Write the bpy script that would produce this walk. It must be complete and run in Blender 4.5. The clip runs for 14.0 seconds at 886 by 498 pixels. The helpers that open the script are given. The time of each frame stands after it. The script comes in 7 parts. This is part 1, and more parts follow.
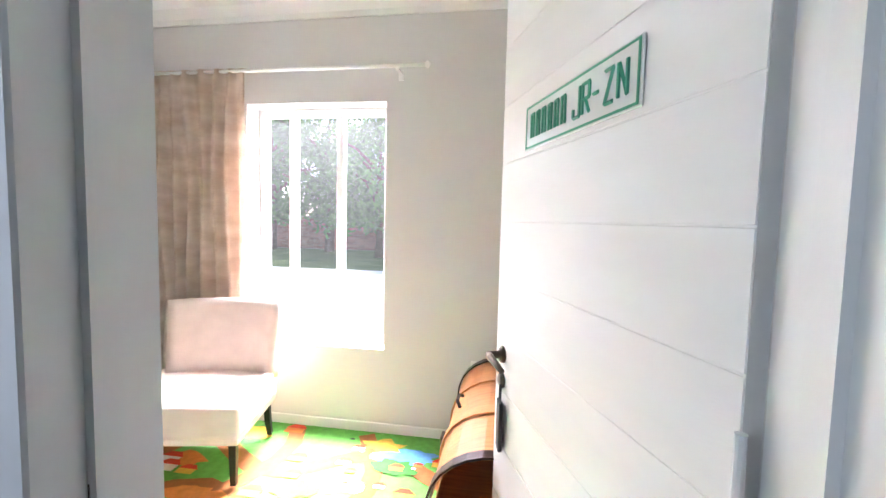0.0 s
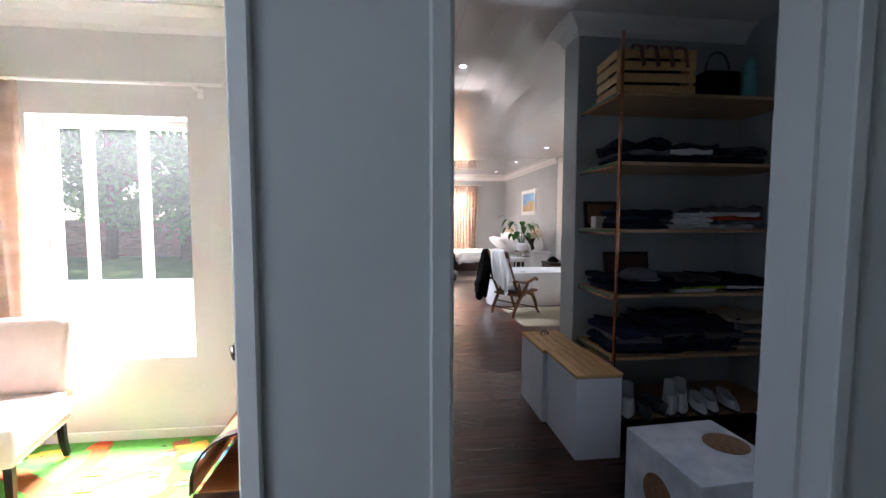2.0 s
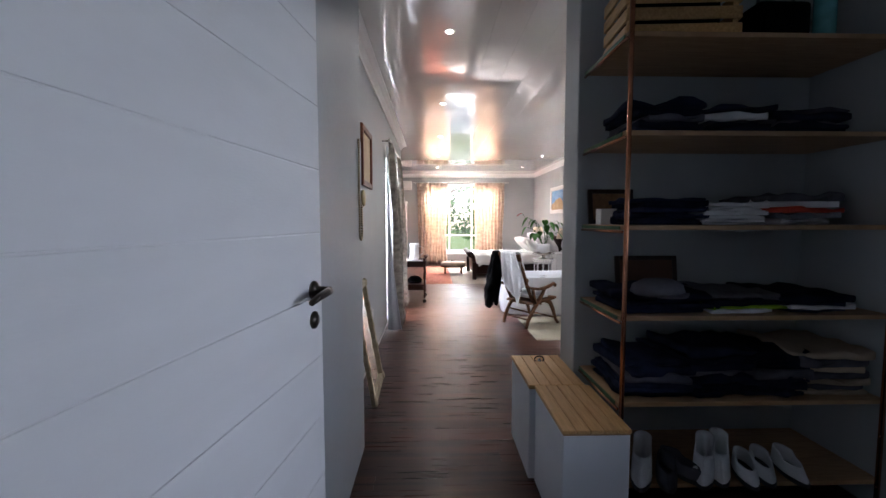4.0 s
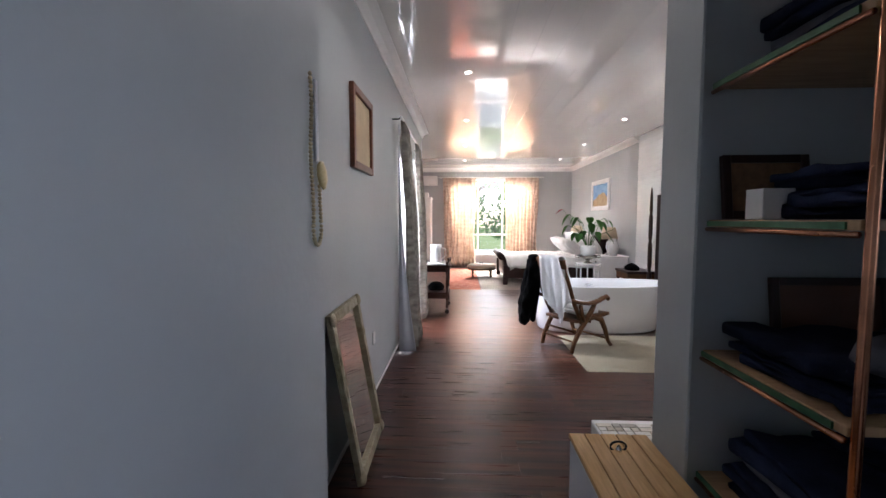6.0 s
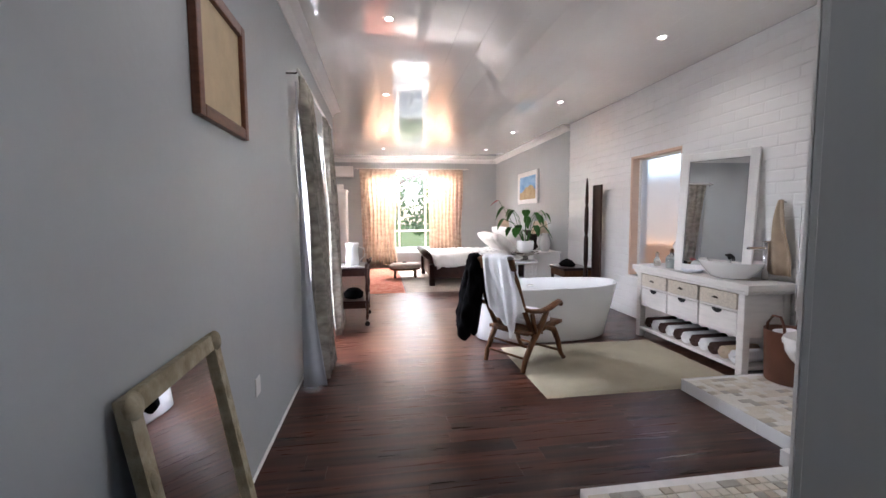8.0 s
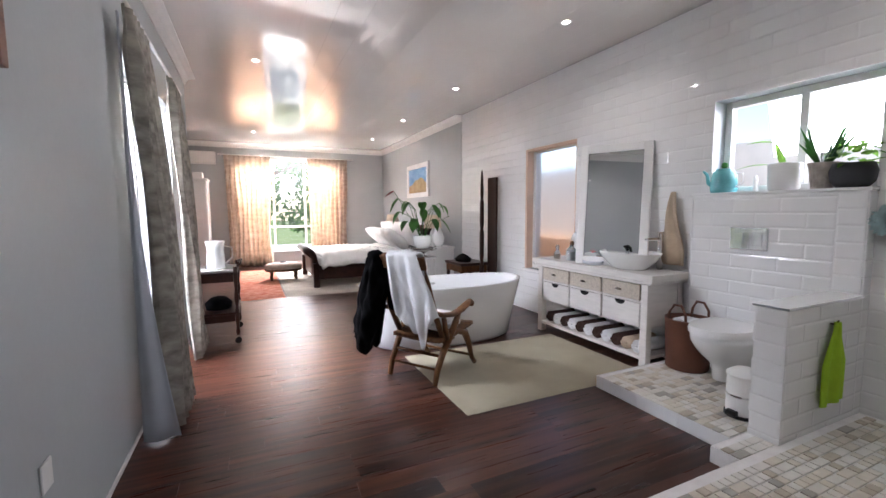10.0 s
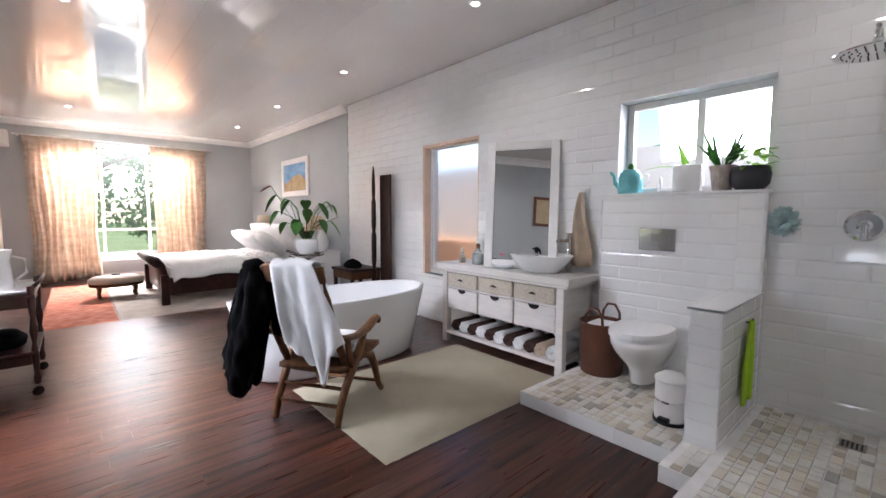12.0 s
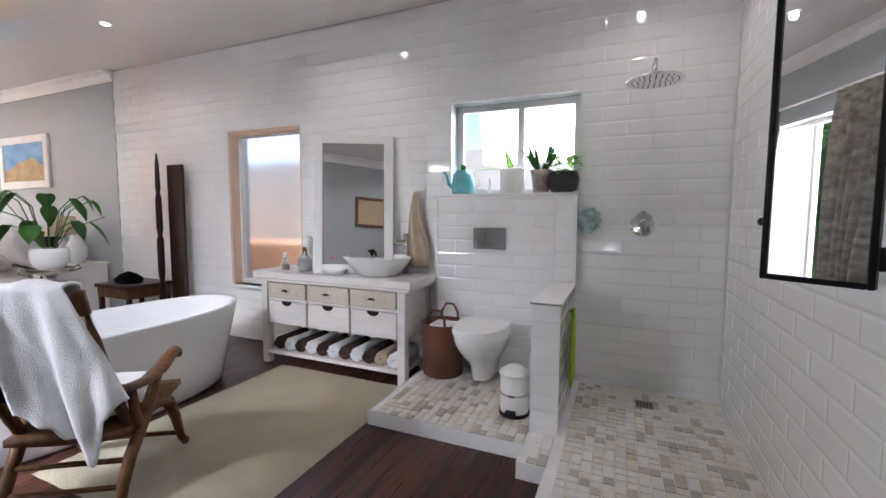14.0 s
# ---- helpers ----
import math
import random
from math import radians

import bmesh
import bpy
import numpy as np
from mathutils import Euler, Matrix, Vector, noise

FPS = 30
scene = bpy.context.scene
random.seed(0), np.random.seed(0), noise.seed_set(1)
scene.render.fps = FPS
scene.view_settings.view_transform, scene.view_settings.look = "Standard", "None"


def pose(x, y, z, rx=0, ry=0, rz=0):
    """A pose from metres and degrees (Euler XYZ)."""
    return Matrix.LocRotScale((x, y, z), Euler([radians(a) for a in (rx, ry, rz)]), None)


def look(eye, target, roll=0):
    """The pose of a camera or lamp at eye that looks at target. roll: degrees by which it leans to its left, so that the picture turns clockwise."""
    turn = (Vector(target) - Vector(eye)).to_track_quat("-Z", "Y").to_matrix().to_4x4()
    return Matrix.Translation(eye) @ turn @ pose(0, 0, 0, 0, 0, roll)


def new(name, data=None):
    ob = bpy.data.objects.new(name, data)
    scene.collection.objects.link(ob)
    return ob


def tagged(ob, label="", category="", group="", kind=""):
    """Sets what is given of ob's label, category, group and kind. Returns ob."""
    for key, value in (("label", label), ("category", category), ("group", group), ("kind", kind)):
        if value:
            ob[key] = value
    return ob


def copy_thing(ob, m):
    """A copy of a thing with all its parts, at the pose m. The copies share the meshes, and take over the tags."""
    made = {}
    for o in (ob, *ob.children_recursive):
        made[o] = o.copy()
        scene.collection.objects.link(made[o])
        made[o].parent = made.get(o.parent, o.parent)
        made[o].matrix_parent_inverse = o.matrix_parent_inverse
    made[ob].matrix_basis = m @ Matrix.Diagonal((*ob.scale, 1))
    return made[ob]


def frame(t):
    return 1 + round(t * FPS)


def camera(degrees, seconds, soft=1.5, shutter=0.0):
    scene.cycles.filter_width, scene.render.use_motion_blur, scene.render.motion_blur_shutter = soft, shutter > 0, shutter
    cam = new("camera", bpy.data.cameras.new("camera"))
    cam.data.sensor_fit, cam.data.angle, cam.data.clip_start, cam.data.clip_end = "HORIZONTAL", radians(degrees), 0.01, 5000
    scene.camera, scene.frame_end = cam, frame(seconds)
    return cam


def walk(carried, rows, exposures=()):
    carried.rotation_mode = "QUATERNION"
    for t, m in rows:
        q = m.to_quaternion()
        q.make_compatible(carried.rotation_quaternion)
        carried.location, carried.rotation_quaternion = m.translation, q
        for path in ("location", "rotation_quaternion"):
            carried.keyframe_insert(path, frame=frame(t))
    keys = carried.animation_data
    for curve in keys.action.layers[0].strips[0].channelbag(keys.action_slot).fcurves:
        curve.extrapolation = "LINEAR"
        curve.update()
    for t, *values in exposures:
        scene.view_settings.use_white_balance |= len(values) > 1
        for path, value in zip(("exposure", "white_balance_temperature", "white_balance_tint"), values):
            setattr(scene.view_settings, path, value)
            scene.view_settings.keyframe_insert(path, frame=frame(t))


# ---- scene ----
cam = camera(93.6, 14.0)
PATH = [
    (0, (0.041, -0.098, 1.387), (-0.264, 1.874, 1.25), 1.3),
    (0.5, (0.135, -0.235, 1.404), (0.03, 1.759, 1.292), 0.2),
    (1, (0.287, -0.408, 1.425), (0.343, 1.589, 1.314), 0.2),
    (1.5, (0.437, -0.502, 1.456), (0.621, 1.485, 1.324), 0.1),
    (2, (0.593, -0.456, 1.453), (0.826, 1.525, 1.317), 0.1),
    (2.2, (0.666, -0.436, 1.447), (0.903, 1.545, 1.311), 0.0),
    (4.3, (1.152, 0.302, 1.42), (1.154, 2.297, 1.285), -0.2),
    (4.5, (1.168, 0.397, 1.424), (1.138, 2.392, 1.285), -0.3),
    (5, (1.205, 0.679, 1.42), (1.111, 2.672, 1.276), -0.1),
    (5.5, (1.211, 0.945, 1.406), (1.097, 2.937, 1.271), -0.4),
    (6, (1.203, 1.19, 1.4), (1.111, 3.182, 1.26), -0.0),
    (6.5, (1.198, 1.493, 1.391), (1.151, 3.488, 1.248), -0.3),
    (7, (1.198, 1.746, 1.384), (1.226, 3.741, 1.237), -0.4),
    (7.5, (1.178, 1.988, 1.366), (1.33, 3.976, 1.216), -0.2),
    (8, (1.164, 2.161, 1.354), (1.458, 4.134, 1.197), -0.4),
    (10.5, (1.145, 2.869, 1.299), (2.086, 4.625, 1.123), -0.1),
    (11, (1.175, 3.018, 1.287), (2.218, 4.716, 1.117), 0.0),
    (11.5, (1.202, 3.161, 1.294), (2.37, 4.776, 1.123), 0.0),
    (12, (1.228, 3.287, 1.286), (2.55, 4.778, 1.119), 0.2),
    (12.5, (1.233, 3.363, 1.272), (2.725, 4.686, 1.115), 0.4),
    (13, (1.232, 3.458, 1.27), (2.877, 4.585, 1.11), 0.5),
    (13.5, (1.267, 3.534, 1.266), (3.02, 4.483, 1.108), 0.5),
    (14, (1.357, 3.601, 1.278), (3.192, 4.381, 1.118), 0.3),
]
walk(cam, [(t, look(eye, target, roll)) for t, eye, target, roll in PATH], [(0.0, 1.1, 6050, 17), (14.0, 1.1, 6050, 17)])

# ---- world, sun and window light ----
world = bpy.data.worlds.new("sky_world")
world.use_nodes = True
scene.world = world
wn = world.node_tree.nodes
sky = wn.new("ShaderNodeTexSky")
sky.sky_type = "NISHITA"
sky.sun_disc = False
sky.sun_elevation = radians(52)
sky.sun_rotation = radians(-20)
wn["Background"].inputs["Strength"].default_value = 0.15
world.node_tree.links.new(sky.outputs[0], wn["Background"].inputs["Color"])


def lamp(name, kind, energy, m, color=(1, 1, 1), **more):
    data = bpy.data.lights.new(name, kind)
    data.energy, data.color = energy, color
    if kind == "AREA":
        data.shape, data.size, data.size_y = "RECTANGLE", more["size"], more["size_y"]
    if kind == "SUN":
        data.angle = radians(0.6)
    if kind == "SPOT":
        data.spot_size, data.spot_blend, data.shadow_soft_size = radians(150), 0.6, 0.03
    ob = new(name, data)
    ob.matrix_world = m
    return ob


lamp("sun", "SUN", 5.0, look((-5, 30, 38), (0, 0, 0)), (1.0, 0.95, 0.86))
# daylight that comes down past the window heads
lamp("kids_window_light", "AREA", 800, look((-1.15, 3.2, 2.65), (-1.0, 1.2, 0.8)), (1.0, 0.90, 0.93), size=1.3, size_y=0.8)
# unseen cool fill, added so the hall wall brightens towards the left
lamp("hall_fill_light", "AREA", 5.4, look((-1.22, -0.85, 1.45), (0.6, 0.2, 1.3)), (0.80, 0.90, 1.0), size=1.1, size_y=1.4)
# unseen narrow fill, added to put bluish light on the open passage door
wl = lamp("wardrobe_fill_light", "AREA", 1.5, look((3.40, 0.95, 1.5), (0.7, 1.0, 1.2)), (0.76, 0.85, 1.0), size=0.75, size_y=1.0)
wl.data.spread = radians(85)
lamp("far_window_light", "AREA", 1050, look((2.1, 14.4, 2.92), (2.1, 10.8, 0.3)), (1.0, 0.94, 0.88), size=2.3, size_y=0.5)
lamp("side_window_light", "AREA", 140, look((-0.45, 6.5, 2.55), (3.2, 6.3, 1.3)), (0.96, 0.98, 1.0), size=1.6, size_y=0.7)
lamp("bath_window_light", "AREA", 14, look((5.15, 4.33, 2.1), (3.6, 4.3, 1.6)), (0.97, 0.98, 1.0), size=1.0, size_y=0.7)

# ---- materials ----


def mat(name, color, rough=0.5, metal=0.0, vary=0.12, scale=6.0, bump=0.0, bscale=60.0, coat=0.0, random=0.0,
        island=0.0, detail=5, trans=0.0, stretch=(1, 1, 1), second=None, emit=0.0, through_light=0.0, spec=None, ior=1.45):
    m = bpy.data.materials.new(name)
    m.use_nodes = True
    nt = m.node_tree
    b = nt.nodes["Principled BSDF"]
    L = nt.links.new
    tc = nt.nodes.new("ShaderNodeTexCoord")
    mp = nt.nodes.new("ShaderNodeMapping")
    mp.inputs["Scale"].default_value = stretch
    L(tc.outputs["Object"], mp.inputs["Vector"])
    if random:
        shift = nt.nodes.new("ShaderNodeVectorMath")
        shift.operation = "SCALE"
        shift.inputs[0].default_value = (31.0, 17.0, 7.0)
        L(nt.nodes.new("ShaderNodeObjectInfo").outputs["Random"], shift.inputs["Scale"])
        L(shift.outputs[0], mp.inputs["Location"])
    n1 = nt.nodes.new("ShaderNodeTexNoise")
    n1.inputs["Scale"].default_value = scale
    n1.inputs["Detail"].default_value = detail
    L(mp.outputs[0], n1.inputs["Vector"])
    n2 = nt.nodes.new("ShaderNodeTexNoise")
    n2.inputs["Scale"].default_value = bscale
    n2.inputs["Detail"].default_value = 3
    L(mp.outputs[0], n2.inputs["Vector"])
    mix = nt.nodes.new("ShaderNodeMix")
    mix.data_type = "RGBA"
    c2 = second or tuple(min(1, c * (1 + vary)) for c in color)
    c1 = color if second else tuple(c * (1 - vary) for c in color)
    mix.inputs[6].default_value = (*c1, 1)
    mix.inputs[7].default_value = (*c2, 1)
    ramp = nt.nodes.new("ShaderNodeMapRange")
    ramp.inputs[1].default_value, ramp.inputs[2].default_value = 0.3, 0.7
    L(n1.outputs[0], ramp.inputs[0])
    L(ramp.outputs[0], mix.inputs[0])
    out = mix.outputs[2]
    if random or island:
        hsv = nt.nodes.new("ShaderNodeHueSaturation")
        r = nt.nodes.new("ShaderNodeMapRange")
        src = nt.nodes.new("ShaderNodeObjectInfo").outputs["Random"] if random else nt.nodes.new("ShaderNodeNewGeometry").outputs["Random Per Island"]
        a = random or island
        r.inputs[3].default_value, r.inputs[4].default_value = 1 - a, 1 + a
        L(src, r.inputs[0])
        L(r.outputs[0], hsv.inputs["Value"])
        L(out, hsv.inputs["Color"])
        out = hsv.outputs[0]
    L(out, b.inputs["Base Color"])
    rr = nt.nodes.new("ShaderNodeMapRange")
    rr.inputs[3].default_value, rr.inputs[4].default_value = rough * 0.85, min(1, rough * 1.2)
    L(n2.outputs[0], rr.inputs[0])
    L(rr.outputs[0], b.inputs["Roughness"])
    if rough >= 0.85:
        b.inputs["Specular IOR Level"].default_value = 0.06
    if spec is not None:
        b.inputs["Specular IOR Level"].default_value = spec
    b.inputs["Metallic"].default_value = metal
    b.inputs["Coat Weight"].default_value = coat
    b.inputs["Coat Roughness"].default_value = 0.06
    b.inputs["Transmission Weight"].default_value = trans
    b.inputs["IOR"].default_value = ior
    if emit:
        b.inputs["Emission Color"].default_value = (*color, 1)
        b.inputs["Emission Strength"].default_value = emit
    if bump:
        bp = nt.nodes.new("ShaderNodeBump")
        bp.inputs["Strength"].default_value = bump
        bp.inputs["Distance"].default_value = 0.01
        L(n2.outputs[0], bp.inputs["Height"])
        L(bp.outputs[0], b.inputs["Normal"])
    if through_light:
        tl = nt.nodes.new("ShaderNodeBsdfTranslucent")
        L(out, tl.inputs["Color"])
        ms = nt.nodes.new("ShaderNodeMixShader")
        ms.inputs[0].default_value = through_light
        L(b.outputs[0], ms.inputs[1])
        L(tl.outputs[0], ms.inputs[2])
        L(ms.outputs[0], nt.nodes["Material Output"].inputs[0])
    return m


M = {}
M["wall"] = mat("grey_wall_paint", (0.43, 0.455, 0.465), 0.45, vary=0.04, scale=1.5, bump=0.08, bscale=35)
M["kwall"] = mat("pale_grey_paint", (0.62, 0.61, 0.59), 0.6, vary=0.03, scale=1.5, bump=0.06, bscale=40)
M["frame_paint"] = mat("grey_gloss_frame", (0.70, 0.71, 0.71), 0.35, vary=0.06, scale=4, bump=0.05)
M["white"] = mat("white_paint", (0.80, 0.79, 0.77), 0.4, vary=0.03, scale=5, bump=0.04)
M["door"] = mat("white_door_paint", (0.80, 0.79, 0.77), 0.32, vary=0.03, scale=3, bump=0.04, stretch=(1, 1, 4))
M["ceil"] = mat("glossy_white_ceiling", (0.82, 0.785, 0.745), 0.05, vary=0.03, scale=1.2, bump=0.004, bscale=5, coat=1.0)
M["ceil_matt"] = mat("matt_white_ceiling", (0.8, 0.8, 0.78), 0.7, vary=0.03, scale=2)
M["cornice"] = mat("white_plaster_cornice", (0.8, 0.79, 0.77), 0.6, vary=0.03)
M["plank"] = mat("dark_reddish_laminate", (0.019, 0.0062, 0.0046), 0.28, scale=4, bump=0.0012, bscale=9, random=0.32, detail=1.2, stretch=(0.25, 5.5, 1), second=(0.080, 0.028, 0.0165), spec=0.3)
M["plank_joined"] = mat("dark_laminate_far", (0.019, 0.0062, 0.0046), 0.28, scale=4, bump=0.0012, bscale=9, island=0.32, detail=1.2, stretch=(0.25, 5.5, 1), second=(0.080, 0.028, 0.0165), spec=0.3)
M["tile"] = mat("white_glazed_tile", (0.84, 0.84, 0.835), 0.07, vary=0.03, scale=3, coat=0.3, bump=0.01, bscale=9)
M["grout"] = mat("pale_grout", (0.82, 0.81, 0.80), 0.8, vary=0.1, scale=8)
M["mosaic"] = mat("stone_mosaic", (0.68, 0.63, 0.54), 0.35, vary=0.08, scale=14, random=0.0, island=0.0)
M["mosaic_b"] = mat("stone_mosaic_tan", (0.50, 0.44, 0.35), 0.35, vary=0.12, scale=14)
M["mosaic_c"] = mat("stone_mosaic_grey", (0.40, 0.38, 0.34), 0.35, vary=0.12, scale=14)
M["mosaic_w"] = mat("stone_mosaic_white", (0.74, 0.72, 0.67), 0.3, vary=0.06, scale=14)
M["glass"] = mat("clear_glass", (1, 1, 1), 0.0, vary=0, trans=1.0, ior=1.02)
# the translucent share paints a bright veil of glare over the view
M["haze"] = mat("glare_veil_glass", (0.88, 0.95, 0.92), 0.0, vary=0, trans=1.0, ior=1.02, through_light=0.0045)
M["bottle"] = mat("bottle_glass", (0.85, 0.9, 0.9), 0.03, vary=0, trans=0.9, ior=1.4)
M["teal_liquid"] = mat("teal_liquid", (0.05, 0.5, 0.55), 0.1, vary=0.05, coat=0.5)
M["frost"] = mat("frosted_glass", (0.95, 0.94, 0.93), 0.34, vary=0.02, scale=3, trans=1.0, ior=1.15, bump=0.05, bscale=80)
M["terracotta"] = mat("peach_plaster", (0.62, 0.36, 0.22), 0.85, vary=0.12, scale=4, bump=0.2)
M["mirror"] = mat("mirror_glass", (0.92, 0.93, 0.93), 0.008, metal=1.0, vary=0.0)
M["chrome"] = mat("chrome", (0.75, 0.75, 0.76), 0.12, metal=1.0, vary=0.03)
M["bronze"] = mat("dark_bronze", (0.09, 0.075, 0.06), 0.3, metal=0.9, vary=0.2)
M["black"] = mat("black_metal", (0.015, 0.015, 0.015), 0.4, metal=0.6, vary=0.2)
M["copper"] = mat("copper_pipe", (0.62, 0.28, 0.16), 0.25, metal=1.0, vary=0.25, scale=12)
M["ply"] = mat("plywood_shelf", (0.34, 0.20, 0.10), 0.5, scale=7, bump=0.06, stretch=(1, 10, 1), second=(0.48, 0.30, 0.16))
M["green_edge"] = mat("green_paint_edge", (0.04, 0.12, 0.05), 0.5, vary=0.3, scale=20)
M["pine"] = mat("pale_pine", (0.50, 0.28, 0.10), 0.45, scale=8, bump=0.05, random=0.12, stretch=(12, 1, 12), second=(0.68, 0.43, 0.19))
M["laminate"] = mat("white_board", (0.72, 0.74, 0.78), 0.4, vary=0.03, scale=5)
M["oak"] = mat("worn_oak", (0.070, 0.028, 0.010), 0.42, scale=10, bump=0.08, stretch=(3, 3, 1), second=(0.165, 0.074, 0.027), spec=0.3)
M["darkwood"] = mat("dark_mahogany", (0.018, 0.0075, 0.006), 0.3, scale=10, bump=0.04, stretch=(1, 6, 1), second=(0.042, 0.016, 0.011), spec=0.35)
M["chest"] = mat("orange_pine_chest", (0.42, 0.17, 0.06), 0.35, scale=8, bump=0.05, stretch=(1, 9, 1), second=(0.56, 0.25, 0.09))
M["linen"] = mat("white_linen", (0.80, 0.79, 0.77), 0.85, vary=0.04, scale=8, bump=0.25, bscale=120)
M["towel"] = mat("white_towel", (0.78, 0.79, 0.80), 0.95, vary=0.06, scale=12, bump=0.6, bscale=220)
M["brown_towel"] = mat("brown_towel", (0.06, 0.035, 0.03), 0.95, vary=0.2, scale=12, bump=0.6, bscale=220)
M["beige_towel"] = mat("beige_towel", (0.48, 0.38, 0.28), 0.95, vary=0.1, scale=12, bump=0.6, bscale=220)
M["jacket"] = mat("black_cloth", (0.0035, 0.0035, 0.004), 0.95, vary=0.3, scale=12, bump=0.3, bscale=150)
M["lime"] = mat("lime_cloth", (0.36, 0.58, 0.04), 0.9, vary=0.1, scale=12, bump=0.3, bscale=150)
M["curtain"] = mat("beige_patterned_curtain", (0.54, 0.42, 0.33), 0.85, scale=5, bump=0.2, bscale=90, stretch=(1, 1, 2.2), second=(0.74, 0.64, 0.55), through_light=0.42)
M["gcurtain"] = mat("grey_gold_patterned_curtain", (0.20, 0.185, 0.165), 0.85, scale=8, bump=0.2, bscale=90, stretch=(1, 1, 2.2), second=(0.47, 0.44, 0.38), through_light=0.14)
M["lining"] = mat("white_curtain_lining", (0.52, 0.55, 0.60), 0.85, vary=0.04, through_light=0.2)
M["upholst"] = mat("cream_upholstery", (0.62, 0.52, 0.45), 0.8, vary=0.06, scale=10, bump=0.2, bscale=150)
M["cream_rug"] = mat("cream_pile_rug", (0.40, 0.36, 0.27), 1.0, vary=0.08, scale=3, bump=0.9, bscale=160)
M["grey_rug"] = mat("grey_beige_rug", (0.50, 0.45, 0.40), 1.0, vary=0.1, scale=6, bump=0.6, bscale=120)
M["red_rug"] = mat("red_woven_rug", (0.36, 0.10, 0.06), 1.0, scale=9, bump=0.5, bscale=120, second=(0.52, 0.24, 0.17))
M["bath"] = mat("white_acrylic", (0.78, 0.79, 0.80), 0.12, vary=0.01, coat=0.4)
M["ceramic"] = mat("white_ceramic", (0.80, 0.80, 0.79), 0.1, vary=0.01, coat=0.4)
M["whitewash"] = mat("whitewashed_wood", (0.68, 0.65, 0.62), 0.5, vary=0.06, scale=6, bump=0.12, bscale=60, stretch=(1, 1, 6))
M["cane"] = mat("pale_carved_front", (0.52, 0.46, 0.38), 0.7, vary=0.15, scale=60, bump=0.5, bscale=120)
M["leather"] = mat("brown_leather", (0.11, 0.04, 0.022), 0.5, vary=0.2, scale=6, bump=0.15, bscale=90)
M["enamel"] = mat("turquoise_enamel", (0.14, 0.45, 0.48), 0.25, vary=0.2, scale=14, coat=0.3)
M["charcoal"] = mat("charcoal_pot", (0.03, 0.03, 0.035), 0.5, vary=0.2)
M["wrap"] = mat("crinkled_paper_pot", (0.42, 0.36, 0.32), 0.5, vary=0.3, scale=25, bump=0.5)
M["leaf"] = mat("dark_green_leaf", (0.035, 0.125, 0.02), 0.35, vary=0.3, scale=12, island=0.3, through_light=0.25)
M["lleaf"] = mat("bright_green_leaf", (0.16, 0.34, 0.04), 0.4, vary=0.2, scale=12, island=0.3, through_light=0.4)
M["flower"] = mat("dark_red_flower", (0.25, 0.01, 0.03), 0.4, vary=0.2)
M["pink"] = mat("pink_flower", (0.75, 0.10, 0.14), 0.7, vary=0.2)
M["silver"] = mat("tarnished_silver", (0.45, 0.42, 0.38), 0.25, metal=1.0, vary=0.25, scale=12)
M["shade"] = mat("cream_lampshade", (0.75, 0.65, 0.5), 0.8, vary=0.03, through_light=0.5)
M["bulb"] = mat("lit_lamp_lens", (1.0, 0.95, 0.88), 0.4, vary=0, emit=14)
M["denim"] = mat("dark_navy_cloth", (0.018, 0.024, 0.05), 0.95, vary=0.4, scale=9, bump=0.4, bscale=150, random=0.4)
M["greycloth"] = mat("grey_cloth", (0.10, 0.10, 0.12), 0.95, vary=0.3, scale=9, bump=0.4, bscale=150, random=0.4)
M["whitecloth"] = mat("white_cloth", (0.74, 0.74, 0.76), 0.95, vary=0.1, scale=9, bump=0.4, bscale=150)
M["pattern"] = mat("embroidered_linen", (0.74, 0.73, 0.72), 0.85, scale=16, bump=0.3, bscale=90, second=(0.80, 0.79, 0.78))
M["embroid"] = mat("grey_embroidery", (0.20, 0.20, 0.22), 0.85, vary=0.2)
M["marble"] = mat("white_marble_print", (0.78, 0.79, 0.81), 0.3, scale=7, second=(0.46, 0.49, 0.54))
M["cork"] = mat("brown_cork", (0.22, 0.12, 0.06), 0.8, vary=0.25, scale=40, bump=0.3)
M["paper"] = mat("aged_paper", (0.52, 0.40, 0.25), 0.6, vary=0.1, scale=8)
M["picframe"] = mat("red_brown_frame", (0.14, 0.05, 0.025), 0.35, vary=0.25, scale=15, stretch=(1, 1, 4))
M["gilt"] = mat("weathered_gilt", (0.24, 0.20, 0.12), 0.55, vary=0.3, scale=18, bump=0.6, bscale=50, second=(0.42, 0.37, 0.26))
M["skyprint"] = mat("painted_sky", (0.10, 0.27, 0.55), 0.6, vary=0.2, scale=3, stretch=(1, 1, 3), second=(0.28, 0.48, 0.70))
M["landprint"] = mat("painted_hills", (0.40, 0.27, 0.12), 0.6, scale=8, second=(0.55, 0.42, 0.22))
M["bead"] = mat("bone_beads", (0.42, 0.34, 0.22), 0.5, vary=0.2, scale=20, second=(0.56, 0.47, 0.30))
M["pendant"] = mat("yellow_bone", (0.55, 0.43, 0.18), 0.35, vary=0.15, scale=30, stretch=(8, 1, 8), second=(0.66, 0.55, 0.30))
M["brick"] = mat("garden_brick", (0.22, 0.10, 0.07), 0.9, vary=0.2, scale=6, island=0.25)
M["mortar"] = mat("wall_mortar", (0.32, 0.28, 0.25), 0.9, vary=0.15)
M["grass"] = mat("lawn", (0.10, 0.14, 0.06), 0.95, scale=1.2, bump=0.8, bscale=40, second=(0.17, 0.20, 0.09))
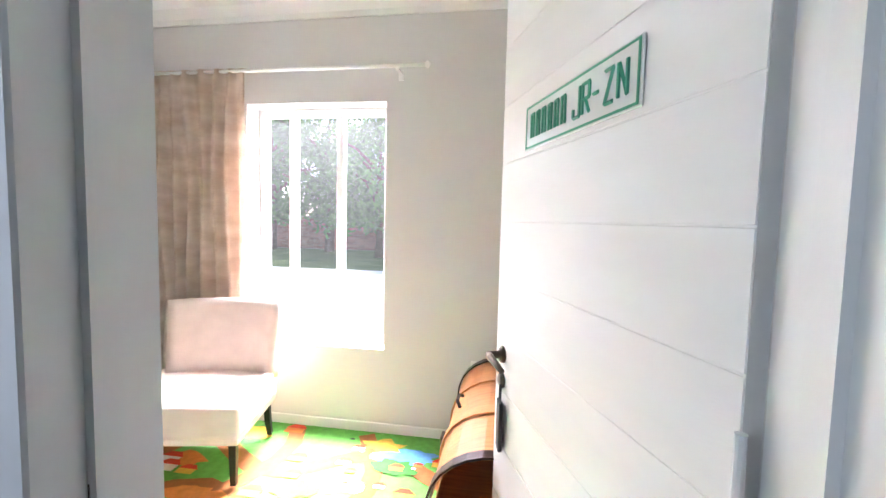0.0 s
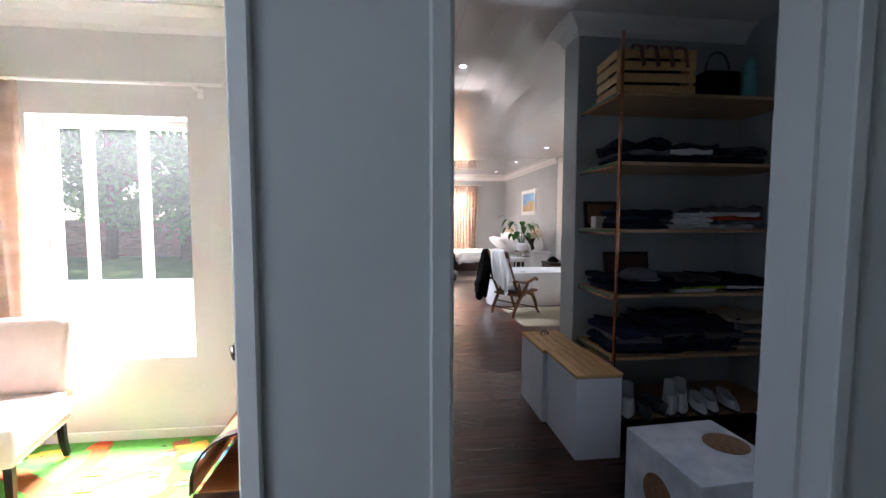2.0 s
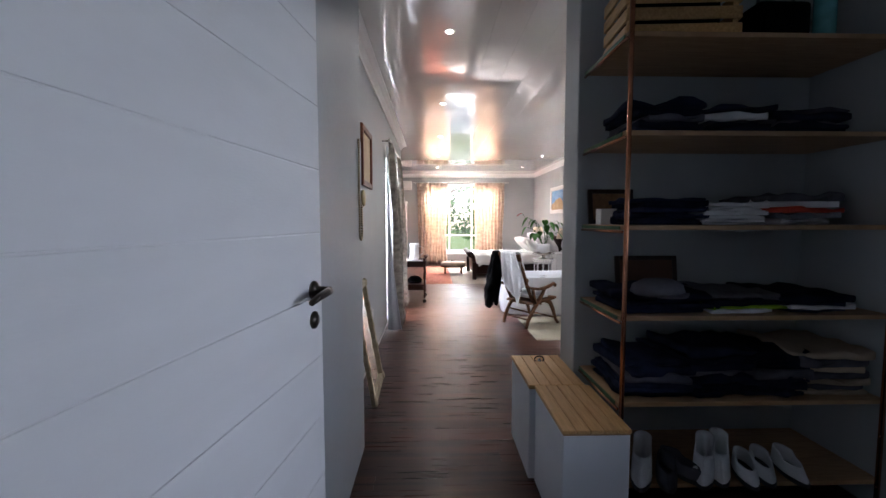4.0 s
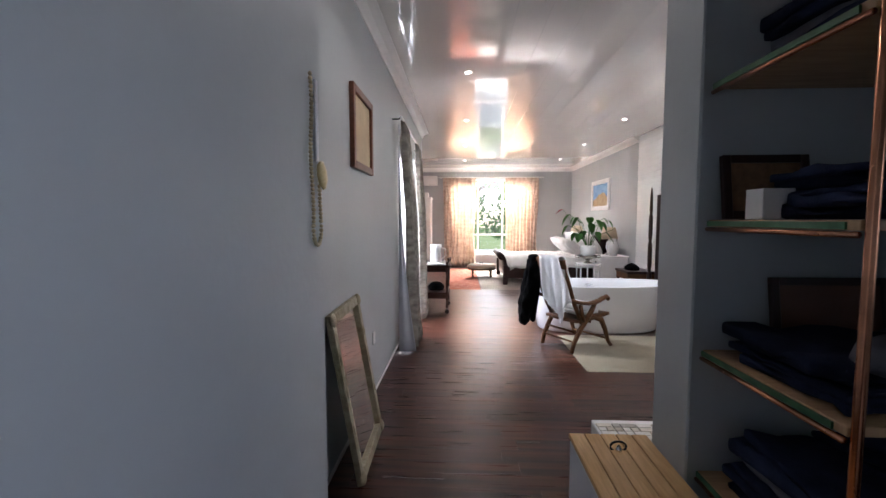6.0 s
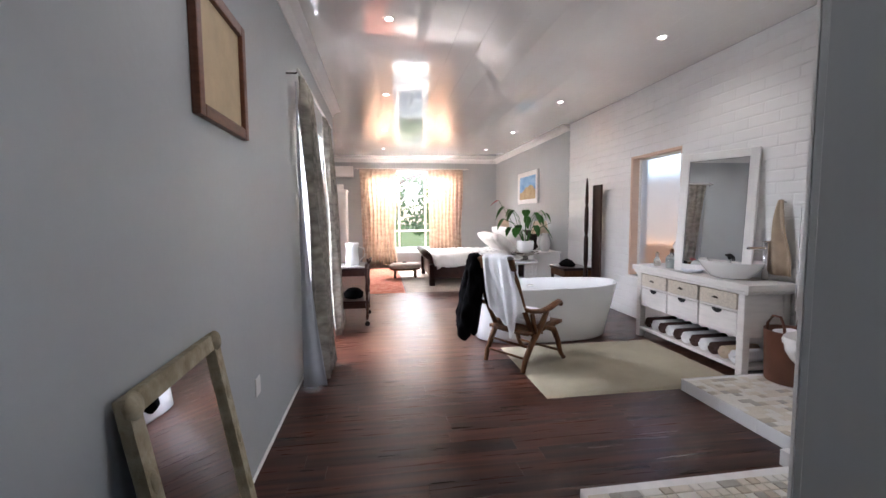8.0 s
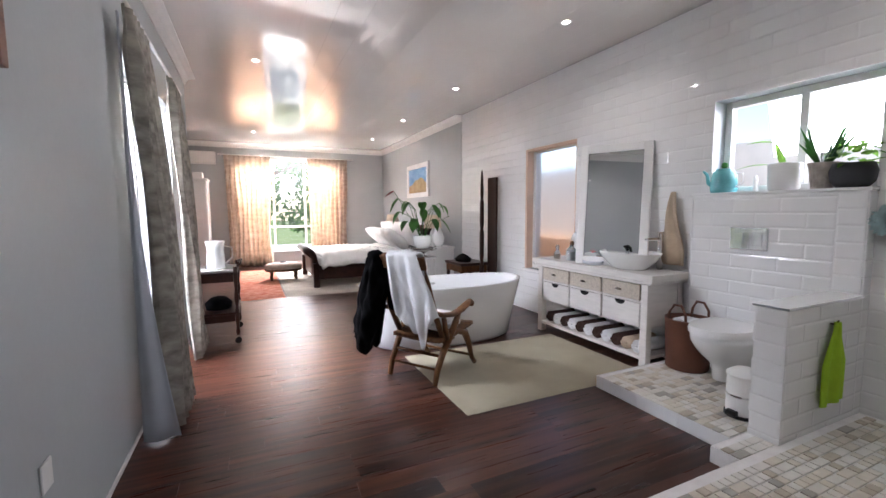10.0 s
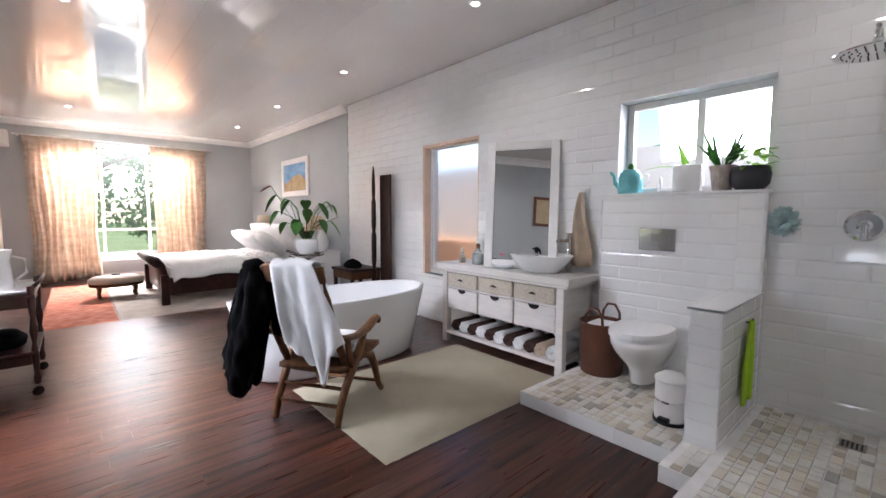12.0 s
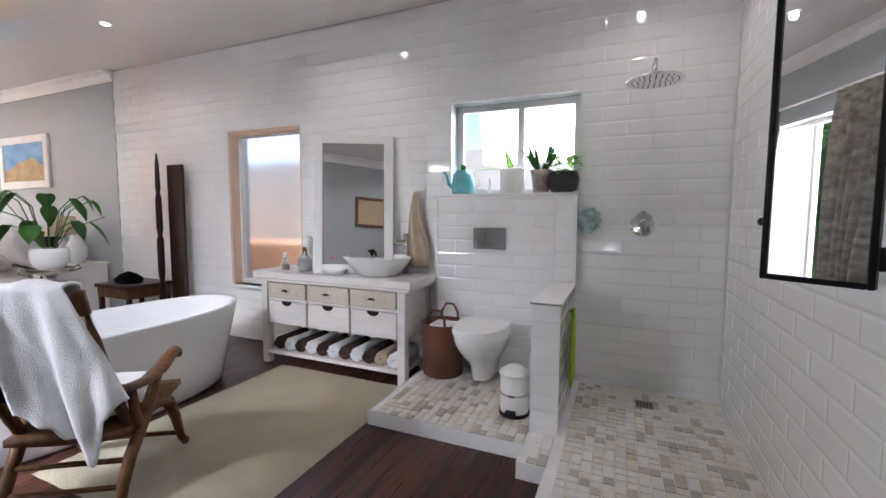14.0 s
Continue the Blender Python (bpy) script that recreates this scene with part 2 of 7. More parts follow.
M["tleaf"] = mat("tree_leaf", (0.06, 0.14, 0.03), 0.5, vary=0.3, scale=3, island=0.4, through_light=0.3)
M["bark"] = mat("bark", (0.10, 0.07, 0.05), 0.9, vary=0.3, scale=12, bump=0.6, bscale=30)
M["ext"] = mat("pale_exterior_wall", (0.72, 0.70, 0.66), 0.8, vary=0.05)
M["plaque"] = mat("white_acrylic_sign", (0.70, 0.76, 0.72), 0.15, vary=0.02, coat=0.4)
M["green"] = mat("green_print", (0.05, 0.30, 0.18), 0.4, vary=0.1)
for n_, c_ in (("r_green", (0.13, 0.38, 0.08)), ("r_brown", (0.30, 0.13, 0.05)), ("r_blue", (0.12, 0.34, 0.62)), ("r_yellow", (0.62, 0.42, 0.07)), ("r_red", (0.60, 0.08, 0.04)), ("r_white", (0.7, 0.7, 0.65)), ("r_orange", (0.60, 0.22, 0.06)), ("r_dark", (0.06, 0.2, 0.05))):
    M[n_] = mat("printed_" + n_[2:], c_, 0.9, vary=0.12, scale=25, bump=0.2, bscale=180)

# ---- mesh helpers ----


def box(bm, x0, y0, z0, x1, y1, z1, bev=0.0, seg=1):
    r = bmesh.ops.create_cube(bm, size=1)
    for v in r["verts"]:
        v.co = Vector(((x0 + x1) / 2 + v.co.x * (x1 - x0), (y0 + y1) / 2 + v.co.y * (y1 - y0), (z0 + z1) / 2 + v.co.z * (z1 - z0)))
    if bev:
        es = {e for v in r["verts"] for e in v.link_edges}
        bmesh.ops.bevel(bm, geom=list(es), offset=bev, segments=seg, affect="EDGES", profile=0.7)
    return bm


def boxes(*rows, bev=0.0, seg=1):
    bm = bmesh.new()
    for r in rows:
        box(bm, *r, bev=bev, seg=seg)
    return bm


def tube(pts, radii, seg=10, bm=None, close=False):
    """A round bar along a line of points."""
    bm = bm or bmesh.new()
    if not isinstance(radii, (list, tuple)):
        radii = [radii] * len(pts)
    pts = [Vector(p) for p in pts]
    rings = []
    for i, p in enumerate(pts):
        d = (pts[min(i + 1, len(pts) - 1)] - pts[max(i - 1, 0)]).normalized()
        a = d.orthogonal().normalized() if abs(d.z) > 0.95 else d.cross(Vector((0, 0, 1))).normalized()
        b = d.cross(a)
        rings.append([bm.verts.new(p + radii[i] * (math.cos(k * math.tau / seg) * a + math.sin(k * math.tau / seg) * b)) for k in range(seg)])
    for r0, r1 in zip(rings, rings[1:]):
        for k in range(seg):
            bm.faces.new((r0[k], r0[(k + 1) % seg], r1[(k + 1) % seg], r1[k]))
    bm.faces.new(rings[0])
    bm.faces.new(rings[-1])
    bmesh.ops.recalc_face_normals(bm, faces=bm.faces)
    return bm


def lathe(profile, at, seg=28, sx=1.0, sy=1.0, bm=None):
    """A turned shape: profile of (radius, height), stretched sideways by sx, sy."""
    bm = bm or bmesh.new()
    rings = []
    for r, z in profile:
        rings.append([bm.verts.new((at[0] + r * sx * math.cos(k * math.tau / seg), at[1] + r * sy * math.sin(k * math.tau / seg), at[2] + z)) for k in range(seg)])
    for r0, r1 in zip(rings, rings[1:]):
        for k in range(seg):
            bm.faces.new((r0[k], r0[(k + 1) % seg], r1[(k + 1) % seg], r1[k]))
    bm.faces.new(rings[0])
    bm.faces.new(rings[-1])
    bmesh.ops.recalc_face_normals(bm, faces=bm.faces)
    return bm


def sheet(f, nu, nv):
    """A cloth surface from f(u, v) with u and v from 0 to 1."""
    bm = bmesh.new()
    g = [[bm.verts.new(f(i / nu, j / nv)) for j in range(nv + 1)] for i in range(nu + 1)]
    for i in range(nu):
        for j in range(nv):
            bm.faces.new((g[i][j], g[i + 1][j], g[i + 1][j + 1], g[i][j + 1]))
    return bm


def part(name, bm, material, parent=None, label="", smooth=False, solid=0.0, m=None):
    me = bpy.data.meshes.new(name)
    bm.to_mesh(me)
    bm.free()
    if smooth:
        me.polygons.foreach_set("use_smooth", [True] * len(me.polygons))
    me.materials.append(material if not isinstance(material, str) else M[material])
    ob = new(name, me)
    if parent is not None:
        ob.parent = parent
    if m is not None:
        ob.matrix_basis = m
    if solid:
        s = ob.modifiers.new("thick", "SOLIDIFY")
        s.thickness, s.offset = solid, 0.0
    if label:
        tagged(ob, label)
    return ob


def thing(name, label, category, m=None, group="", kind=""):
    e = new(name)
    e.empty_display_size = 0.1
    if m is not None:
        e.matrix_basis = m
    return tagged(e, label, category, group, kind)


def setting(name, bm, material, label, category, solid=0.0):
    return tagged(part(name, bm, material, solid=solid), label, category, kind="structure")

# ---- the plan ----
XL, XN, XR = 0.69, 0.49, 4.45      # passage wall, bedroom left wall, tiled wall
YF, ZC = 13.8, 2.935               # far wall, bedroom ceiling
Y0, Y1 = 0.25, 0.40                # wall between hall and rooms
ZK = 2.75                          # ceiling of the kids' room


def wall_y(name, y0, y1, x0, x1, z1, holes, material, label):
    """A wall that runs along x between y0 and y1; holes: (x0, z0, x1, z1)."""
    bm = bmesh.new()
    x = x0
    for hx0, hz0, hx1, hz1 in sorted(holes):
        box(bm, x, y0, 0, hx0, y1, z1)
        if hz0 > 0:
            box(bm, hx0, y0, 0, hx1, y1, hz0)
        box(bm, hx0, y0, hz1, hx1, y1, z1)
        x = hx1
    box(bm, x, y0, 0, x1, y1, z1)
    return setting(name, bm, material, label, "wall")


def wall_x(name, x0, x1, y0, y1, z1, holes, material, label):
    bm = bmesh.new()
    y = y0
    for hy0, hz0, hy1, hz1 in sorted(holes):
        box(bm, x0, y, 0, x1, hy0, z1)
        if hz0 > 0:
            box(bm, x0, hy0, 0, x1, hy1, hz0)
        box(bm, x0, hy0, hz1, x1, hy1, z1)
        y = hy1
    box(bm, x0, y, 0, x1, y1, z1)
    return setting(name, bm, material, label, "wall")


# door openings: kids -0.47..0.31, bedroom 0.66..1.48
wall_y("wall_hall", Y0, Y1, -2.6, 4.6, 3.0, [(-0.47, 0, 0.37, 2.12), (0.66, 0, 1.48, 2.12)], M["wall"], "grey painted wall with two doorways")
wall_x("wall_passage", 0.36, XL, Y1, 2.70, 3.0, [], M["wall"], "grey painted wall along the passage")
KW = (-1.66, 0.55, -0.72, 2.11)
wall_y("wall_kids_window", 2.43, 2.66, -2.6, 0.36, 3.0, [KW], M["kwall"], "pale grey wall with a large window")
wall_x("wall_kids_left", -2.6, -2.45, Y1, 2.43, 3.0, [], M["kwall"], "pale grey painted wall")
setting("wall_kids_lining", boxes((0.345, Y1, 0, 0.36, 2.43, 3.0)), "kwall", "pale grey painted side wall", "wall")
SW = (5.85, 0.06, 7.35, 2.28)
wall_x("wall_bedroom_left", 0.27, XN, 2.70, 8.6, 3.0, [SW], M["wall"], "grey painted wall with a tall window")
wall_y("wall_return", 8.5, 8.6, -0.9, 0.27, 3.0, [], M["wall"], "grey painted wall return")
wall_x("wall_bedroom_alcove", -1.0, -0.9, 8.5, YF, 3.0, [], M["wall"], "grey painted wall of the alcove")
FW = (0.95, 0.35, 3.15, 2.62)
wall_y("wall_far", YF, YF + 0.22, -1.0, XR + 0.25, 3.0, [FW], M["wall"], "grey painted wall with a curtained window")
BW = (3.885, 1.445, 4.85, 2.15)
NW = (6.36, 0.56, 7.30, 2.11)
wall_x("wall_right", XR + 0.012, XR + 0.25, 2.4, YF, 3.0, [BW, NW], M["wall"], "grey painted long wall, partly tiled")
setting("wall_right_plaster", boxes((XR, 9.14, 0, XR + 0.011, YF, 2.93)), "wall", "grey plaster beside the tiles", "wall")
setting("partition", boxes((1.955, 2.57, 0, 4.46, 2.82, 2.93), (2.11, 2.8201, 0, 4.46, 2.965, 2.93), bev=0.006), "wall", "grey partition between wardrobe and shower", "wall")
setting("wall_wardrobe_end", boxes((3.3, Y1, 0, 3.42, 0.55, 2.93), (3.3, 1.35, 0, 3.42, 2.569, 2.93), (3.3, 0.55, 0, 3.42, 1.35, 1.0), (3.3, 0.55, 2.05, 3.42, 1.35, 2.93)), "wall", "grey end wall of the wardrobe with an opening added for fill light", "wall")
setting("wall_hall_back", boxes((-2.6, -1.75, 0, 4.6, -1.6, 2.75)), "wall", "grey wall of the hall", "wall")
wall_x("wall_hall_left", -1.25, -1.1, -1.6, Y0, 2.65, [(-1.45, 0.7, -0.25, 2.2)], M["wall"], "grey end wall of the hall with an opening added for fill light")
setting("wall_hall_right", boxes((2.5, -1.6, 0, 2.65, Y0, 2.65)), "wall", "grey end wall of the hall", "wall")
setting("ceiling_hall", boxes((-2.6, -1.75, 2.66, 4.6, Y0, 2.75)), "ceil_matt", "white ceiling of the hall", "ceiling")
setting("ceiling_kids", boxes((-2.45, Y1, ZK, 0.345, 2.43, ZK + 0.08)), "ceil_matt", "white ceiling", "ceiling")
# glossy panelled ceiling with shallow seams along its length
bm = bmesh.new()
x = -0.9
while x < XR - 0.01:
    box(bm, x + 0.0007, Y1, ZC, min(x + 0.25, XR + 0.01) - 0.0007, YF, ZC + 0.012)
    x += 0.25
box(bm, -0.9, Y1, ZC + 0.012, XR + 0.012, YF, ZC + 0.05)
setting("ceiling", bm, "ceil", "glossy white panelled ceiling", "ceiling")
# out of view; the eave past the far wall is added to shade the curtain tops
setting("roof", boxes((-2.8, -1.9, 3.0, 4.8, 2.7, 3.1), (-1.1, 2.7, 3.0, 4.8, 14.75, 3.1)), "ext", "unseen roof slab above the rooms, with an eave added for shade", "roof")
setting("floor_hall", boxes((-2.6, -1.75, -0.1, 4.6, Y1, 0.0)), "plank_joined", "dark laminate hall floor", "floor")
setting("floor_kids", boxes((-2.6, Y1, -0.1, 0.36, 2.66, -0.004)), "plank_joined", "dark laminate floor", "floor")
floor = setting("floor", boxes((0.2, Y1, -0.1, 4.7, 14.0, -0.012), (-1.0, 8.5, -0.1, 0.2, 14.0, -0.012)), "darkwood", "dark reddish-brown wood laminate floor", "floor")


def cornice(name, pts, z, size=0.1):
    """A stepped cove along a line; pts: (x, y, inward x, inward y)."""
    bm = bmesh.new()
    prof = [(0, -size), (0.012, -size), (0.02, -size * 0.75), (size * 0.45, -size * 0.35), (size * 0.8, -0.02), (size, -0.012), (size, 0), (0, 0)]
    rings = []
    for x, y, ix, iy in pts:
        rings.append([bm.verts.new((x + ix * a, y + iy * a, z + b)) for a, b in prof])
    n = len(prof)
    for r0, r1 in zip(rings, rings[1:]):
        for k in range(n):
            bm.faces.new((r0[k], r0[(k + 1) % n], r1[(k + 1) % n], r1[k]))
    bm.faces.new(rings[0])
    bm.faces.new(rings[-1])
    bmesh.ops.recalc_face_normals(bm, faces=bm.faces)
    return setting(name, bm, "cornice", "white moulded plaster cornice", "cornice")


cornice("cornice_kids", [(-2.45, 2.43, 0, -1), (0.345, 2.43, -1, -1), (0.345, Y1, -1, 0)], ZK, 0.13)
cornice("cornice_left", [(XL, Y1, 1, 0), (XL, 2.70, 1, 1), (XN, 2.70, 1, 1), (XN, 8.6, 1, 1), (-0.9, 8.6, 1, 1)], ZC, 0.11)
cornice("cornice_far", [(-0.9, 8.6, 1, 1), (-0.9, YF, 1, -1), (XR, YF, -1, -1), (XR, 9.14, -1, 0)], ZC, 0.11)
cornice("cornice_partition", [(3.3, 2.57, 0, -1), (1.955, 2.57, -1, -1), (1.955, 2.82, -1, 1), (2.11, 2.82, -1, 1), (2.11, 2.965, -1, 0)], ZC, 0.12)


def skirting(name, *rows):
    return setting(name, boxes(*rows, bev=0.004), "white", "white painted skirting board", "skirting board")


skirting("baseboard_far", (-0.9, YF - 0.015, 0, XR, YF, 0.09))
skirting("baseboard_right", (XR - 0.015, 9.14, 0, XR, YF - 0.016, 0.09))
skirting("baseboard_left", (XN, 2.71, 0, XN + 0.012, 5.8, 0.025))
skirting("baseboard_kids", (-2.45, 2.415, 0, 0.34, 2.43, 0.07))

# ---- doors and door frames ----


def door_frame(name, x0, x1, paint):
    f = thing(name, "grey painted timber door frame", "door frame", kind="structure")
    t = 0.035
    for a, b in ((x0 - 0.002, x0 + t), (x1 - t, x1 + 0.002)):
        part("jamb", boxes((a, Y0 - 0.012, 0, b, Y1 + 0.012, 2.12), bev=0.004), paint, f)
    part("head", boxes((x0 + t, Y0 - 0.012, 2.085, x1 - t, Y1 + 0.012, 2.12), bev=0.004), paint, f)
    part("stop", boxes((x0 + t, Y0 + 0.05, 0, x0 + t + 0.012, Y0 + 0.09, 2.085), (x1 - t - 0.012, Y0 + 0.05, 0, x1 - t, Y0 + 0.09, 2.085)), paint, f)
    return f


f1 = door_frame("door_frame_1", -0.47, 0.37, "frame_paint")
part("strike_plate", boxes((-0.436, 0.30, 0.93, -0.432, 0.335, 1.07)), "bronze", f1, "brass strike plate")
part("screw_hole", lathe([(0.006, 0), (0.006, 0.004)], (0, 0, 0), 8), "black", f1, m=pose(-0.434, 0.32, 1.42, 0, 90, 0))
f2 = door_frame("door_frame_2", 0.655, 1.48, "wall")
part("strike_plate", boxes((1.438, 0.31, 1.19, 1.4435, 0.345, 1.33), (1.436, 0.32, 1.205, 1.4382, 0.335, 1.25), (1.436, 0.32, 1.27, 1.4382, 0.335, 1.315)), "chrome", f2, "worn metal strike plate")


def panel_door(name, m, width, zh, label, side):
    """A boarded door hinged at its origin; it runs along +x."""
    d = thing(name, label, "door", m)
    z, k = 0.012, 0
    part("core", boxes((0, -0.0185, 0.01, width, 0.0185, 2.07)), "door", d)
    while z < 2.06:
        z2 = min(z + 0.172, 2.068)
        part("board", boxes((0.0, -0.021, z + 0.0015, width, -0.0186, z2 - 0.0015), bev=0.001), "door", d)
        part("board", boxes((0.0, 0.0186, z + 0.0015, width, 0.021, z2 - 0.0015), bev=0.001), "door", d)
        z = z2
    hx = width - 0.06
    for s in (-1, 1):
        h = part("handle_rose", lathe([(0.026, 0), (0.026, 0.006), (0.02, 0.012), (0.012, 0.014), (0.011, 0.05)], (0, 0, 0), 20), "bronze", d, "dark bronze round rose", True, m=pose(hx, s * 0.021, zh, -90 * s, 0, 0))
        part("lever", tube([(hx, s * 0.066, zh), (hx - 0.03, s * 0.07, zh), (hx - 0.07, s * 0.068, zh - 0.004), (hx - 0.11, s * 0.064, zh - 0.012)], [0.011, 0.011, 0.0095, 0.008]), "bronze", d, "dark bronze lever", True)
        part("key_rose", lathe([(0.024, 0), (0.024, 0.006), (0.014, 0.012)], (0, 0, 0), 20), "bronze", d, "", True, m=pose(hx, s * 0.021, zh - 0.08, -90 * s, 0, 0))
    for hz in (0.25, 1.1, 1.85):
        part("hinge", tube([(-0.004, side * 0.024, hz - 0.05), (-0.004, side * 0.024, hz + 0.05)], 0.007), "frame_paint", d)
    return d


def yaw_to(a, b):
    return math.degrees(math.atan2(b[1] - a[1], b[0] - a[0]))


kd = panel_door("door_1", pose(0.335, 0.425, 0, 0, 0, yaw_to((0.335, 0.425), (0.037, 1.225))), 0.85, 0.985, "open white boarded door with dark handles", 1)
sg = part("sign", boxes((0.20, 0.0225, 1.572, 0.66, 0.0275, 1.685), bev=0.002), "plaque", kd, "clear sign with green border")
tagged(sg, "clear sign with a green border and letters")
part("sign_border", boxes((0.205, 0.028, 1.576, 0.655, 0.029, 1.581), (0.205, 0.028, 1.677, 0.655, 0.029, 1.681), (0.205, 0.028, 1.581, 0.211, 0.029, 1.677), (0.649, 0.028, 1.581, 0.655, 0.029, 1.677)), "green", sg)
STROKES = {"Z": ((0, 1, 1, 1), (1, 1, 0, 0), (0, 0, 1, 0)), "N": ((0, 0, 0, 1), (0, 1, 1, 0), (1, 0, 1, 1)), "J": ((1, 1, 1, 0), (1, 0, 0, 0), (0, 0, 0, 0.3)),
           "R": ((0, 0, 0, 1), (0, 1, 1, 1), (1, 1, 1, 0.5), (1, 0.5, 0, 0.5), (0.4, 0.5, 1, 0)), "-": ((0.1, 0.5, 0.8, 0.5),), "|": ((0.2, 0, 0.2, 1), (0.2, 1, 0.8, 1), (0.8, 1, 0.8, 0))}
bm = bmesh.new()
for ch, x in (("N", 0.235), ("Z", 0.275), ("-", 0.315), ("R", 0.350), ("J", 0.385), ("|", 0.440), ("|", 0.472), ("|", 0.504), ("|", 0.536), ("|", 0.568), ("|", 0.600)):
    for x0, z0, x1, z1 in STROKES[ch]:
        p, q = Vector((x + 0.024 * (1 - x0), 0.0285, 1.600 + 0.058 * z0)), Vector((x + 0.024 * (1 - x1), 0.0285, 1.600 + 0.058 * z1))
        tube([p, q], 0.0042, 4, bm)
part("sign_letters", bm, "green", sg)
tag = tagged(part("luggage_tag", boxes((-0.02, -0.006, -0.20, 0.03, 0.006, -0.05), (0.0, -0.004, -0.05, 0.01, 0.004, 0.0), bev=0.003), "charcoal", m=pose(0.035, 1.13, 0.90, 0, 0, 100)), "dark flat tag hanging from the door key", "tag")
bd = panel_door("door_2", pose(0.675, 0.425, 0, 0, 0, yaw_to((0.675, 0.425), (0.788, 1.361))), 0.92, 1.235, "open white boarded door against the passage wall", -1)

# ---- windows ----


def window_y(name, y, x0, z0, x1, z1, mull, label, rails=(), glass="haze"):
    w = thing(name, label, "window", kind="structure")
    f = 0.05
    part("window_frame", boxes((x0, y - 0.03, z0, x0 + f, y + 0.03, z1), (x1 - f, y - 0.03, z0, x1, y + 0.03, z1), (x0 + f, y - 0.03, z0, x1 - f, y + 0.03, z0 + f), (x0 + f, y - 0.03, z1 - f, x1 - f, y + 0.03, z1), bev=0.004), "white", w)
    xs = [x0 + f, *mull, x1 - f]
    for a in mull:
        part("mullion", boxes((a - 0.025, y - 0.028, z0 + f, a + 0.025, y + 0.028, z1 - f), bev=0.004), "white", w)
    for a in rails:
        part("transom", boxes((x0 + f, y - 0.027, a - 0.022, x1 - f, y + 0.027, a + 0.022), bev=0.004), "white", w)
    for a, b in zip(xs, xs[1:]):
        p = part("pane", boxes((a, y - 0.003, z0 + f, b, y + 0.003, z1 - f)), glass, w)
        p.visible_shadow = False
    return w


def window_x(name, x, y0, z0, y1, z1, mull, label, glass="glass", paint="white"):
    w = thing(name, label, "window", kind="structure")
    f = 0.05
    part("window_frame", boxes((x - 0.03, y0, z0, x + 0.03, y0 + f, z1), (x - 0.03, y1 - f, z0, x + 0.03, y1, z1), (x - 0.03, y0 + f, z0, x + 0.03, y1 - f, z0 + f), (x - 0.03, y0 + f, z1 - f, x + 0.03, y1 - f, z1), bev=0.004), paint, w)
    ys = [y0 + f, *mull, y1 - f]
    for a in mull:
        part("mullion", boxes((x - 0.028, a - 0.025, z0 + f, x + 0.028, a + 0.025, z1 - f), bev=0.004), paint, w)
    for a, b in zip(ys, ys[1:]):
        p = part("pane", boxes((x - 0.003, a, z0 + f, x + 0.003, b, z1 - f)), glass, w)
        p.visible_shadow = False
    return w


window_y("window_1", 2.60, *KW, (-1.42, -1.08), "white framed window onto a garden")
window_y("window_2", YF + 0.16, *FW, (1.68, 2.42), "white framed bedroom window", (0.95,))
# out of view: added around the hall's fill lamp
window_x("added_hall_window", -1.17, -1.45, 0.7, -0.25, 2.2, (-0.85,), "unseen white framed window added for the hall's fill light")
# never in view: added in front of the wardrobe's fill lamp
window_x("added_wardrobe_window", 3.36, 0.55, 1.0, 1.35, 2.05, (), "small unseen window added for the wardrobe's fill light")
window_x("window_3", 0.34, *SW, (6.6,), "tall white framed window behind curtains")
bwn = window_x("window_4", XR + 0.17, *BW, (4.33,), "white framed bathroom window above the cistern")
part("handle", boxes((XR + 0.12, 4.30, 1.72, XR + 0.14, 4.32, 1.88), bev=0.004), "white", bwn)
window_x("window_5", XR + 0.13, *NW, (), "narrow frosted window in a beige reveal", "frost", "ext")
part("sill", boxes((XR - 0.02, NW[0] - 0.03, NW[1] - 0.03, XR + 0.10, NW[2] + 0.03, NW[1] + 0.0), bev=0.004), "white", bpy.data.objects["window_5"])
reveal = boxes((XR + 0.003, NW[0], NW[1], XR + 0.10, NW[0] + 0.012, NW[3]), (XR + 0.003, NW[2] - 0.035, NW[1], XR + 0.10, NW[2], NW[3]), (XR + 0.003, NW[0], NW[3] - 0.03, XR + 0.10, NW[2], NW[3]))
part("reveal", reveal, mat("peach_timber", (0.66, 0.48, 0.36), 0.6, vary=0.06), bpy.data.objects["window_5"], "peach-painted timber reveal")

# ---- bathroom platform, cistern wall and low wall (cores; tiles follow last) ----
PX, PY0, PY1, PZ = 3.44, 4.03, 4.985, 0.095
SZF = 0.086      # raised shower floor
XCW = XR - 0.09   # front of the cistern wall
setting("cistern_wall", boxes((XCW + 0.012, 3.885, 0, XR + 0.01, 4.93, 1.425)), "grout", "boxed-in cistern wall", "wall")
setting("cistern_ledge", boxes((XCW - 0.002, 3.87, 1.426, XR + 0.14, 4.95, 1.445), bev=0.003), "tile", "white ledge under the window", "ledge")
setting("low_wall", boxes((3.60 + 0.01, 3.885, 0, XCW + 0.012, 4.02, 0.80)), "grout", "low tiled wall beside the toilet", "wall")
setting("low_wall_top", boxes((3.592, 3.868, 0.801, XCW - 0.003, 4.036, 0.816), bev=0.003), "tile", "white tiled wall cap", "wall cap")
setting("wall_cap_edge", boxes((3.588, 3.864, 0.803, 3.5915, 4.038, 0.815), (3.5915, 3.864, 0.803, XCW - 0.003, 3.8675, 0.815)), "chrome", "chrome edge strip on the low wall", "edge strip")
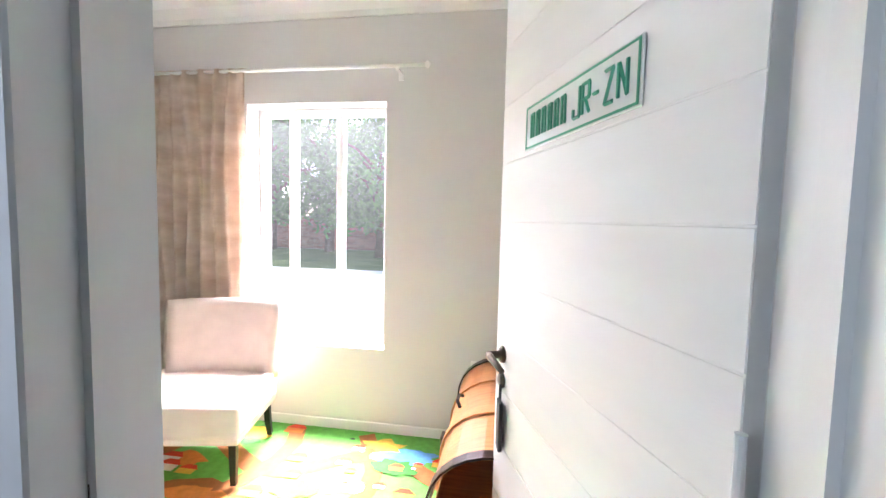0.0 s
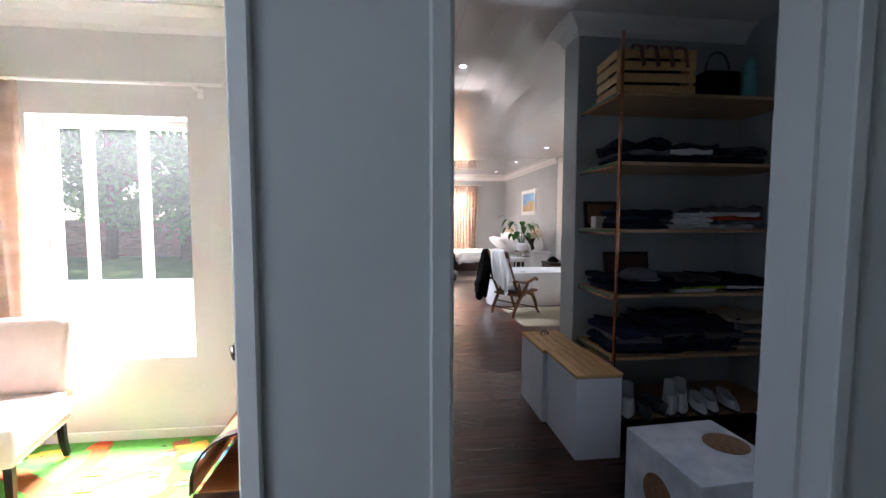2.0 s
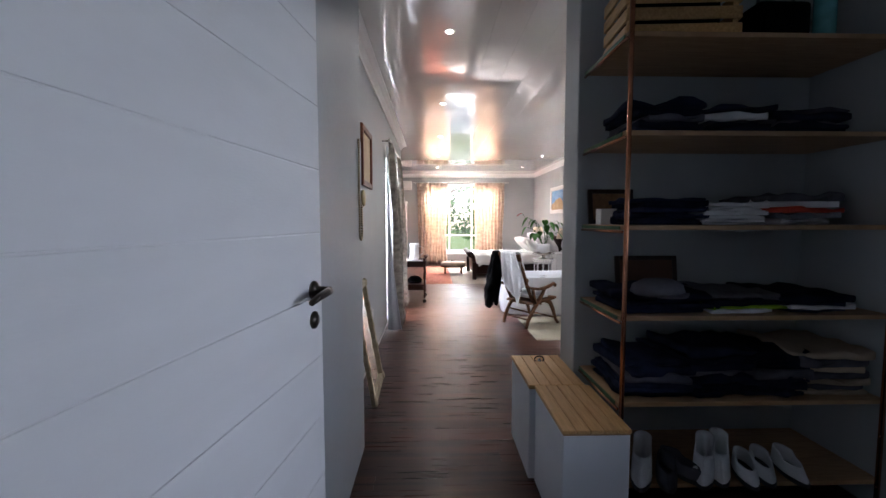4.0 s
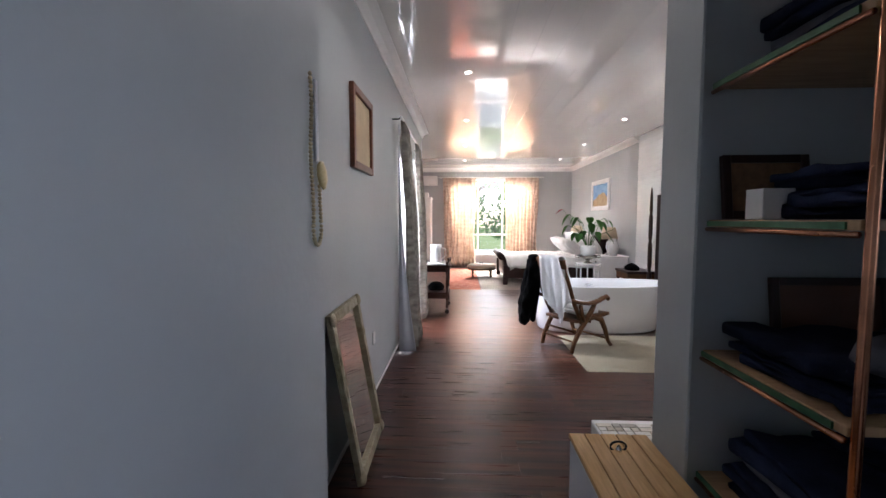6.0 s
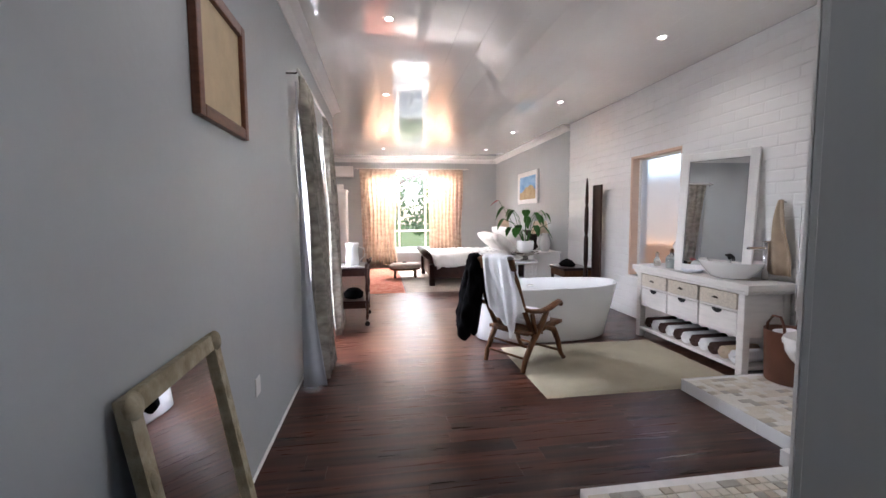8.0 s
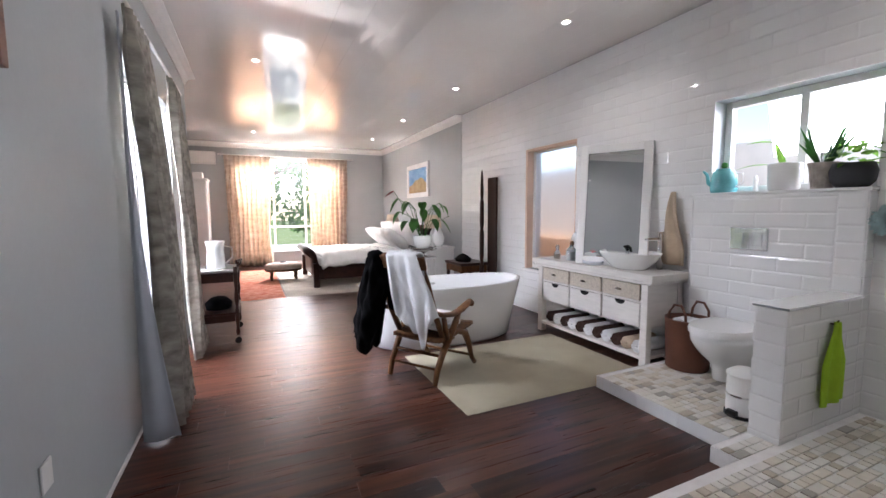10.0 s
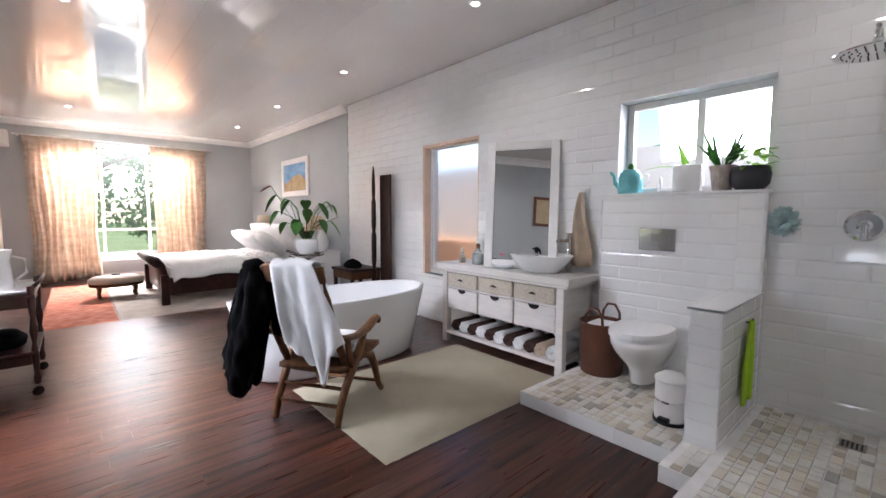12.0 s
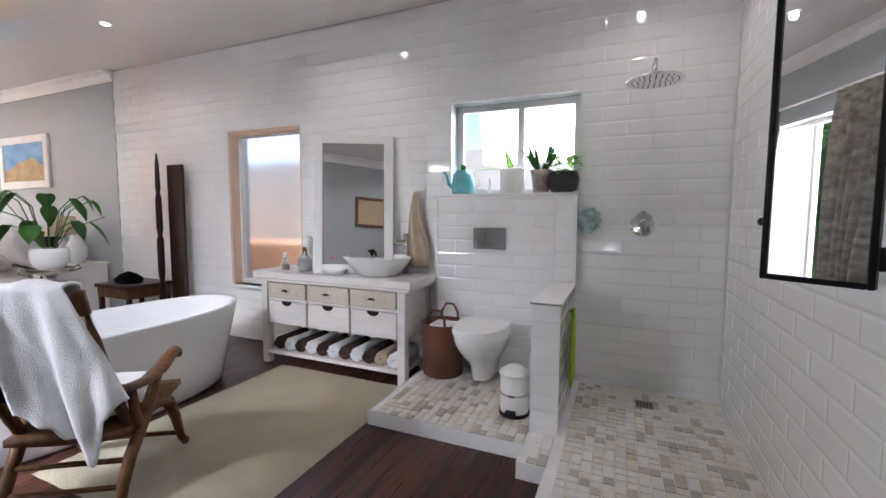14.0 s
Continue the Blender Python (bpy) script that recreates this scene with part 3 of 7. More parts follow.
setting("platform", boxes((PX + 0.01, PY0, 0, XR + 0.01, PY1 - 0.01, PZ - 0.008)), "grout", "raised tiled platform", "platform")
setting("shower_floor", boxes((2.06, 2.97, -0.01, XR + 0.01, 3.885, SZF), (3.28, 3.885, -0.01, 3.60, 4.028, SZF)), "grout", "mosaic tiled shower floor", "floor")

# ---- outside ----
setting("ground", boxes((-60, -40, -0.5, 60, 90, -0.3)), "grass", "sunlit green lawn", "lawn")
setting("paving", boxes((-10.5, 2.66, -0.29, 0.25, 11.5, -0.12), bev=0.02), "ext", "pale paving outside the window", "paving")
setting("terrace", boxes((0.26, 14.03, -0.29, 7.0, 22.0, -0.08), bev=0.02), "ext", "pale terrace outside the bedroom window", "paving")
# unseen, added so the lawn throws no green onto the bathroom windows
setting("added_side_paving", boxes((4.72, -2, -0.295, 5.75, 14.0, -0.05)), "ext", "unseen pale ground slab added outside the bathroom", "paving")
# made-up slab, a bright backdrop for the bathroom windows; kept low to let sky in
setting("backdrop", boxes((5.75, 1.5, -0.3, 5.95, 13.0, 2.0)), "ext", "pale backdrop slab added outside the bathroom windows", "wall")
setting("planter_wall", boxes((5.15, 5.2, -0.29, 5.35, 9.2, 0.95), bev=0.02), "terracotta", "low peach plastered wall outside the frosted window", "wall")
gw = thing("garden_wall", "low weathered brick garden wall", "wall", kind="structure")
part("core", boxes((-30, 21.05, -0.3, -0.9, 21.2, 1.45)), "mortar", gw)
bm = bmesh.new()
vs, fs = [], []
for r in range(20):
    for c in range(80):
        x = -22 + c * 0.26 + (0.13 if r % 2 else 0)
        z = -0.28 + r * 0.086
        i = len(vs)
        vs += [(x, 21.03, z), (x + 0.245, 21.03, z), (x + 0.245, 21.03, z + 0.074), (x, 21.03, z + 0.074), (x, 21.06, z), (x + 0.245, 21.06, z), (x + 0.245, 21.06, z + 0.074), (x, 21.06, z + 0.074)]
        fs += [(i, i + 1, i + 2, i + 3), (i + 3, i + 2, i + 6, i + 7), (i, i + 4, i + 5, i + 1), (i, i + 3, i + 7, i + 4), (i + 1, i + 5, i + 6, i + 2)]
me = bpy.data.meshes.new("brick_courses")
me.from_pydata(vs, [], fs)
me.materials.append(M["brick"])
bc = new("brick_courses", me)
bc.parent = gw
tagged(bc, kind="stuff")


def tree(x, y, h, r, seed, low=0.3):
    rnd = random.Random(seed)
    t = thing("tree", "broad green garden tree with dense foliage", "tree", pose(x, y, -0.3))
    bm = tube([(0, 0, 0), (0.1, 0, h * 0.25), (-0.05, 0.1, h * 0.5), (0, 0, h * 0.8)], [0.24, 0.18, 0.12, 0.04], 10)
    for k in range(9):
        a, z = rnd.random() * math.tau, h * rnd.uniform(0.25, 0.6)
        tube([(0, 0, z), (math.cos(a) * r * 0.4, math.sin(a) * r * 0.4, z + h * 0.12), (math.cos(a) * r * 0.8, math.sin(a) * r * 0.8, z + h * 0.18)], [0.09, 0.05, 0.02], 6, bm)
    part("trunk", bm, "bark", t, smooth=True)
    vs, fs = [], []
    clumps = []
    for k in range(46):
        a, q = rnd.random() * math.tau, math.sqrt(rnd.random())
        zz = h * rnd.uniform(low, 1.0)
        w = r * (1.0 - 0.55 * abs(zz / h - 0.6))
        clumps.append((math.cos(a) * q * w, math.sin(a) * q * w, zz, rnd.uniform(0.5, 1.0)))
    for cx, cy, cz, cr in clumps:
        for k in range(130):
            d = Vector((rnd.gauss(0, 1), rnd.gauss(0, 1), rnd.gauss(0, 0.8))).normalized() * cr * rnd.uniform(0.5, 1.1)
            p = Vector((cx, cy, cz)) + d
            u = Vector((rnd.gauss(0, 1), rnd.gauss(0, 1), rnd.gauss(0, 1))).normalized() * rnd.uniform(0.09, 0.19)
            v = u.orthogonal().normalized() * u.length * 0.5
            i = len(vs)
            vs += [p - u, p + v, p + u, p - v]
            fs.append((i, i + 1, i + 2, i + 3))
    me = bpy.data.meshes.new("crown")
    me.from_pydata(vs, [], fs)
    me.materials.append(M["tleaf"])
    c = new("crown", me)
    c.parent = t
    return t


tree(-5.5, 17.5, 7.0, 3.0, 1, 0.22)
tree(-9.5, 25, 9.0, 4.0, 2, 0.1)
tree(-8.8, 19.6, 8.0, 3.0, 7, 0.2)
tree(-12.0, 19.8, 8.5, 3.2, 8, 0.2)
tree(-14.5, 24, 9.0, 4.0, 3, 0.1)
tree(-3.5, 26, 9.0, 4.0, 4, 0.1)
tree(1.0, 23.5, 8.0, 3.6, 5, 0.05)
tree(6.5, 27, 9.0, 4.0, 6, 0.1)

# ---- kids' room ----


def fold_curtain(name, label, f, n, h0, h1, material, amp, parent_m=None, gather=0.0, lean=0.0):
    """A hanging curtain along x with folds; f: (x0, x1) at the top, narrowing by gather lower down."""
    x0, x1 = f
    rnd = random.Random(name + label)
    ph = [rnd.uniform(-0.6, 0.6) for _ in range(8)]

    def at(u, v):
        z = h1 + (h0 - h1) * v
        w = 1 - gather * math.sin(v * 2.6) ** 2
        x = x0 + (x1 - x0) * (0.5 + (u - 0.5) * w)
        y = amp * (0.55 + 0.45 * v) * math.sin(u * n * math.tau + ph[int(u * 7)] * 0.3 + 0.5 * math.sin(3 * v + u * 5)) + 0.012 * math.sin(u * 40 + v * 9)
        if v < 0.05:
            y *= 0.5
        return (x + 0.01 * math.sin(9 * v + u * 11), y + lean * v, z)

    c = thing(name, label, "curtain", parent_m, group="curtains")
    part("drape", sheet(at, n * 12, 22), material, c, smooth=True, solid=0.004)
    return c


kc = fold_curtain("curtain", "beige patterned curtain gathered beside the kids' window", (-2.35, -1.60), 8, 0.05, 2.30, "curtain", 0.035, pose(0, 2.33, 0))
rod = thing("curtain_rod", "thin white curtain rod on brackets", "curtain rod")
part("rod", tube([(-2.4, 2.33, 2.285), (-0.46, 2.33, 2.285)], 0.011), "white", rod, smooth=True)
part("bracket", boxes((-0.64, 2.33, 2.262, -0.62, 2.43, 2.275), (-0.645, 2.418, 2.23, -0.615, 2.43, 2.29)), "white", rod)
part("finial", lathe([(0.006, -0.02), (0.018, 0), (0.006, 0.02)], (-0.45, 2.33, 2.285), 12), "white", rod, smooth=True)

# play rug with a printed farm map
rug = thing("play_rug", "colourful play rug printed with a farm map", "rug", pose(-1.05, 1.52, 0.0))
part("rug_surface", boxes((-1.25, -0.98, 0.0, 1.20, 0.90, 0.008), bev=0.003), "r_green", rug)
rnd = random.Random(5)


def blob(cx, cy, rx, ry, z, seed):
    r = random.Random(seed)
    ks = [r.uniform(0.65, 1.25) for _ in range(18)]
    bm = bmesh.new()
    ring = [bm.verts.new((cx + rx * ks[i] * math.cos(i * math.tau / 18), cy + ry * ks[i] * math.sin(i * math.tau / 18), z)) for i in range(18)]
    bm.faces.new(ring)
    return bm


def ribbon(pts, w, z):
    bm = bmesh.new()
    pv = None
    P = [Vector((x, y, z)) for x, y in pts]
    for i, p in enumerate(P):
        d = (P[min(i + 1, len(P) - 1)] - P[max(i - 1, 0)]).normalized()
        s = Vector((-d.y, d.x, 0)) * w
        v = (bm.verts.new(p + s), bm.verts.new(p - s))
        if pv:
            bm.faces.new((pv[0], v[0], v[1], pv[1]))
        pv = v
    return bm


for k in range(4):
    y = -0.75 + k * 0.42
    part("printed_road", ribbon([(-1.2 + i * 0.16, y + 0.13 * math.sin(i * 0.9 + k * 1.7)) for i in range(15)], 0.055, 0.0105), "r_brown", rug)
for k in range(4):
    x = -0.85 + k * 0.58
    part("printed_road", ribbon([(x + 0.12 * math.sin(i * 0.8 + k), -0.95 + i * 0.18) for i in range(11)], 0.05, 0.0110), "r_brown", rug)
part("printed_river", ribbon([(-0.9 + i * 0.15, -0.42 + 0.10 * math.sin(i * 0.7)) for i in range(14)], 0.06, 0.0118), "r_blue", rug)
for k in range(9):
    part("printed_pond", blob(rnd.uniform(-1.0, 1.0), rnd.uniform(-0.8, 0.75), 0.14, 0.08, 0.0120 + k * 0.0001, k), "r_blue", rug)
for k in range(28):
    part("printed_field", blob(rnd.uniform(-1.1, 1.05), rnd.uniform(-0.85, 0.8), 0.13, 0.07, 0.0130 + k * 0.00004, 30 + k), ("r_dark", "r_yellow", "r_orange")[k % 3], rug)
for k in range(44):
    x, y, w = rnd.uniform(-1.1, 1.05), rnd.uniform(-0.88, 0.8), rnd.uniform(0.03, 0.08)
    h = part("printed_house", boxes((x, y, 0.0142, x + w * 1.6, y + w * 0.7, 0.0147)), ("r_yellow", "r_white", "r_orange")[k % 3], rug)
    bm = bmesh.new()
    bm.faces.new([bm.verts.new(q) for q in ((x - 0.01, y + w * 0.7, 0.0149), (x + w * 1.6 + 0.01, y + w * 0.7, 0.0149), (x + w * 1.2, y + w * 1.3, 0.0149), (x + w * 0.4, y + w * 1.3, 0.0149))])
    part("printed_roof", bm, "r_red", rug)
for k in range(40):
    x, y = rnd.uniform(-1.1, 1.1), rnd.uniform(-0.9, 0.85)
    part("printed_sheep", blob(x, y, 0.016, 0.010, 0.0153, 80 + k), "r_white" if k % 3 else "black", rug)

# slipper chair: facing the doorway side
sc = thing("slipper_chair", "cream upholstered slipper chair with black legs", "chair", pose(-1.60, 1.96, 0.016, 0, 0, 12))
part("seat", boxes((-0.36, -0.34, 0.27, 0.31, 0.22, 0.44), bev=0.03, seg=3), "upholst", sc, smooth=True)
part("seat_base", boxes((-0.35, -0.33, 0.24, 0.30, 0.22, 0.30), bev=0.012, seg=2), "upholst", sc)


def backrest(u, v):
    a = (u - 0.5) * 2
    return (a * (0.31 + 0.025 * v), 0.20 + 0.03 * v - 0.05 * a * a + 0.06 * v, 0.40 + 0.46 * v - 0.035 * v * a * a * 0.3)


part("backrest", sheet(backrest, 14, 8), "upholst", sc, smooth=True, solid=0.085)
for x, y, dy in ((-0.31, -0.28, 0), (0.26, -0.28, 0), (-0.31, 0.18, 0.05), (0.26, 0.18, 0.05)):
    part("leg", tube([(x, y, 0.25), (x, y + dy * 0.3, 0.12), (x, y + dy, 0.012)], [0.026, 0.023, 0.019], 4), "black", sc, "black tapered leg")

# domed wooden chest against the side wall
ch = thing("wooden_chest", "orange pine chest with a domed lid and dark edge", "chest", pose(0.03, 1.72, 0.016))
part("body", boxes((-0.22, -0.50, 0.0, 0.24, 0.50, 0.36), bev=0.006), "chest", ch)
bm = bmesh.new()
n = 14
prev = None
for i in range(n + 1):
    a = math.pi * i / n
    row = [bm.verts.new((0.01 - 0.24 * math.cos(a), y, 0.36 + 0.24 * math.sin(a) ** 0.8)) for y in (-0.505, 0.505)]
    if prev:
        bm.faces.new((prev[0], row[0], row[1], prev[1]))
    prev = row
bmesh.ops.contextual_create(bm, geom=[e for e in bm.edges if e.is_boundary])
lid = part("lid", bm, "chest", ch)
for y in (-0.50, -0.17, 0.17, 0.47):
    bm = bmesh.new()
    prev = None
    for i in range(n + 1):
        a = math.pi * i / n
        row = [bm.verts.new((0.01 - 0.248 * math.cos(a), y + d, 0.36 + 0.248 * max(0, math.sin(a)) ** 0.8)) for d in (-0.012, 0.035)]
        if prev:
            bm.faces.new((prev[0], row[0], row[1], prev[1]))
        prev = row
    part("lid_slat", bm, "chest" if abs(y) < 0.3 else "darkwood", lid, solid=0.008)
part("corner_iron", boxes((-0.228, -0.508, 0.0, -0.17, -0.50, 0.36), (0.19, -0.508, 0.0, 0.248, -0.50, 0.36), (-0.228, -0.509, 0.30, 0.248, -0.50, 0.36)), "darkwood", ch)
part("end_panel", boxes((-0.17, -0.507, 0.03, 0.19, -0.501, 0.30)), "darkwood", ch)
part("latch", boxes((-0.26, -0.03, 0.30, -0.242, 0.03, 0.40), bev=0.004), "bronze", ch)
part("lid_handle", tube([(-0.17, -0.06, 0.56), (-0.185, -0.03, 0.575), (-0.185, 0.03, 0.575), (-0.17, 0.06, 0.56)], 0.008), "black", ch)
sb = thing("wall_speaker", "small dark box fixed to the wall", "wall box")
part("body", boxes((0.255, 1.95, 1.40, 0.345, 2.13, 1.72), bev=0.01), "charcoal", sb)
so = thing("wall_socket", "white double wall socket", "socket")
part("plate", boxes((-0.16, 2.421, 0.42, 0.0, 2.43, 0.52), bev=0.003), "white", so)
part("rocker", boxes((-0.13, 2.418, 0.45, -0.11, 2.422, 0.48), (-0.06, 2.418, 0.45, -0.04, 2.422, 0.48)), "white", so)

# ---- wardrobe corner ----
SX, SY, SY2 = 1.995, 2.055, 2.569
su = thing("open_shelving", "open plywood shelves on copper pipe uprights, full of clothes", "shelving")
SZ = (0.16, 0.562, 0.975, 1.40, 1.83, 2.265)
for z in SZ:
    s = part("shelf", boxes((SX, SY, z - 0.022, 3.3, SY2, z), bev=0.002), "ply", su)
    part("shelf_edge", boxes((SX - 0.006, SY + 0.03, z - 0.02, SX - 0.0005, SY2, z - 0.004)), "green_edge", s, "green painted edge")
    part("edge_pipe", tube([(SX - 0.004, SY, z - 0.03), (SX - 0.004, SY2, z - 0.03)], 0.007), "copper", s, "copper edge pipe", True)
for x in (SX + 0.01, 3.27):
    part("upright", tube([(x, SY - 0.012, 0.0), (x, SY - 0.012, 2.62)], 0.011), "copper", su, "copper pipe upright", True)


def cloth_pile(x, y, z, w, d, n, material, seed, label, th=0.026):
    """A pile of folded clothes."""
    r = random.Random(seed)
    p = thing("folded_clothes", label, "clothes", pose(x, y, z), group="clothes on the shelves")
    zz = 0.0
    for k in range(n):
        t = th * r.uniform(0.7, 1.3)
        ww, dd, a = w * r.uniform(0.9, 1.2), d * r.uniform(1.1, 1.35), r.uniform(-8, 8)

        bm = bmesh.new()
        box(bm, -ww / 2, -dd / 2, 0, ww / 2, dd / 2, t, bev=t * 0.42, seg=2)
        bmesh.ops.subdivide_edges(bm, edges=[e for e in bm.edges if e.calc_length() > 0.08], cuts=5, use_grid_fill=True)
        for v in bm.verts:
            v.co.z += 0.95 * t * noise.noise(Vector((v.co.x * 9 + seed, v.co.y * 9, k))) * (1.0 if v.co.z > t * 0.5 else 0.1)
            v.co.x += 0.03 * noise.noise(Vector((v.co.y * 14, seed, k + 3.0)))
            v.co.y += 0.035 * noise.noise(Vector((v.co.x * 12, seed + 2, k + 7.0)))
            v.co.z = max(v.co.z, 0.0005)
        mm = material[k % len(material)] if isinstance(material, (list, tuple)) else material
        part("garment", bm, mm, p, smooth=True, m=pose(r.uniform(-0.015, 0.015), r.uniform(-0.01, 0.01), zz, 0, 0, a))
        zz += t * 0.92
    return p


DK = ("denim", "denim", "greycloth")
ym = (SY + SY2) / 2 - 0.02
for i, (x, w, n) in enumerate(((2.24, 0.30, 5), (2.58, 0.26, 6), (2.92, 0.30, 6))):
    cloth_pile(x, ym, 1.831, w, 0.30, n, DK if i != 1 else ("denim", "denim", "greycloth", "whitecloth"), 10 + i, "pile of folded dark clothes on a shelf")
cloth_pile(2.26, ym, 1.401, 0.32, 0.30, 5, "denim", 20, "pile of folded black clothes on a shelf")
cloth_pile(2.57, ym, 1.401, 0.27, 0.30, 7, "whitecloth", 21, "pile of folded white shirts on a shelf", 0.016)
cloth_pile(2.90, ym, 1.401, 0.30, 0.30, 5, ("whitecloth", "greycloth", "r_red"), 22, "pile of folded grey and red clothes")
cloth_pile(2.25, ym, 0.976, 0.42, 0.32, 4, "denim", 30, "crumpled dark clothes on a shelf")
cloth_pile(2.62, ym, 0.976, 0.34, 0.32, 4, ("whitecloth", "lime", "denim", "greycloth"), 31, "folded mixed clothes on a shelf")
cloth_pile(2.98, ym, 0.976, 0.30, 0.32, 4, ("denim", "whitecloth", "denim"), 32, "folded blue clothes on a shelf")
for i, x in enumerate((2.22, 2.52, 2.80, 3.08)):
    cloth_pile(x, ym, 0.563, 0.34, 0.33, 6 + i % 2, ("denim", "denim", "denim", "greycloth") if i < 3 else ("beige_towel", "greycloth"), 40 + i, "thick pile of folded navy jeans", 0.034)
fc = thing("flat_cap", "grey woollen flat cap lying on clothes", "cap", pose(2.20, 2.12, 1.07, 0, 0, 20))
part("crown", lathe([(0.005, 0.075), (0.07, 0.07), (0.115, 0.045), (0.125, 0.015), (0.11, 0.0)], (0, 0, 0), 22, 1.1, 0.85), "greycloth", fc, smooth=True)
part("peak", sheet(lambda u, v: ((u - 0.5) * 0.2, -0.09 - 0.05 * v * math.sin(u * math.pi), 0.012 - 0.01 * v), 10, 4), "greycloth", fc, smooth=True, solid=0.006)


def frame_box(name, label, x, z, w, h, inner, lean=8):
    f = thing(name, label, "picture frame", pose(x, SY2 - 0.05, z, -lean, 0, 0))
    part("frame", boxes((-w / 2, -0.01, 0, -w / 2 + 0.025, 0.01, h), (w / 2 - 0.025, -0.01, 0, w / 2, 0.01, h), (-w / 2 + 0.025, -0.01, 0, w / 2 - 0.025, 0.01, 0.025), (-w / 2 + 0.025, -0.01, h - 0.025, w / 2 - 0.025, 0.01, h), bev=0.002), "darkwood", f)
    part("picture", boxes((-w / 2 + 0.025, -0.002, 0.025, w / 2 - 0.025, 0.006, h - 0.025)), inner, f)


frame_box("picture_frame", "dark wooden picture frame leaning on the shelf", 2.14, 1.402, 0.26, 0.20, "cork")
frame_box("box_lid", "flat dark red box leaning on the shelf", 2.36, 0.98, 0.36, 0.24, "leather")
wb_ = thing("small_box", "small white cardboard box on a shelf", "box")
part("body", boxes((2.015, 2.36, 1.401, 2.10, 2.43, 1.485), bev=0.002), "white", wb_)
# slatted crate on the top shelf
cr = thing("wooden_crate", "pale slatted pine crate on the top shelf", "crate", pose(2.29, 2.27, 2.266, 0, 0, -4))
for k in range(4):
    z = 0.005 + k * 0.075
    for y in (-0.16, 0.15):
        part("slat", boxes((-0.26, y, z, 0.26, y + 0.012, z + 0.055), bev=0.002), "pine", cr)
    for x in (-0.262, 0.25):
        part("slat", boxes((x, -0.147, z, x + 0.012, 0.149, z + 0.055), bev=0.002), "pine", cr)
for x in (-0.248, 0.223):
    for y in (-0.147, 0.125):
        part("post", boxes((x, y, 0, x + 0.025, y + 0.025, 0.285)), "pine", cr)
part("bottom", boxes((-0.248, -0.147, 0.0, 0.249, 0.149, 0.01)), "pine", cr)
bg = thing("belts", "dark leather straps piled in the crate", "belt")
for k in range(4):
    part("strap", tube([(2.10 + 0.10 * k, 2.20, 2.47), (2.12 + 0.1 * k, 2.12, 2.575), (2.16 + 0.1 * k, 2.102, 2.56), (2.18 + 0.1 * k, 2.098, 2.44)], 0.014, 6), "leather", bg, smooth=True)
part("leather_roll", boxes((2.08, 2.17, 2.28, 2.5, 2.38, 2.55), bev=0.05, seg=3), "jacket", bg, smooth=True)
hb = thing("handbag", "dark bag with looped handles on the top shelf", "bag")
part("body", boxes((2.66, 2.15, 2.266, 2.92, 2.33, 2.46), bev=0.04, seg=3), "jacket", hb, smooth=True)
part("handle", tube([(2.70, 2.22, 2.45)] + [(2.79 - 0.09 * math.cos(a), 2.22, 2.46 + 0.14 * math.sin(a)) for a in np.linspace(0.1, 3.04, 9)] + [(2.88, 2.22, 2.45)], 0.007, 6), "greycloth", hb, smooth=True)
fl = thing("flask", "blue metal flask on the top shelf", "flask")
part("body", lathe([(0.045, 0), (0.045, 0.24), (0.03, 0.28), (0.02, 0.31)], (3.02, 2.2, 2.266), 16), "enamel", fl, smooth=True)

# shoes on the bottom shelf


def shoe(m, material, boot):
    s = thing("ankle_boot" if boot else "shoe", "worn pale leather ankle boot" if boot else "pale low shoe beside the boots", "shoe", m, group="shoes")

    def up(u, v):
        a = u * math.tau
        L = 0.125 * (1 - 0.25 * v)
        w = 0.045 * (1 - 0.15 * v)
        sh = -0.045 * v if boot else -0.02 * v
        hgt = (0.02 + v * ((0.17 if math.cos(a) < 0.1 else 0.09) if boot else (0.075 if math.cos(a) < 0.0 else 0.05)))
        return (sh + L * math.cos(a) * (1.0 if not boot else (1 - 0.35 * v)), w * math.sin(a) * (1 - 0.25 * max(0, math.cos(a)) ** 2), hgt)
    part("upper", sheet(up, 20, 5), material, s, smooth=True, solid=0.006)
    part("sole", lathe([(0.128, 0.0), (0.13, 0.012), (0.125, 0.022)], (0, 0, 0), 20, 1, 0.36), "charcoal", s)
    if boot:
        part("heel", boxes((-0.125, -0.03, 0.0, -0.07, 0.03, 0.02)), "charcoal", s)


for i, (x, y, a, b) in enumerate(((2.14, 2.10, -120, 1), (2.26, 2.09, -115, 0), (2.36, 2.12, -60, 0), (2.45, 2.10, -125, 1), (2.54, 2.12, -118, 1), (2.66, 2.10, -110, 0), (2.76, 2.12, -112, 0), (2.9, 2.12, -100, 0))):
    shoe(pose(x, y, 0.162, 0, 0, a), "greycloth" if i in (1, 2) else "whitecloth", b)

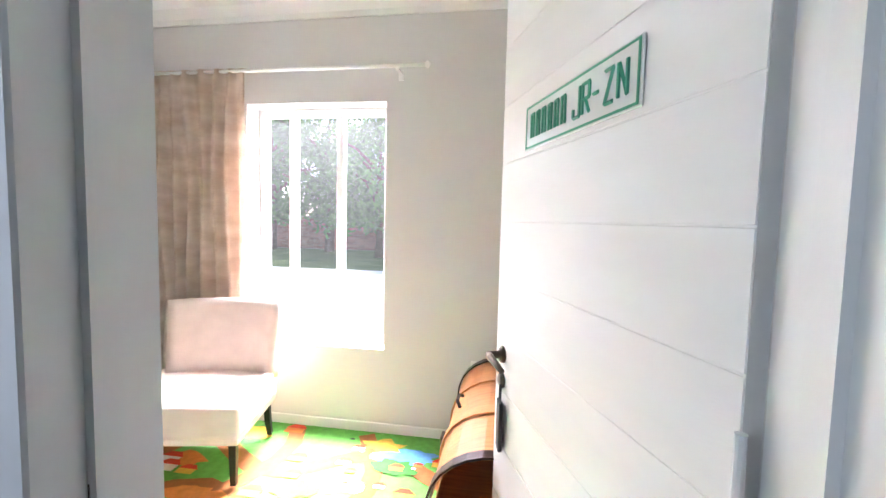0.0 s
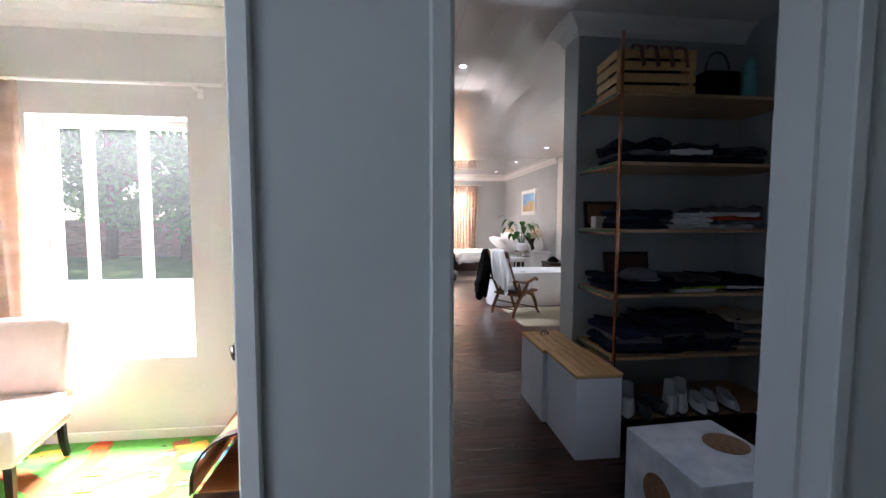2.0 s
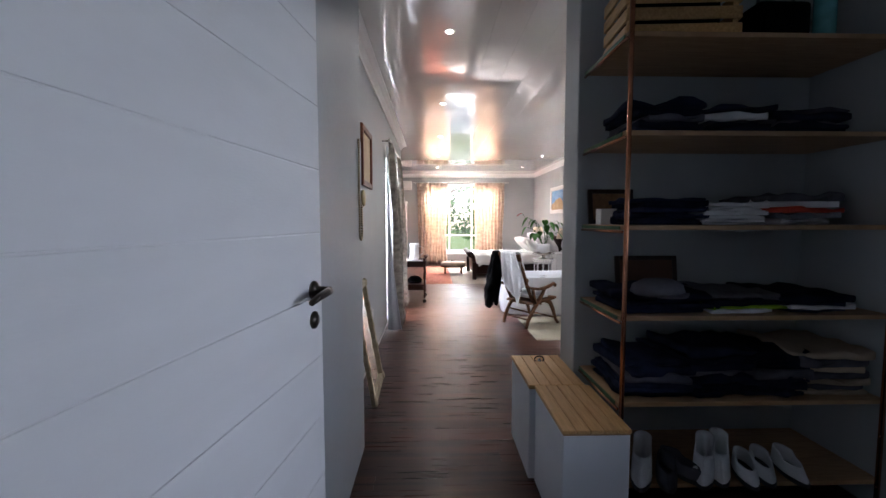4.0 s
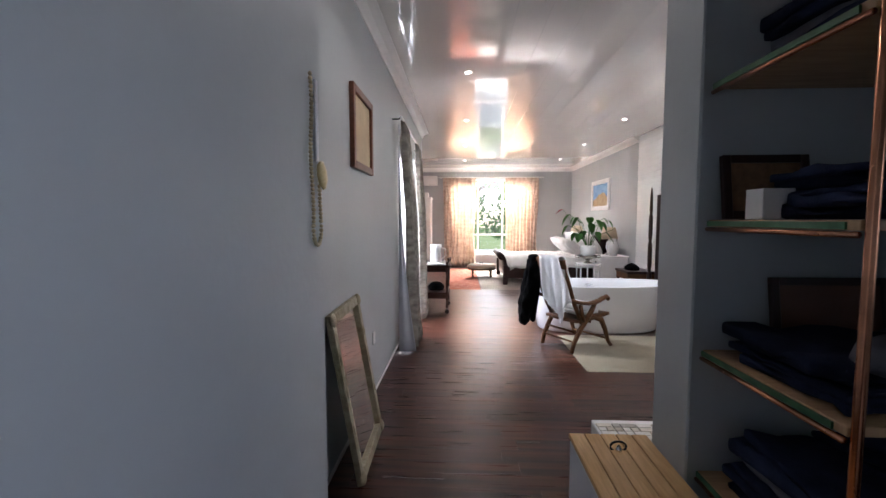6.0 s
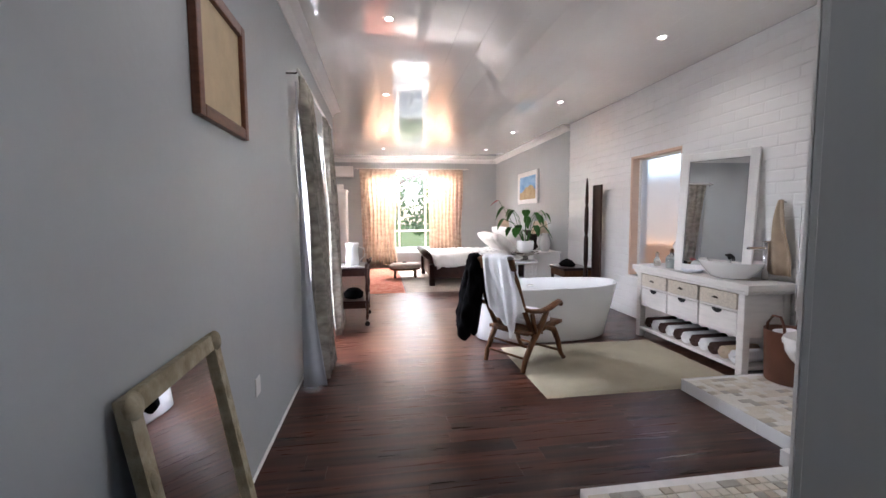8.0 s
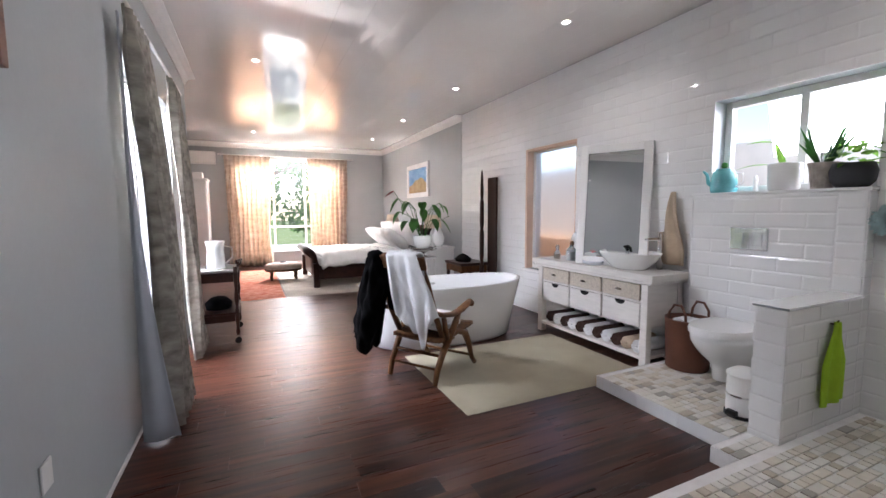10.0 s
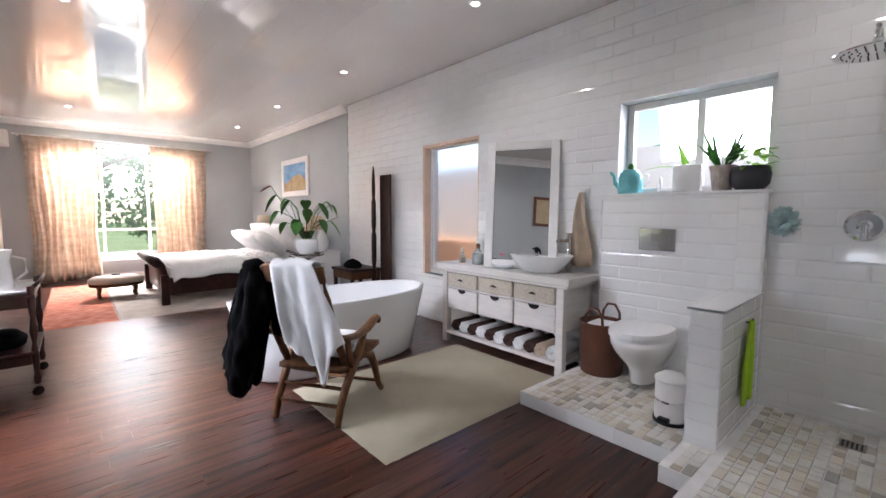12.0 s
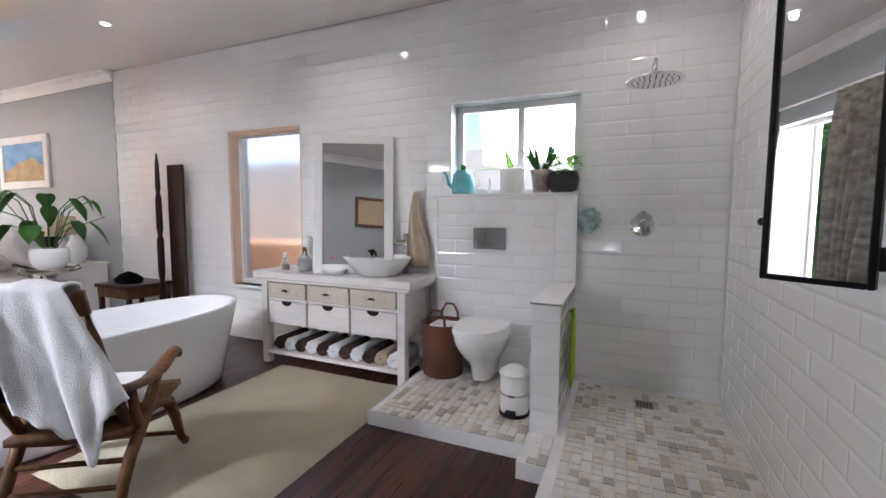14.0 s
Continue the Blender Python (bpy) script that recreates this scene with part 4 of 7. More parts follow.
# two white chests with pale slatted lids


def slat_chest(x0, x1, y0, y1, knob):
    c = thing("storage_chest", "white chest with a slatted pine lid", "chest", group="white chests by the wardrobe")
    part("body", boxes((x0, y0, 0.0, x1, y1, 0.505), bev=0.003), "laminate", c)
    n = 5
    w = (x1 - x0 + 0.012) / n
    l = part("lid", boxes((x0, y0, 0.506, x1, y1, 0.514)), "ply", c)
    for i in range(n):
        part("slat", boxes((x0 - 0.006 + i * w + 0.0015, y0 - 0.006, 0.5145, x0 - 0.006 + (i + 1) * w - 0.0015, y1 + 0.004, 0.532), bev=0.0025), "pine", l)
    if knob:
        kx, ky = (x0 + x1) / 2, y1 - 0.12
        part("ring_handle", tube([(kx + 0.03 * math.cos(a), ky + 0.006, 0.545 + 0.02 * math.sin(a)) for a in np.linspace(0, 2 * math.pi, 14)], 0.004, 6), "black", c, "black ring pull", True)
        part("stud", lathe([(0.012, 0), (0.012, 0.006), (0.004, 0.02)], (kx, ky, 0.5325), 12), "chrome", c, smooth=True)


slat_chest(1.675, 1.965, 1.865, 2.345, False)
slat_chest(1.645, 1.945, 2.36, 2.85, True)

# marble-print pouffe with round cork spots
pf = thing("play_cube", "white marble-print cube with round brown holes", "cube stool", pose(2.0, 1.22, 0, 0, 0, 3))
part("body", boxes((-0.24, -0.24, 0.0, 0.24, 0.24, 0.42), bev=0.006, seg=2), "marble", pf)
part("spot", lathe([(0.095, 0.0), (0.095, 0.003)], (0.12, 0.02, 0.4205), 32), "cork", pf, "round brown spot")
part("spot", lathe([(0.095, 0.0), (0.095, 0.003)], (0, 0, 0), 32), "cork", pf, "round brown spot", m=pose(-0.10, -0.2405, 0.21, 90, 0, 0))
part("spot", lathe([(0.095, 0.0), (0.095, 0.003)], (0, 0, 0), 32), "cork", pf, "round brown spot", m=pose(-0.2405, 0.0, 0.22, 0, -90, 0))

# ---- passage wall ----
nk = thing("bead_necklace", "string of bone beads with a large pendant hanging on the wall", "necklace")
pts = [(2.57 + 0.008 * math.sin(i * 0.24), 1.88 - i * 0.0135) for i in range(38)]
pts += [(2.612 - 0.042 * math.cos(a), 1.385 - 0.072 * math.sin(a)) for a in np.linspace(0.1, math.pi - 0.1, 15)]
pts += [(2.651 - 0.012 * i / 9, 1.395 + i * 0.0135) for i in range(10)]
for k, (y, z) in enumerate(pts):
    if k % 1 == 0:
        if k < 2:
            bm = bmesh.new()
            bmesh.ops.create_icosphere(bm, subdivisions=2, radius=0.0078 if k else 0.007)
            bead_mesh = [bead_mesh[0], part("bead", bm, "bead", nk, smooth=True)] if k else [part("bead", bm, "bead", nk, smooth=True)]
            bead = bead_mesh[-1]
        else:
            bead = new("bead", bead_mesh[k % 2].data)
            bead.parent = nk
        bead.location = (XL + 0.012, y, z)
part("pendant", lathe([(0.004, 0.056), (0.022, 0.048), (0.031, 0.012), (0.029, -0.024), (0.012, -0.050)], (0, 0, 0), 20, 0.45, 1.0), "pendant", nk, "large yellow bone pendant", True, m=pose(XL + 0.024, 2.638, 1.553, 28, 0, 0) @ Matrix.Diagonal((1, 1.12, 0.92, 1)))
part("cloth_strip", boxes((XL + 0.004, 2.618, 1.60, XL + 0.012, 2.646, 1.88), bev=0.003), "whitecloth", nk, "white cloth strip")

pc = thing("framed_picture", "brown wooden frame with an aged paper print on the wall", "picture")
y0, y1, z0, z1 = 3.83, 4.40, 1.735, 2.27
fw = 0.05
part("frame", boxes((XN, y0, z0, XN + 0.032, y0 + fw, z1), (XN, y1 - fw, z0, XN + 0.032, y1, z1), (XN, y0 + fw, z0, XN + 0.032, y1 - fw, z0 + fw), (XN, y0 + fw, z1 - fw, XN + 0.032, y1 - fw, z1), bev=0.008, seg=2), "picframe", pc)
part("print", boxes((XN + 0.001, y0 + fw, z0 + fw, XN + 0.012, y1 - fw, z1 - fw)), "paper", pc)
sw = thing("light_switch", "white light switch on the wall", "switch")
part("plate", boxes((XN, 4.42, 0.40, XN + 0.008, 4.50, 0.50), bev=0.003), "white", sw)

# weathered mirror leaning against the wall
lm = thing("leaning_mirror", "mirror in a weathered gilt frame leaning on the wall", "mirror", pose(0.665, 3.575, 0.0, 0, 0, 1.5) @ pose(0, 0, 0, 0, -9.8, 0))
W2, HH, fw = 0.315, 0.92, 0.058
rows = ((-W2, 0, -W2 + fw, HH), (W2 - fw, 0, W2, HH), (-W2 + fw, 0, W2 - fw, fw), (-W2 + fw, HH - fw, W2 - fw, HH))
for a, b, c, d in rows:
    bm = boxes((-0.016, a, b, 0.018, c, d), bev=0.008, seg=2)
    part("frame_rail", bm, "gilt", lm)
for sy in (-1, 1):
    for sz, rr, e in ((0.03, 0.04, (0.5, 1, 1)), (HH - 0.03, 0.04, (0.5, 1, 1)), (0.3, 0.026, (0.45, 0.8, 1.5)), (0.5, 0.026, (0.45, 0.8, 1.5)), (0.68, 0.026, (0.45, 0.8, 1.5))):
        bm = bmesh.new()
        bmesh.ops.create_icosphere(bm, subdivisions=2, radius=rr, matrix=Matrix.Translation((0.013, sy * (W2 - 0.03), sz)) @ Matrix.Diagonal((*e, 1)))
        part("ornament", bm, "gilt", lm, "carved gilt ornament", True)
part("mirror_glass", boxes((-0.008, -W2 + fw, fw, -0.002, W2 - fw, HH - fw)), "mirror", lm)

# ---- bedroom ----
PI = pose(0.585, 0, 0, 0, 0, 90)
gc = fold_curtain("curtain", "grey and gold patterned curtain at the tall window", (5.52, 6.08), 6, 0.03, 2.42, "gcurtain", 0.05, PI, 0.22, -0.11)


def lining(u, v):
    """The white back of the curtain's near edge, turned towards the passage."""
    return (5.545 - 0.075 * v + 0.018 * math.sin(u * 7 + 2 * v), 0.045 - u * (0.008 + 0.175 * v ** 2.2), 2.38 - 2.36 * v)


part("lining", sheet(lining, 12, 16), "lining", gc, "plain white lining", True, 0.004)
fold_curtain("curtain", "second grey and gold curtain beyond the window", (6.80, 7.40), 6, 0.03, 2.42, "gcurtain", 0.045, PI, 0.35, -0.09)
r2 = thing("curtain_rod", "white curtain rod on black hooks", "curtain rod")
part("rod", tube([(0.585, 5.42, 2.43), (0.585, 7.45, 2.43)], 0.012), "white", r2, smooth=True)
part("bracket", tube([(XN, 5.47, 2.42), (0.56, 5.47, 2.42), (0.585, 5.47, 2.45)], 0.006), "black", r2)
part("bracket", tube([(XN, 7.42, 2.42), (0.56, 7.42, 2.42), (0.585, 7.42, 2.45)], 0.006), "black", r2)
fold_curtain("curtain", "beige patterned curtain glowing in the sun", (0.62, 1.62), 9, 0.02, 2.64, "curtain", 0.05, pose(0, YF - 0.13, 0), 0.10)
fold_curtain("curtain", "beige patterned curtain beside the bed", (2.46, 3.46), 9, 0.02, 2.64, "curtain", 0.05, pose(0, YF - 0.13, 0), 0.10)
r3 = thing("curtain_rod", "white curtain rod above the far window", "curtain rod")
part("rod", tube([(0.5, YF - 0.13, 2.65), (3.6, YF - 0.13, 2.65)], 0.013), "white", r3, smooth=True)
part("bracket", boxes((0.56, YF - 0.13, 2.63, 0.58, YF, 2.645), (3.5, YF - 0.13, 2.63, 3.52, YF, 2.645)), "white", r3)
ac = thing("air_conditioner", "white wall-mounted air conditioner", "air conditioner")
part("body", boxes((-0.35, YF - 0.2, 2.42, 0.46, YF, 2.70), bev=0.03, seg=3), "white", ac, smooth=False)
part("louvre", boxes((-0.30, YF - 0.205, 2.44, 0.41, YF - 0.2, 2.47)), "linen", ac)
cb = thing("cupboard", "tall white cupboard with panelled doors", "cupboard")
part("body", boxes((-0.55, 12.75, 0.0, 0.33, 13.35, 1.98), bev=0.006), "white", cb)
for a, b in ((-0.53, -0.115), (-0.105, 0.31)):
    d = part("cupboard_door", boxes((a, 12.725, 0.75, b, 12.749, 1.95), bev=0.004), "white", cb)
    part("door_panel", boxes((a + 0.07, 12.717, 0.83, b - 0.07, 12.7245, 1.87), bev=0.003), "white", d)
    part("lower_door", boxes((a, 12.725, 0.06, b, 12.749, 0.73), bev=0.004), "white", cb)
    part("knob", lathe([(0.006, 0), (0.018, 0.02), (0.012, 0.035)], (0, 0, 0), 12), "black", d, m=pose(b - 0.04 if a < -0.3 else a + 0.04, 12.724, 1.25, 90, 0, 0))
part("cornice", boxes((-0.57, 12.71, 1.981, 0.35, 13.37, 2.03), bev=0.01), "white", cb)
ob = thing("storage_box", "white box on top of the cupboard", "box")
part("body", boxes((-0.1, 12.85, 2.031, 0.25, 13.15, 2.16), bev=0.006), "linen", ob)

# tea trolley
tr = thing("tea_trolley", "dark wooden tea trolley with two shelves on castors", "trolley", pose(0.79, 7.62, 0))
for z in (0.70, 0.30):
    part("shelf", boxes((-0.21, -0.34, z, 0.21, 0.34, z + 0.025), bev=0.005), "darkwood", tr)
    part("apron", boxes((-0.19, -0.32, z - 0.07, 0.19, 0.32, z - 0.001)), "darkwood", tr)
for x in (-0.19, 0.19):
    for y in (-0.32, 0.32):
        part("leg", lathe([(0.016, 0.09), (0.022, 0.13), (0.014, 0.17), (0.02, 0.24), (0.02, 0.34), (0.012, 0.38), (0.024, 0.46), (0.014, 0.56), (0.02, 0.62), (0.02, 0.78)], (x, y, 0), 12), "darkwood", tr, smooth=True)
        part("castor", lathe([(0.03, -0.012), (0.035, 0), (0.03, 0.012)], (0, 0, 0), 14), "black", tr, m=pose(x, y, 0.037, 90, 0, 30))
part("push_bar", tube([(0.2, -0.3, 0.77), (0.235, -0.2, 0.80), (0.235, 0.2, 0.80), (0.2, 0.3, 0.77)], 0.012), "darkwood", tr, smooth=True)
jg = thing("enamel_jug", "tall white enamel jug on the trolley", "jug", pose(0.80, 7.52, 0.726))
part("body", lathe([(0.09, 0), (0.085, 0.1), (0.075, 0.22), (0.09, 0.30), (0.083, 0.30), (0.068, 0.22), (0.07, 0.02)], (0, 0, 0), 24), "ceramic", jg, smooth=True)
part("handle", tube([(0.085, 0, 0.25), (0.15, 0, 0.23), (0.155, 0, 0.13), (0.085, 0, 0.07)], 0.01), "ceramic", jg, smooth=True)
ty = thing("serving_tray", "white tray on the trolley", "tray")
part("tray", boxes((0.63, 7.35, 0.7265, 0.98, 7.85, 0.745), bev=0.006), "ceramic", ty)
pp = thing("shoes_pair", "dark shoes on the lower trolley shelf", "shoe")
part("shoe", lathe([(0.12, 0), (0.13, 0.05), (0.08, 0.10), (0.01, 0.12)], (0.8, 7.6, 0.326), 16, 1, 1.5), "jacket", pp, smooth=True)

# rugs
def flat_rug(name, label, x0, y0, x1, y1, z, material, rot=0.0):
    r = thing(name, label, "rug", pose((x0 + x1) / 2, (y0 + y1) / 2, z, 0, 0, rot))
    bm = bmesh.new()
    hx, hy = (x1 - x0) / 2, (y1 - y0) / 2
    nx, ny = 40, 40
    g = [[bm.verts.new((-hx + 2 * hx * i / nx, -hy + 2 * hy * j / ny, 0.012 + 0.003 * noise.noise(Vector((i * 0.4, j * 0.4, x0))))) for j in range(ny + 1)] for i in range(nx + 1)]
    for i in range(nx + 1):
        for j in range(ny + 1):
            if i in (0, nx) or j in (0, ny):
                g[i][j].co.z = 0.001
                g[i][j].co.x += 0.006 * noise.noise(Vector((i * 1.3, j * 1.3, 5)))
                g[i][j].co.y += 0.006 * noise.noise(Vector((i * 1.3, j * 1.3, 9)))
    for i in range(nx):
        for j in range(ny):
            bm.faces.new((g[i][j], g[i + 1][j], g[i + 1][j + 1], g[i][j + 1]))
    part("rug_surface", bm, material, r, smooth=True)
    return r


flat_rug("bath_rug", "large cream pile rug in front of the bath", 2.36, 5.00, 4.02, 6.22, 0.0, "cream_rug")
flat_rug("red_rug", "faded red woven rug by the bed", 0.88, 9.5, 1.58, 13.0, 0.0, "red_rug")
flat_rug("bedside_rug", "grey-beige rug under the bed", 1.60, 9.5, 4.2, 12.9, 0.0, "grey_rug")

# sleigh bed
bd_ = thing("sleigh_bed", "dark wooden sleigh bed with white bedding", "bed", pose(0, 0, 0.012))


def scroll(x0, h, s):
    """A rolled end panel in the x-z plane."""
    pts = [(x0, 0.12), (x0 - s * 0.005, h * 0.55), (x0 - s * 0.04, h * 0.85), (x0 - s * 0.09, h * 0.97)]
    pts += [(x0 - s * (0.10 + 0.05 * math.sin(a)), h * 0.97 - 0.05 + 0.05 * math.cos(a)) for a in np.linspace(0.3, 3.6, 7)]
    return pts


for x0, h, s in ((2.16, 0.66, 1), (4.36, 1.05, 1)):
    p = scroll(x0, h, s)

    def at(u, v, p=p):
        k = v * (len(p) - 1)
        i = min(int(k), len(p) - 2)
        f = k - i
        return (p[i][0] * (1 - f) + p[i + 1][0] * f, 10.09 + u * 1.75, p[i][1] * (1 - f) + p[i + 1][1] * f)
    part("footboard" if h < 1 else "headboard", sheet(at, 2, 30), "darkwood", bd_, smooth=True, solid=0.04)
for y in (10.08, 11.80):
    part("side_rail", boxes((2.16, y, 0.14, 4.36, y + 0.035, 0.38), bev=0.006), "darkwood", bd_)
    for x in (2.13, 4.32):
        part("post", boxes((x - 0.05, y - 0.02, 0.0, x + 0.05, y + 0.055, 0.42), bev=0.01), "darkwood", bd_)
part("mattress", boxes((2.20, 10.12, 0.30, 4.34, 11.79, 0.52), bev=0.04, seg=3), "linen", bd_, smooth=True)
dv = thing("duvet", "white duvet with grey embroidery on the bed", "duvet")


def duv(u, v):
    x = 2.22 + u * 1.75
    y = 10.0 + v * 1.92
    e = min(v, 1 - v)
    z = 0.57 + 0.035 * noise.noise(Vector((x * 3, y * 3, 1))) + 0.02 * noise.noise(Vector((x * 9, y * 9, 4)))
    if e < 0.12:
        z -= (0.12 - e) ** 2 * 14
    if u < 0.06:
        z -= (0.06 - u) * 1.2
    return (x, y, z + 0.03)


part("cover", sheet(duv, 40, 40), "linen", dv, smooth=True, solid=0.03)
bm = bmesh.new()
rnd = random.Random(8)
for k in range(170):
    u, v = (rnd.gauss(0.6, 0.10), rnd.uniform(0.05, 0.32)) if k % 2 else (rnd.uniform(0.3, 0.8), rnd.uniform(0.35, 0.75))
    p = Vector(duv(u, v)) + Vector((0, 0, 0.024))
    a = rnd.random() * math.tau
    d, s = Vector((math.cos(a), math.sin(a), 0)) * rnd.uniform(0.03, 0.065), Vector((-math.sin(a), math.cos(a), 0)) * 0.011
    bm.faces.new([bm.verts.new(q) for q in (p - d, p + s, p + d, p - s)])
tagged(part("embroidery", bm, "embroid", dv), kind="stuff")


def cushion(m, w, h, t, label, material="pattern"):
    c = thing("pillow", label, "pillow", m, group="pillows")

    def at(sgn):
        def f(u, v):
            a, b = 2 * u - 1, 2 * v - 1
            k = max(0.0, (1 - a ** 4) * (1 - b ** 4)) ** 0.55
            q = 1 - 0.07 * (abs(a * b))
            return (a * w / 2 * q, sgn * t / 2 * k, b * h / 2 * q)
        return f
    bm = sheet(at(1), 12, 12)
    b2 = sheet(at(-1), 12, 12)
    me = bpy.data.meshes.new("tmp")
    b2.to_mesh(me)
    bm.from_mesh(me)
    bmesh.ops.remove_doubles(bm, verts=bm.verts, dist=0.0005)
    bmesh.ops.recalc_face_normals(bm, faces=bm.faces)
    part("case", bm, material, c, smooth=True)
    bm = bmesh.new()
    r = random.Random(w * 7 + h)
    for k in range(14):
        x, z = r.uniform(-0.3, 0.3) * w, r.uniform(-0.3, 0.3) * h
        y = -t / 2 * max(0.0, (1 - (2 * x / w) ** 4) * (1 - (2 * z / h) ** 4)) ** 0.55 - 0.004
        s = r.uniform(0.01, 0.03)
        bm.faces.new([bm.verts.new(q) for q in ((x - s, y, z), (x, y, z - s * 0.4), (x + s, y, z), (x, y, z + s * 0.4))])
    part("embroidery", bm, "embroid", c)


for i in range(3):
    y = 10.35 + i * 0.56
    cushion(pose(3.98, y, 0.87, -34, 0, 90 + 5 * i), 0.72, 0.58, 0.22, "white embroidered pillow leaning on the headboard")
    cushion(pose(3.64, y - 0.04, 0.80, -50, 0, 80 + 9 * i), 0.66, 0.54, 0.20, "white embroidered pillow on the bed")

# ottoman
ot = thing("footstool", "low oval upholstered footstool with turned legs", "footstool", pose(1.68, 11.35, 0.012))
part("cushion", lathe([(0.3, 0.20), (0.33, 0.23), (0.33, 0.28), (0.28, 0.315), (0.1, 0.33)], (0, 0, 0), 28, 1.05, 0.75), "upholst", ot, smooth=True)
part("rim", lathe([(0.31, 0.17), (0.325, 0.18), (0.325, 0.21), (0.31, 0.215)], (0, 0, 0), 28, 1.05, 0.75), "oak", ot, smooth=True)
for x, y in ((-0.22, -0.14), (0.22, -0.14), (-0.22, 0.14), (0.22, 0.14)):
    part("leg", lathe([(0.02, 0), (0.028, 0.03), (0.018, 0.07), (0.03, 0.12), (0.03, 0.18)], (x, y, 0), 12), "oak", ot, smooth=True)
part_of = thing("remote_control", "small black remote on the footstool", "remote")
part("body", boxes((1.62, 11.3, 0.343, 1.72, 11.34, 0.362), bev=0.004), "black", part_of)

# bedside cabinet, lamps and vase near the tiled wall
ns = thing("bedside_cabinet", "white bedside cabinet with a small drawer", "cabinet", pose(4.15, 9.62, 0.0))
part("body", boxes((-0.25, -0.24, 0.08, 0.27, 0.24, 0.66), bev=0.008), "white", ns)
part("top", boxes((-0.27, -0.26, 0.661, 0.28, 0.26, 0.69), bev=0.006), "white", ns)
part("drawer", boxes((-0.262, -0.2, 0.46, -0.251, 0.2, 0.63), bev=0.003), "white", ns)
part("handle", boxes((-0.28, -0.012, 0.50, -0.263, 0.012, 0.58), bev=0.004), "black", ns)
for x in (-0.22, 0.24):
    for y in (-0.21, 0.21):
        part("leg", boxes((x - 0.02, y - 0.02, 0, x + 0.02, y + 0.02, 0.08)), "white", ns)
vz = thing("vase", "white ceramic vase on the bedside cabinet", "vase")
part("body", lathe([(0.06, 0), (0.10, 0.08), (0.11, 0.17), (0.07, 0.27), (0.05, 0.31), (0.06, 0.34), (0.05, 0.34), (0.04, 0.3)], (4.17, 9.50, 0.691), 24), "ceramic", vz, smooth=True)
for i, (x, y, z) in enumerate(((4.18, 9.78, 0.69), (4.2, 12.25, 0.69))):
    lp = thing("table_lamp", "bedside lamp with a cream shade", "table lamp", pose(x, y, z), group="bedside lamps")
    part("base", lathe([(0.07, 0), (0.08, 0.02), (0.03, 0.06), (0.06, 0.15), (0.05, 0.25), (0.015, 0.3), (0.012, 0.38)], (0, 0, 0), 20), "ceramic", lp, smooth=True)
    part("shade", lathe([(0.17, 0.32), (0.12, 0.56), (0.118, 0.56), (0.168, 0.32)], (0, 0, 0), 28), "shade", lp, "cream fabric shade", True)
copy_thing(ns, pose(4.15, 12.25, 0.0))
art = thing("framed_painting", "white framed painting of blue sky over brown hills", "painting")
y0, y1, z0, z1 = 10.55, 11.80, 1.62, 2.33
part("frame", boxes((XR - 0.035, y0, z0, XR, y0 + 0.1, z1), (XR - 0.035, y1 - 0.1, z0, XR, y1, z1), (XR - 0.035, y0 + 0.1, z0, XR, y1 - 0.1, z0 + 0.1), (XR - 0.035, y0 + 0.1, z1 - 0.1, XR, y1 - 0.1, z1), bev=0.006), "white", art)
part("painted_sky", boxes((XR - 0.015, y0 + 0.1, 1.86, XR - 0.004, y1 - 0.1, z1 - 0.1)), "skyprint", art)
part("painted_land", boxes((XR - 0.016, y0 + 0.1, z0 + 0.1, XR - 0.004, y1 - 0.1, 1.859)), "landprint", art)
bm = bmesh.new()
hy = [y0 + 0.1 + i * 0.105 for i in range(11)]
hz = [0.02, 0.08, 0.14, 0.17, 0.16, 0.13, 0.14, 0.09, 0.05, 0.03, 0.01]
bm.faces.new([bm.verts.new((XR - 0.0165, a, 1.855)) for a in (hy[-1], hy[0])] + [bm.verts.new((XR - 0.0165, a, 1.858 + b)) for a, b in zip(hy, hz)])
part("painted_hill", bm, "landprint", art)

# ---- bath, chair and plant ----
ba = thing("bathtub", "white oval freestanding bathtub", "bathtub", pose(2.94, 6.62, 0.0, 0, 0, 0))
prof = [(0.72, 0.0), (0.75, 0.02), (0.80, 0.25), (0.865, 0.50), (0.885, 0.575), (0.885, 0.59), (0.872, 0.595), (0.85, 0.585), (0.80, 0.45), (0.70, 0.20), (0.60, 0.13), (0.25, 0.12)]
bm = bmesh.new()
rings = []
for r, z in prof:
    ring = []
    for k in range(48):
        a = k * math.tau / 48
        c, s = math.cos(a), math.sin(a)
        e = 0.78
        ring.append(bm.verts.new((r * math.copysign(abs(c) ** e, c), 0.47 * (r - 0.05) * math.copysign(abs(s) ** 0.86, s) * 1.02, z + 0.03 * c * c * c * c * (z / 0.6) * 0.6)))
    rings.append(ring)
for r0, r1 in zip(rings, rings[1:]):
    for k in range(48):
        bm.faces.new((r0[k], r0[(k + 1) % 48], r1[(k + 1) % 48], r1[k]))
bm.faces.new(rings[0])
bm.faces.new(rings[-1])
bmesh.ops.recalc_face_normals(bm, faces=bm.faces)
part("shell", bm, "bath", ba, smooth=True)
part("overflow", boxes((-0.04, 0.335, 0.50, 0.05, 0.345, 0.52), bev=0.003), "chrome", ba, "chrome overflow slot")

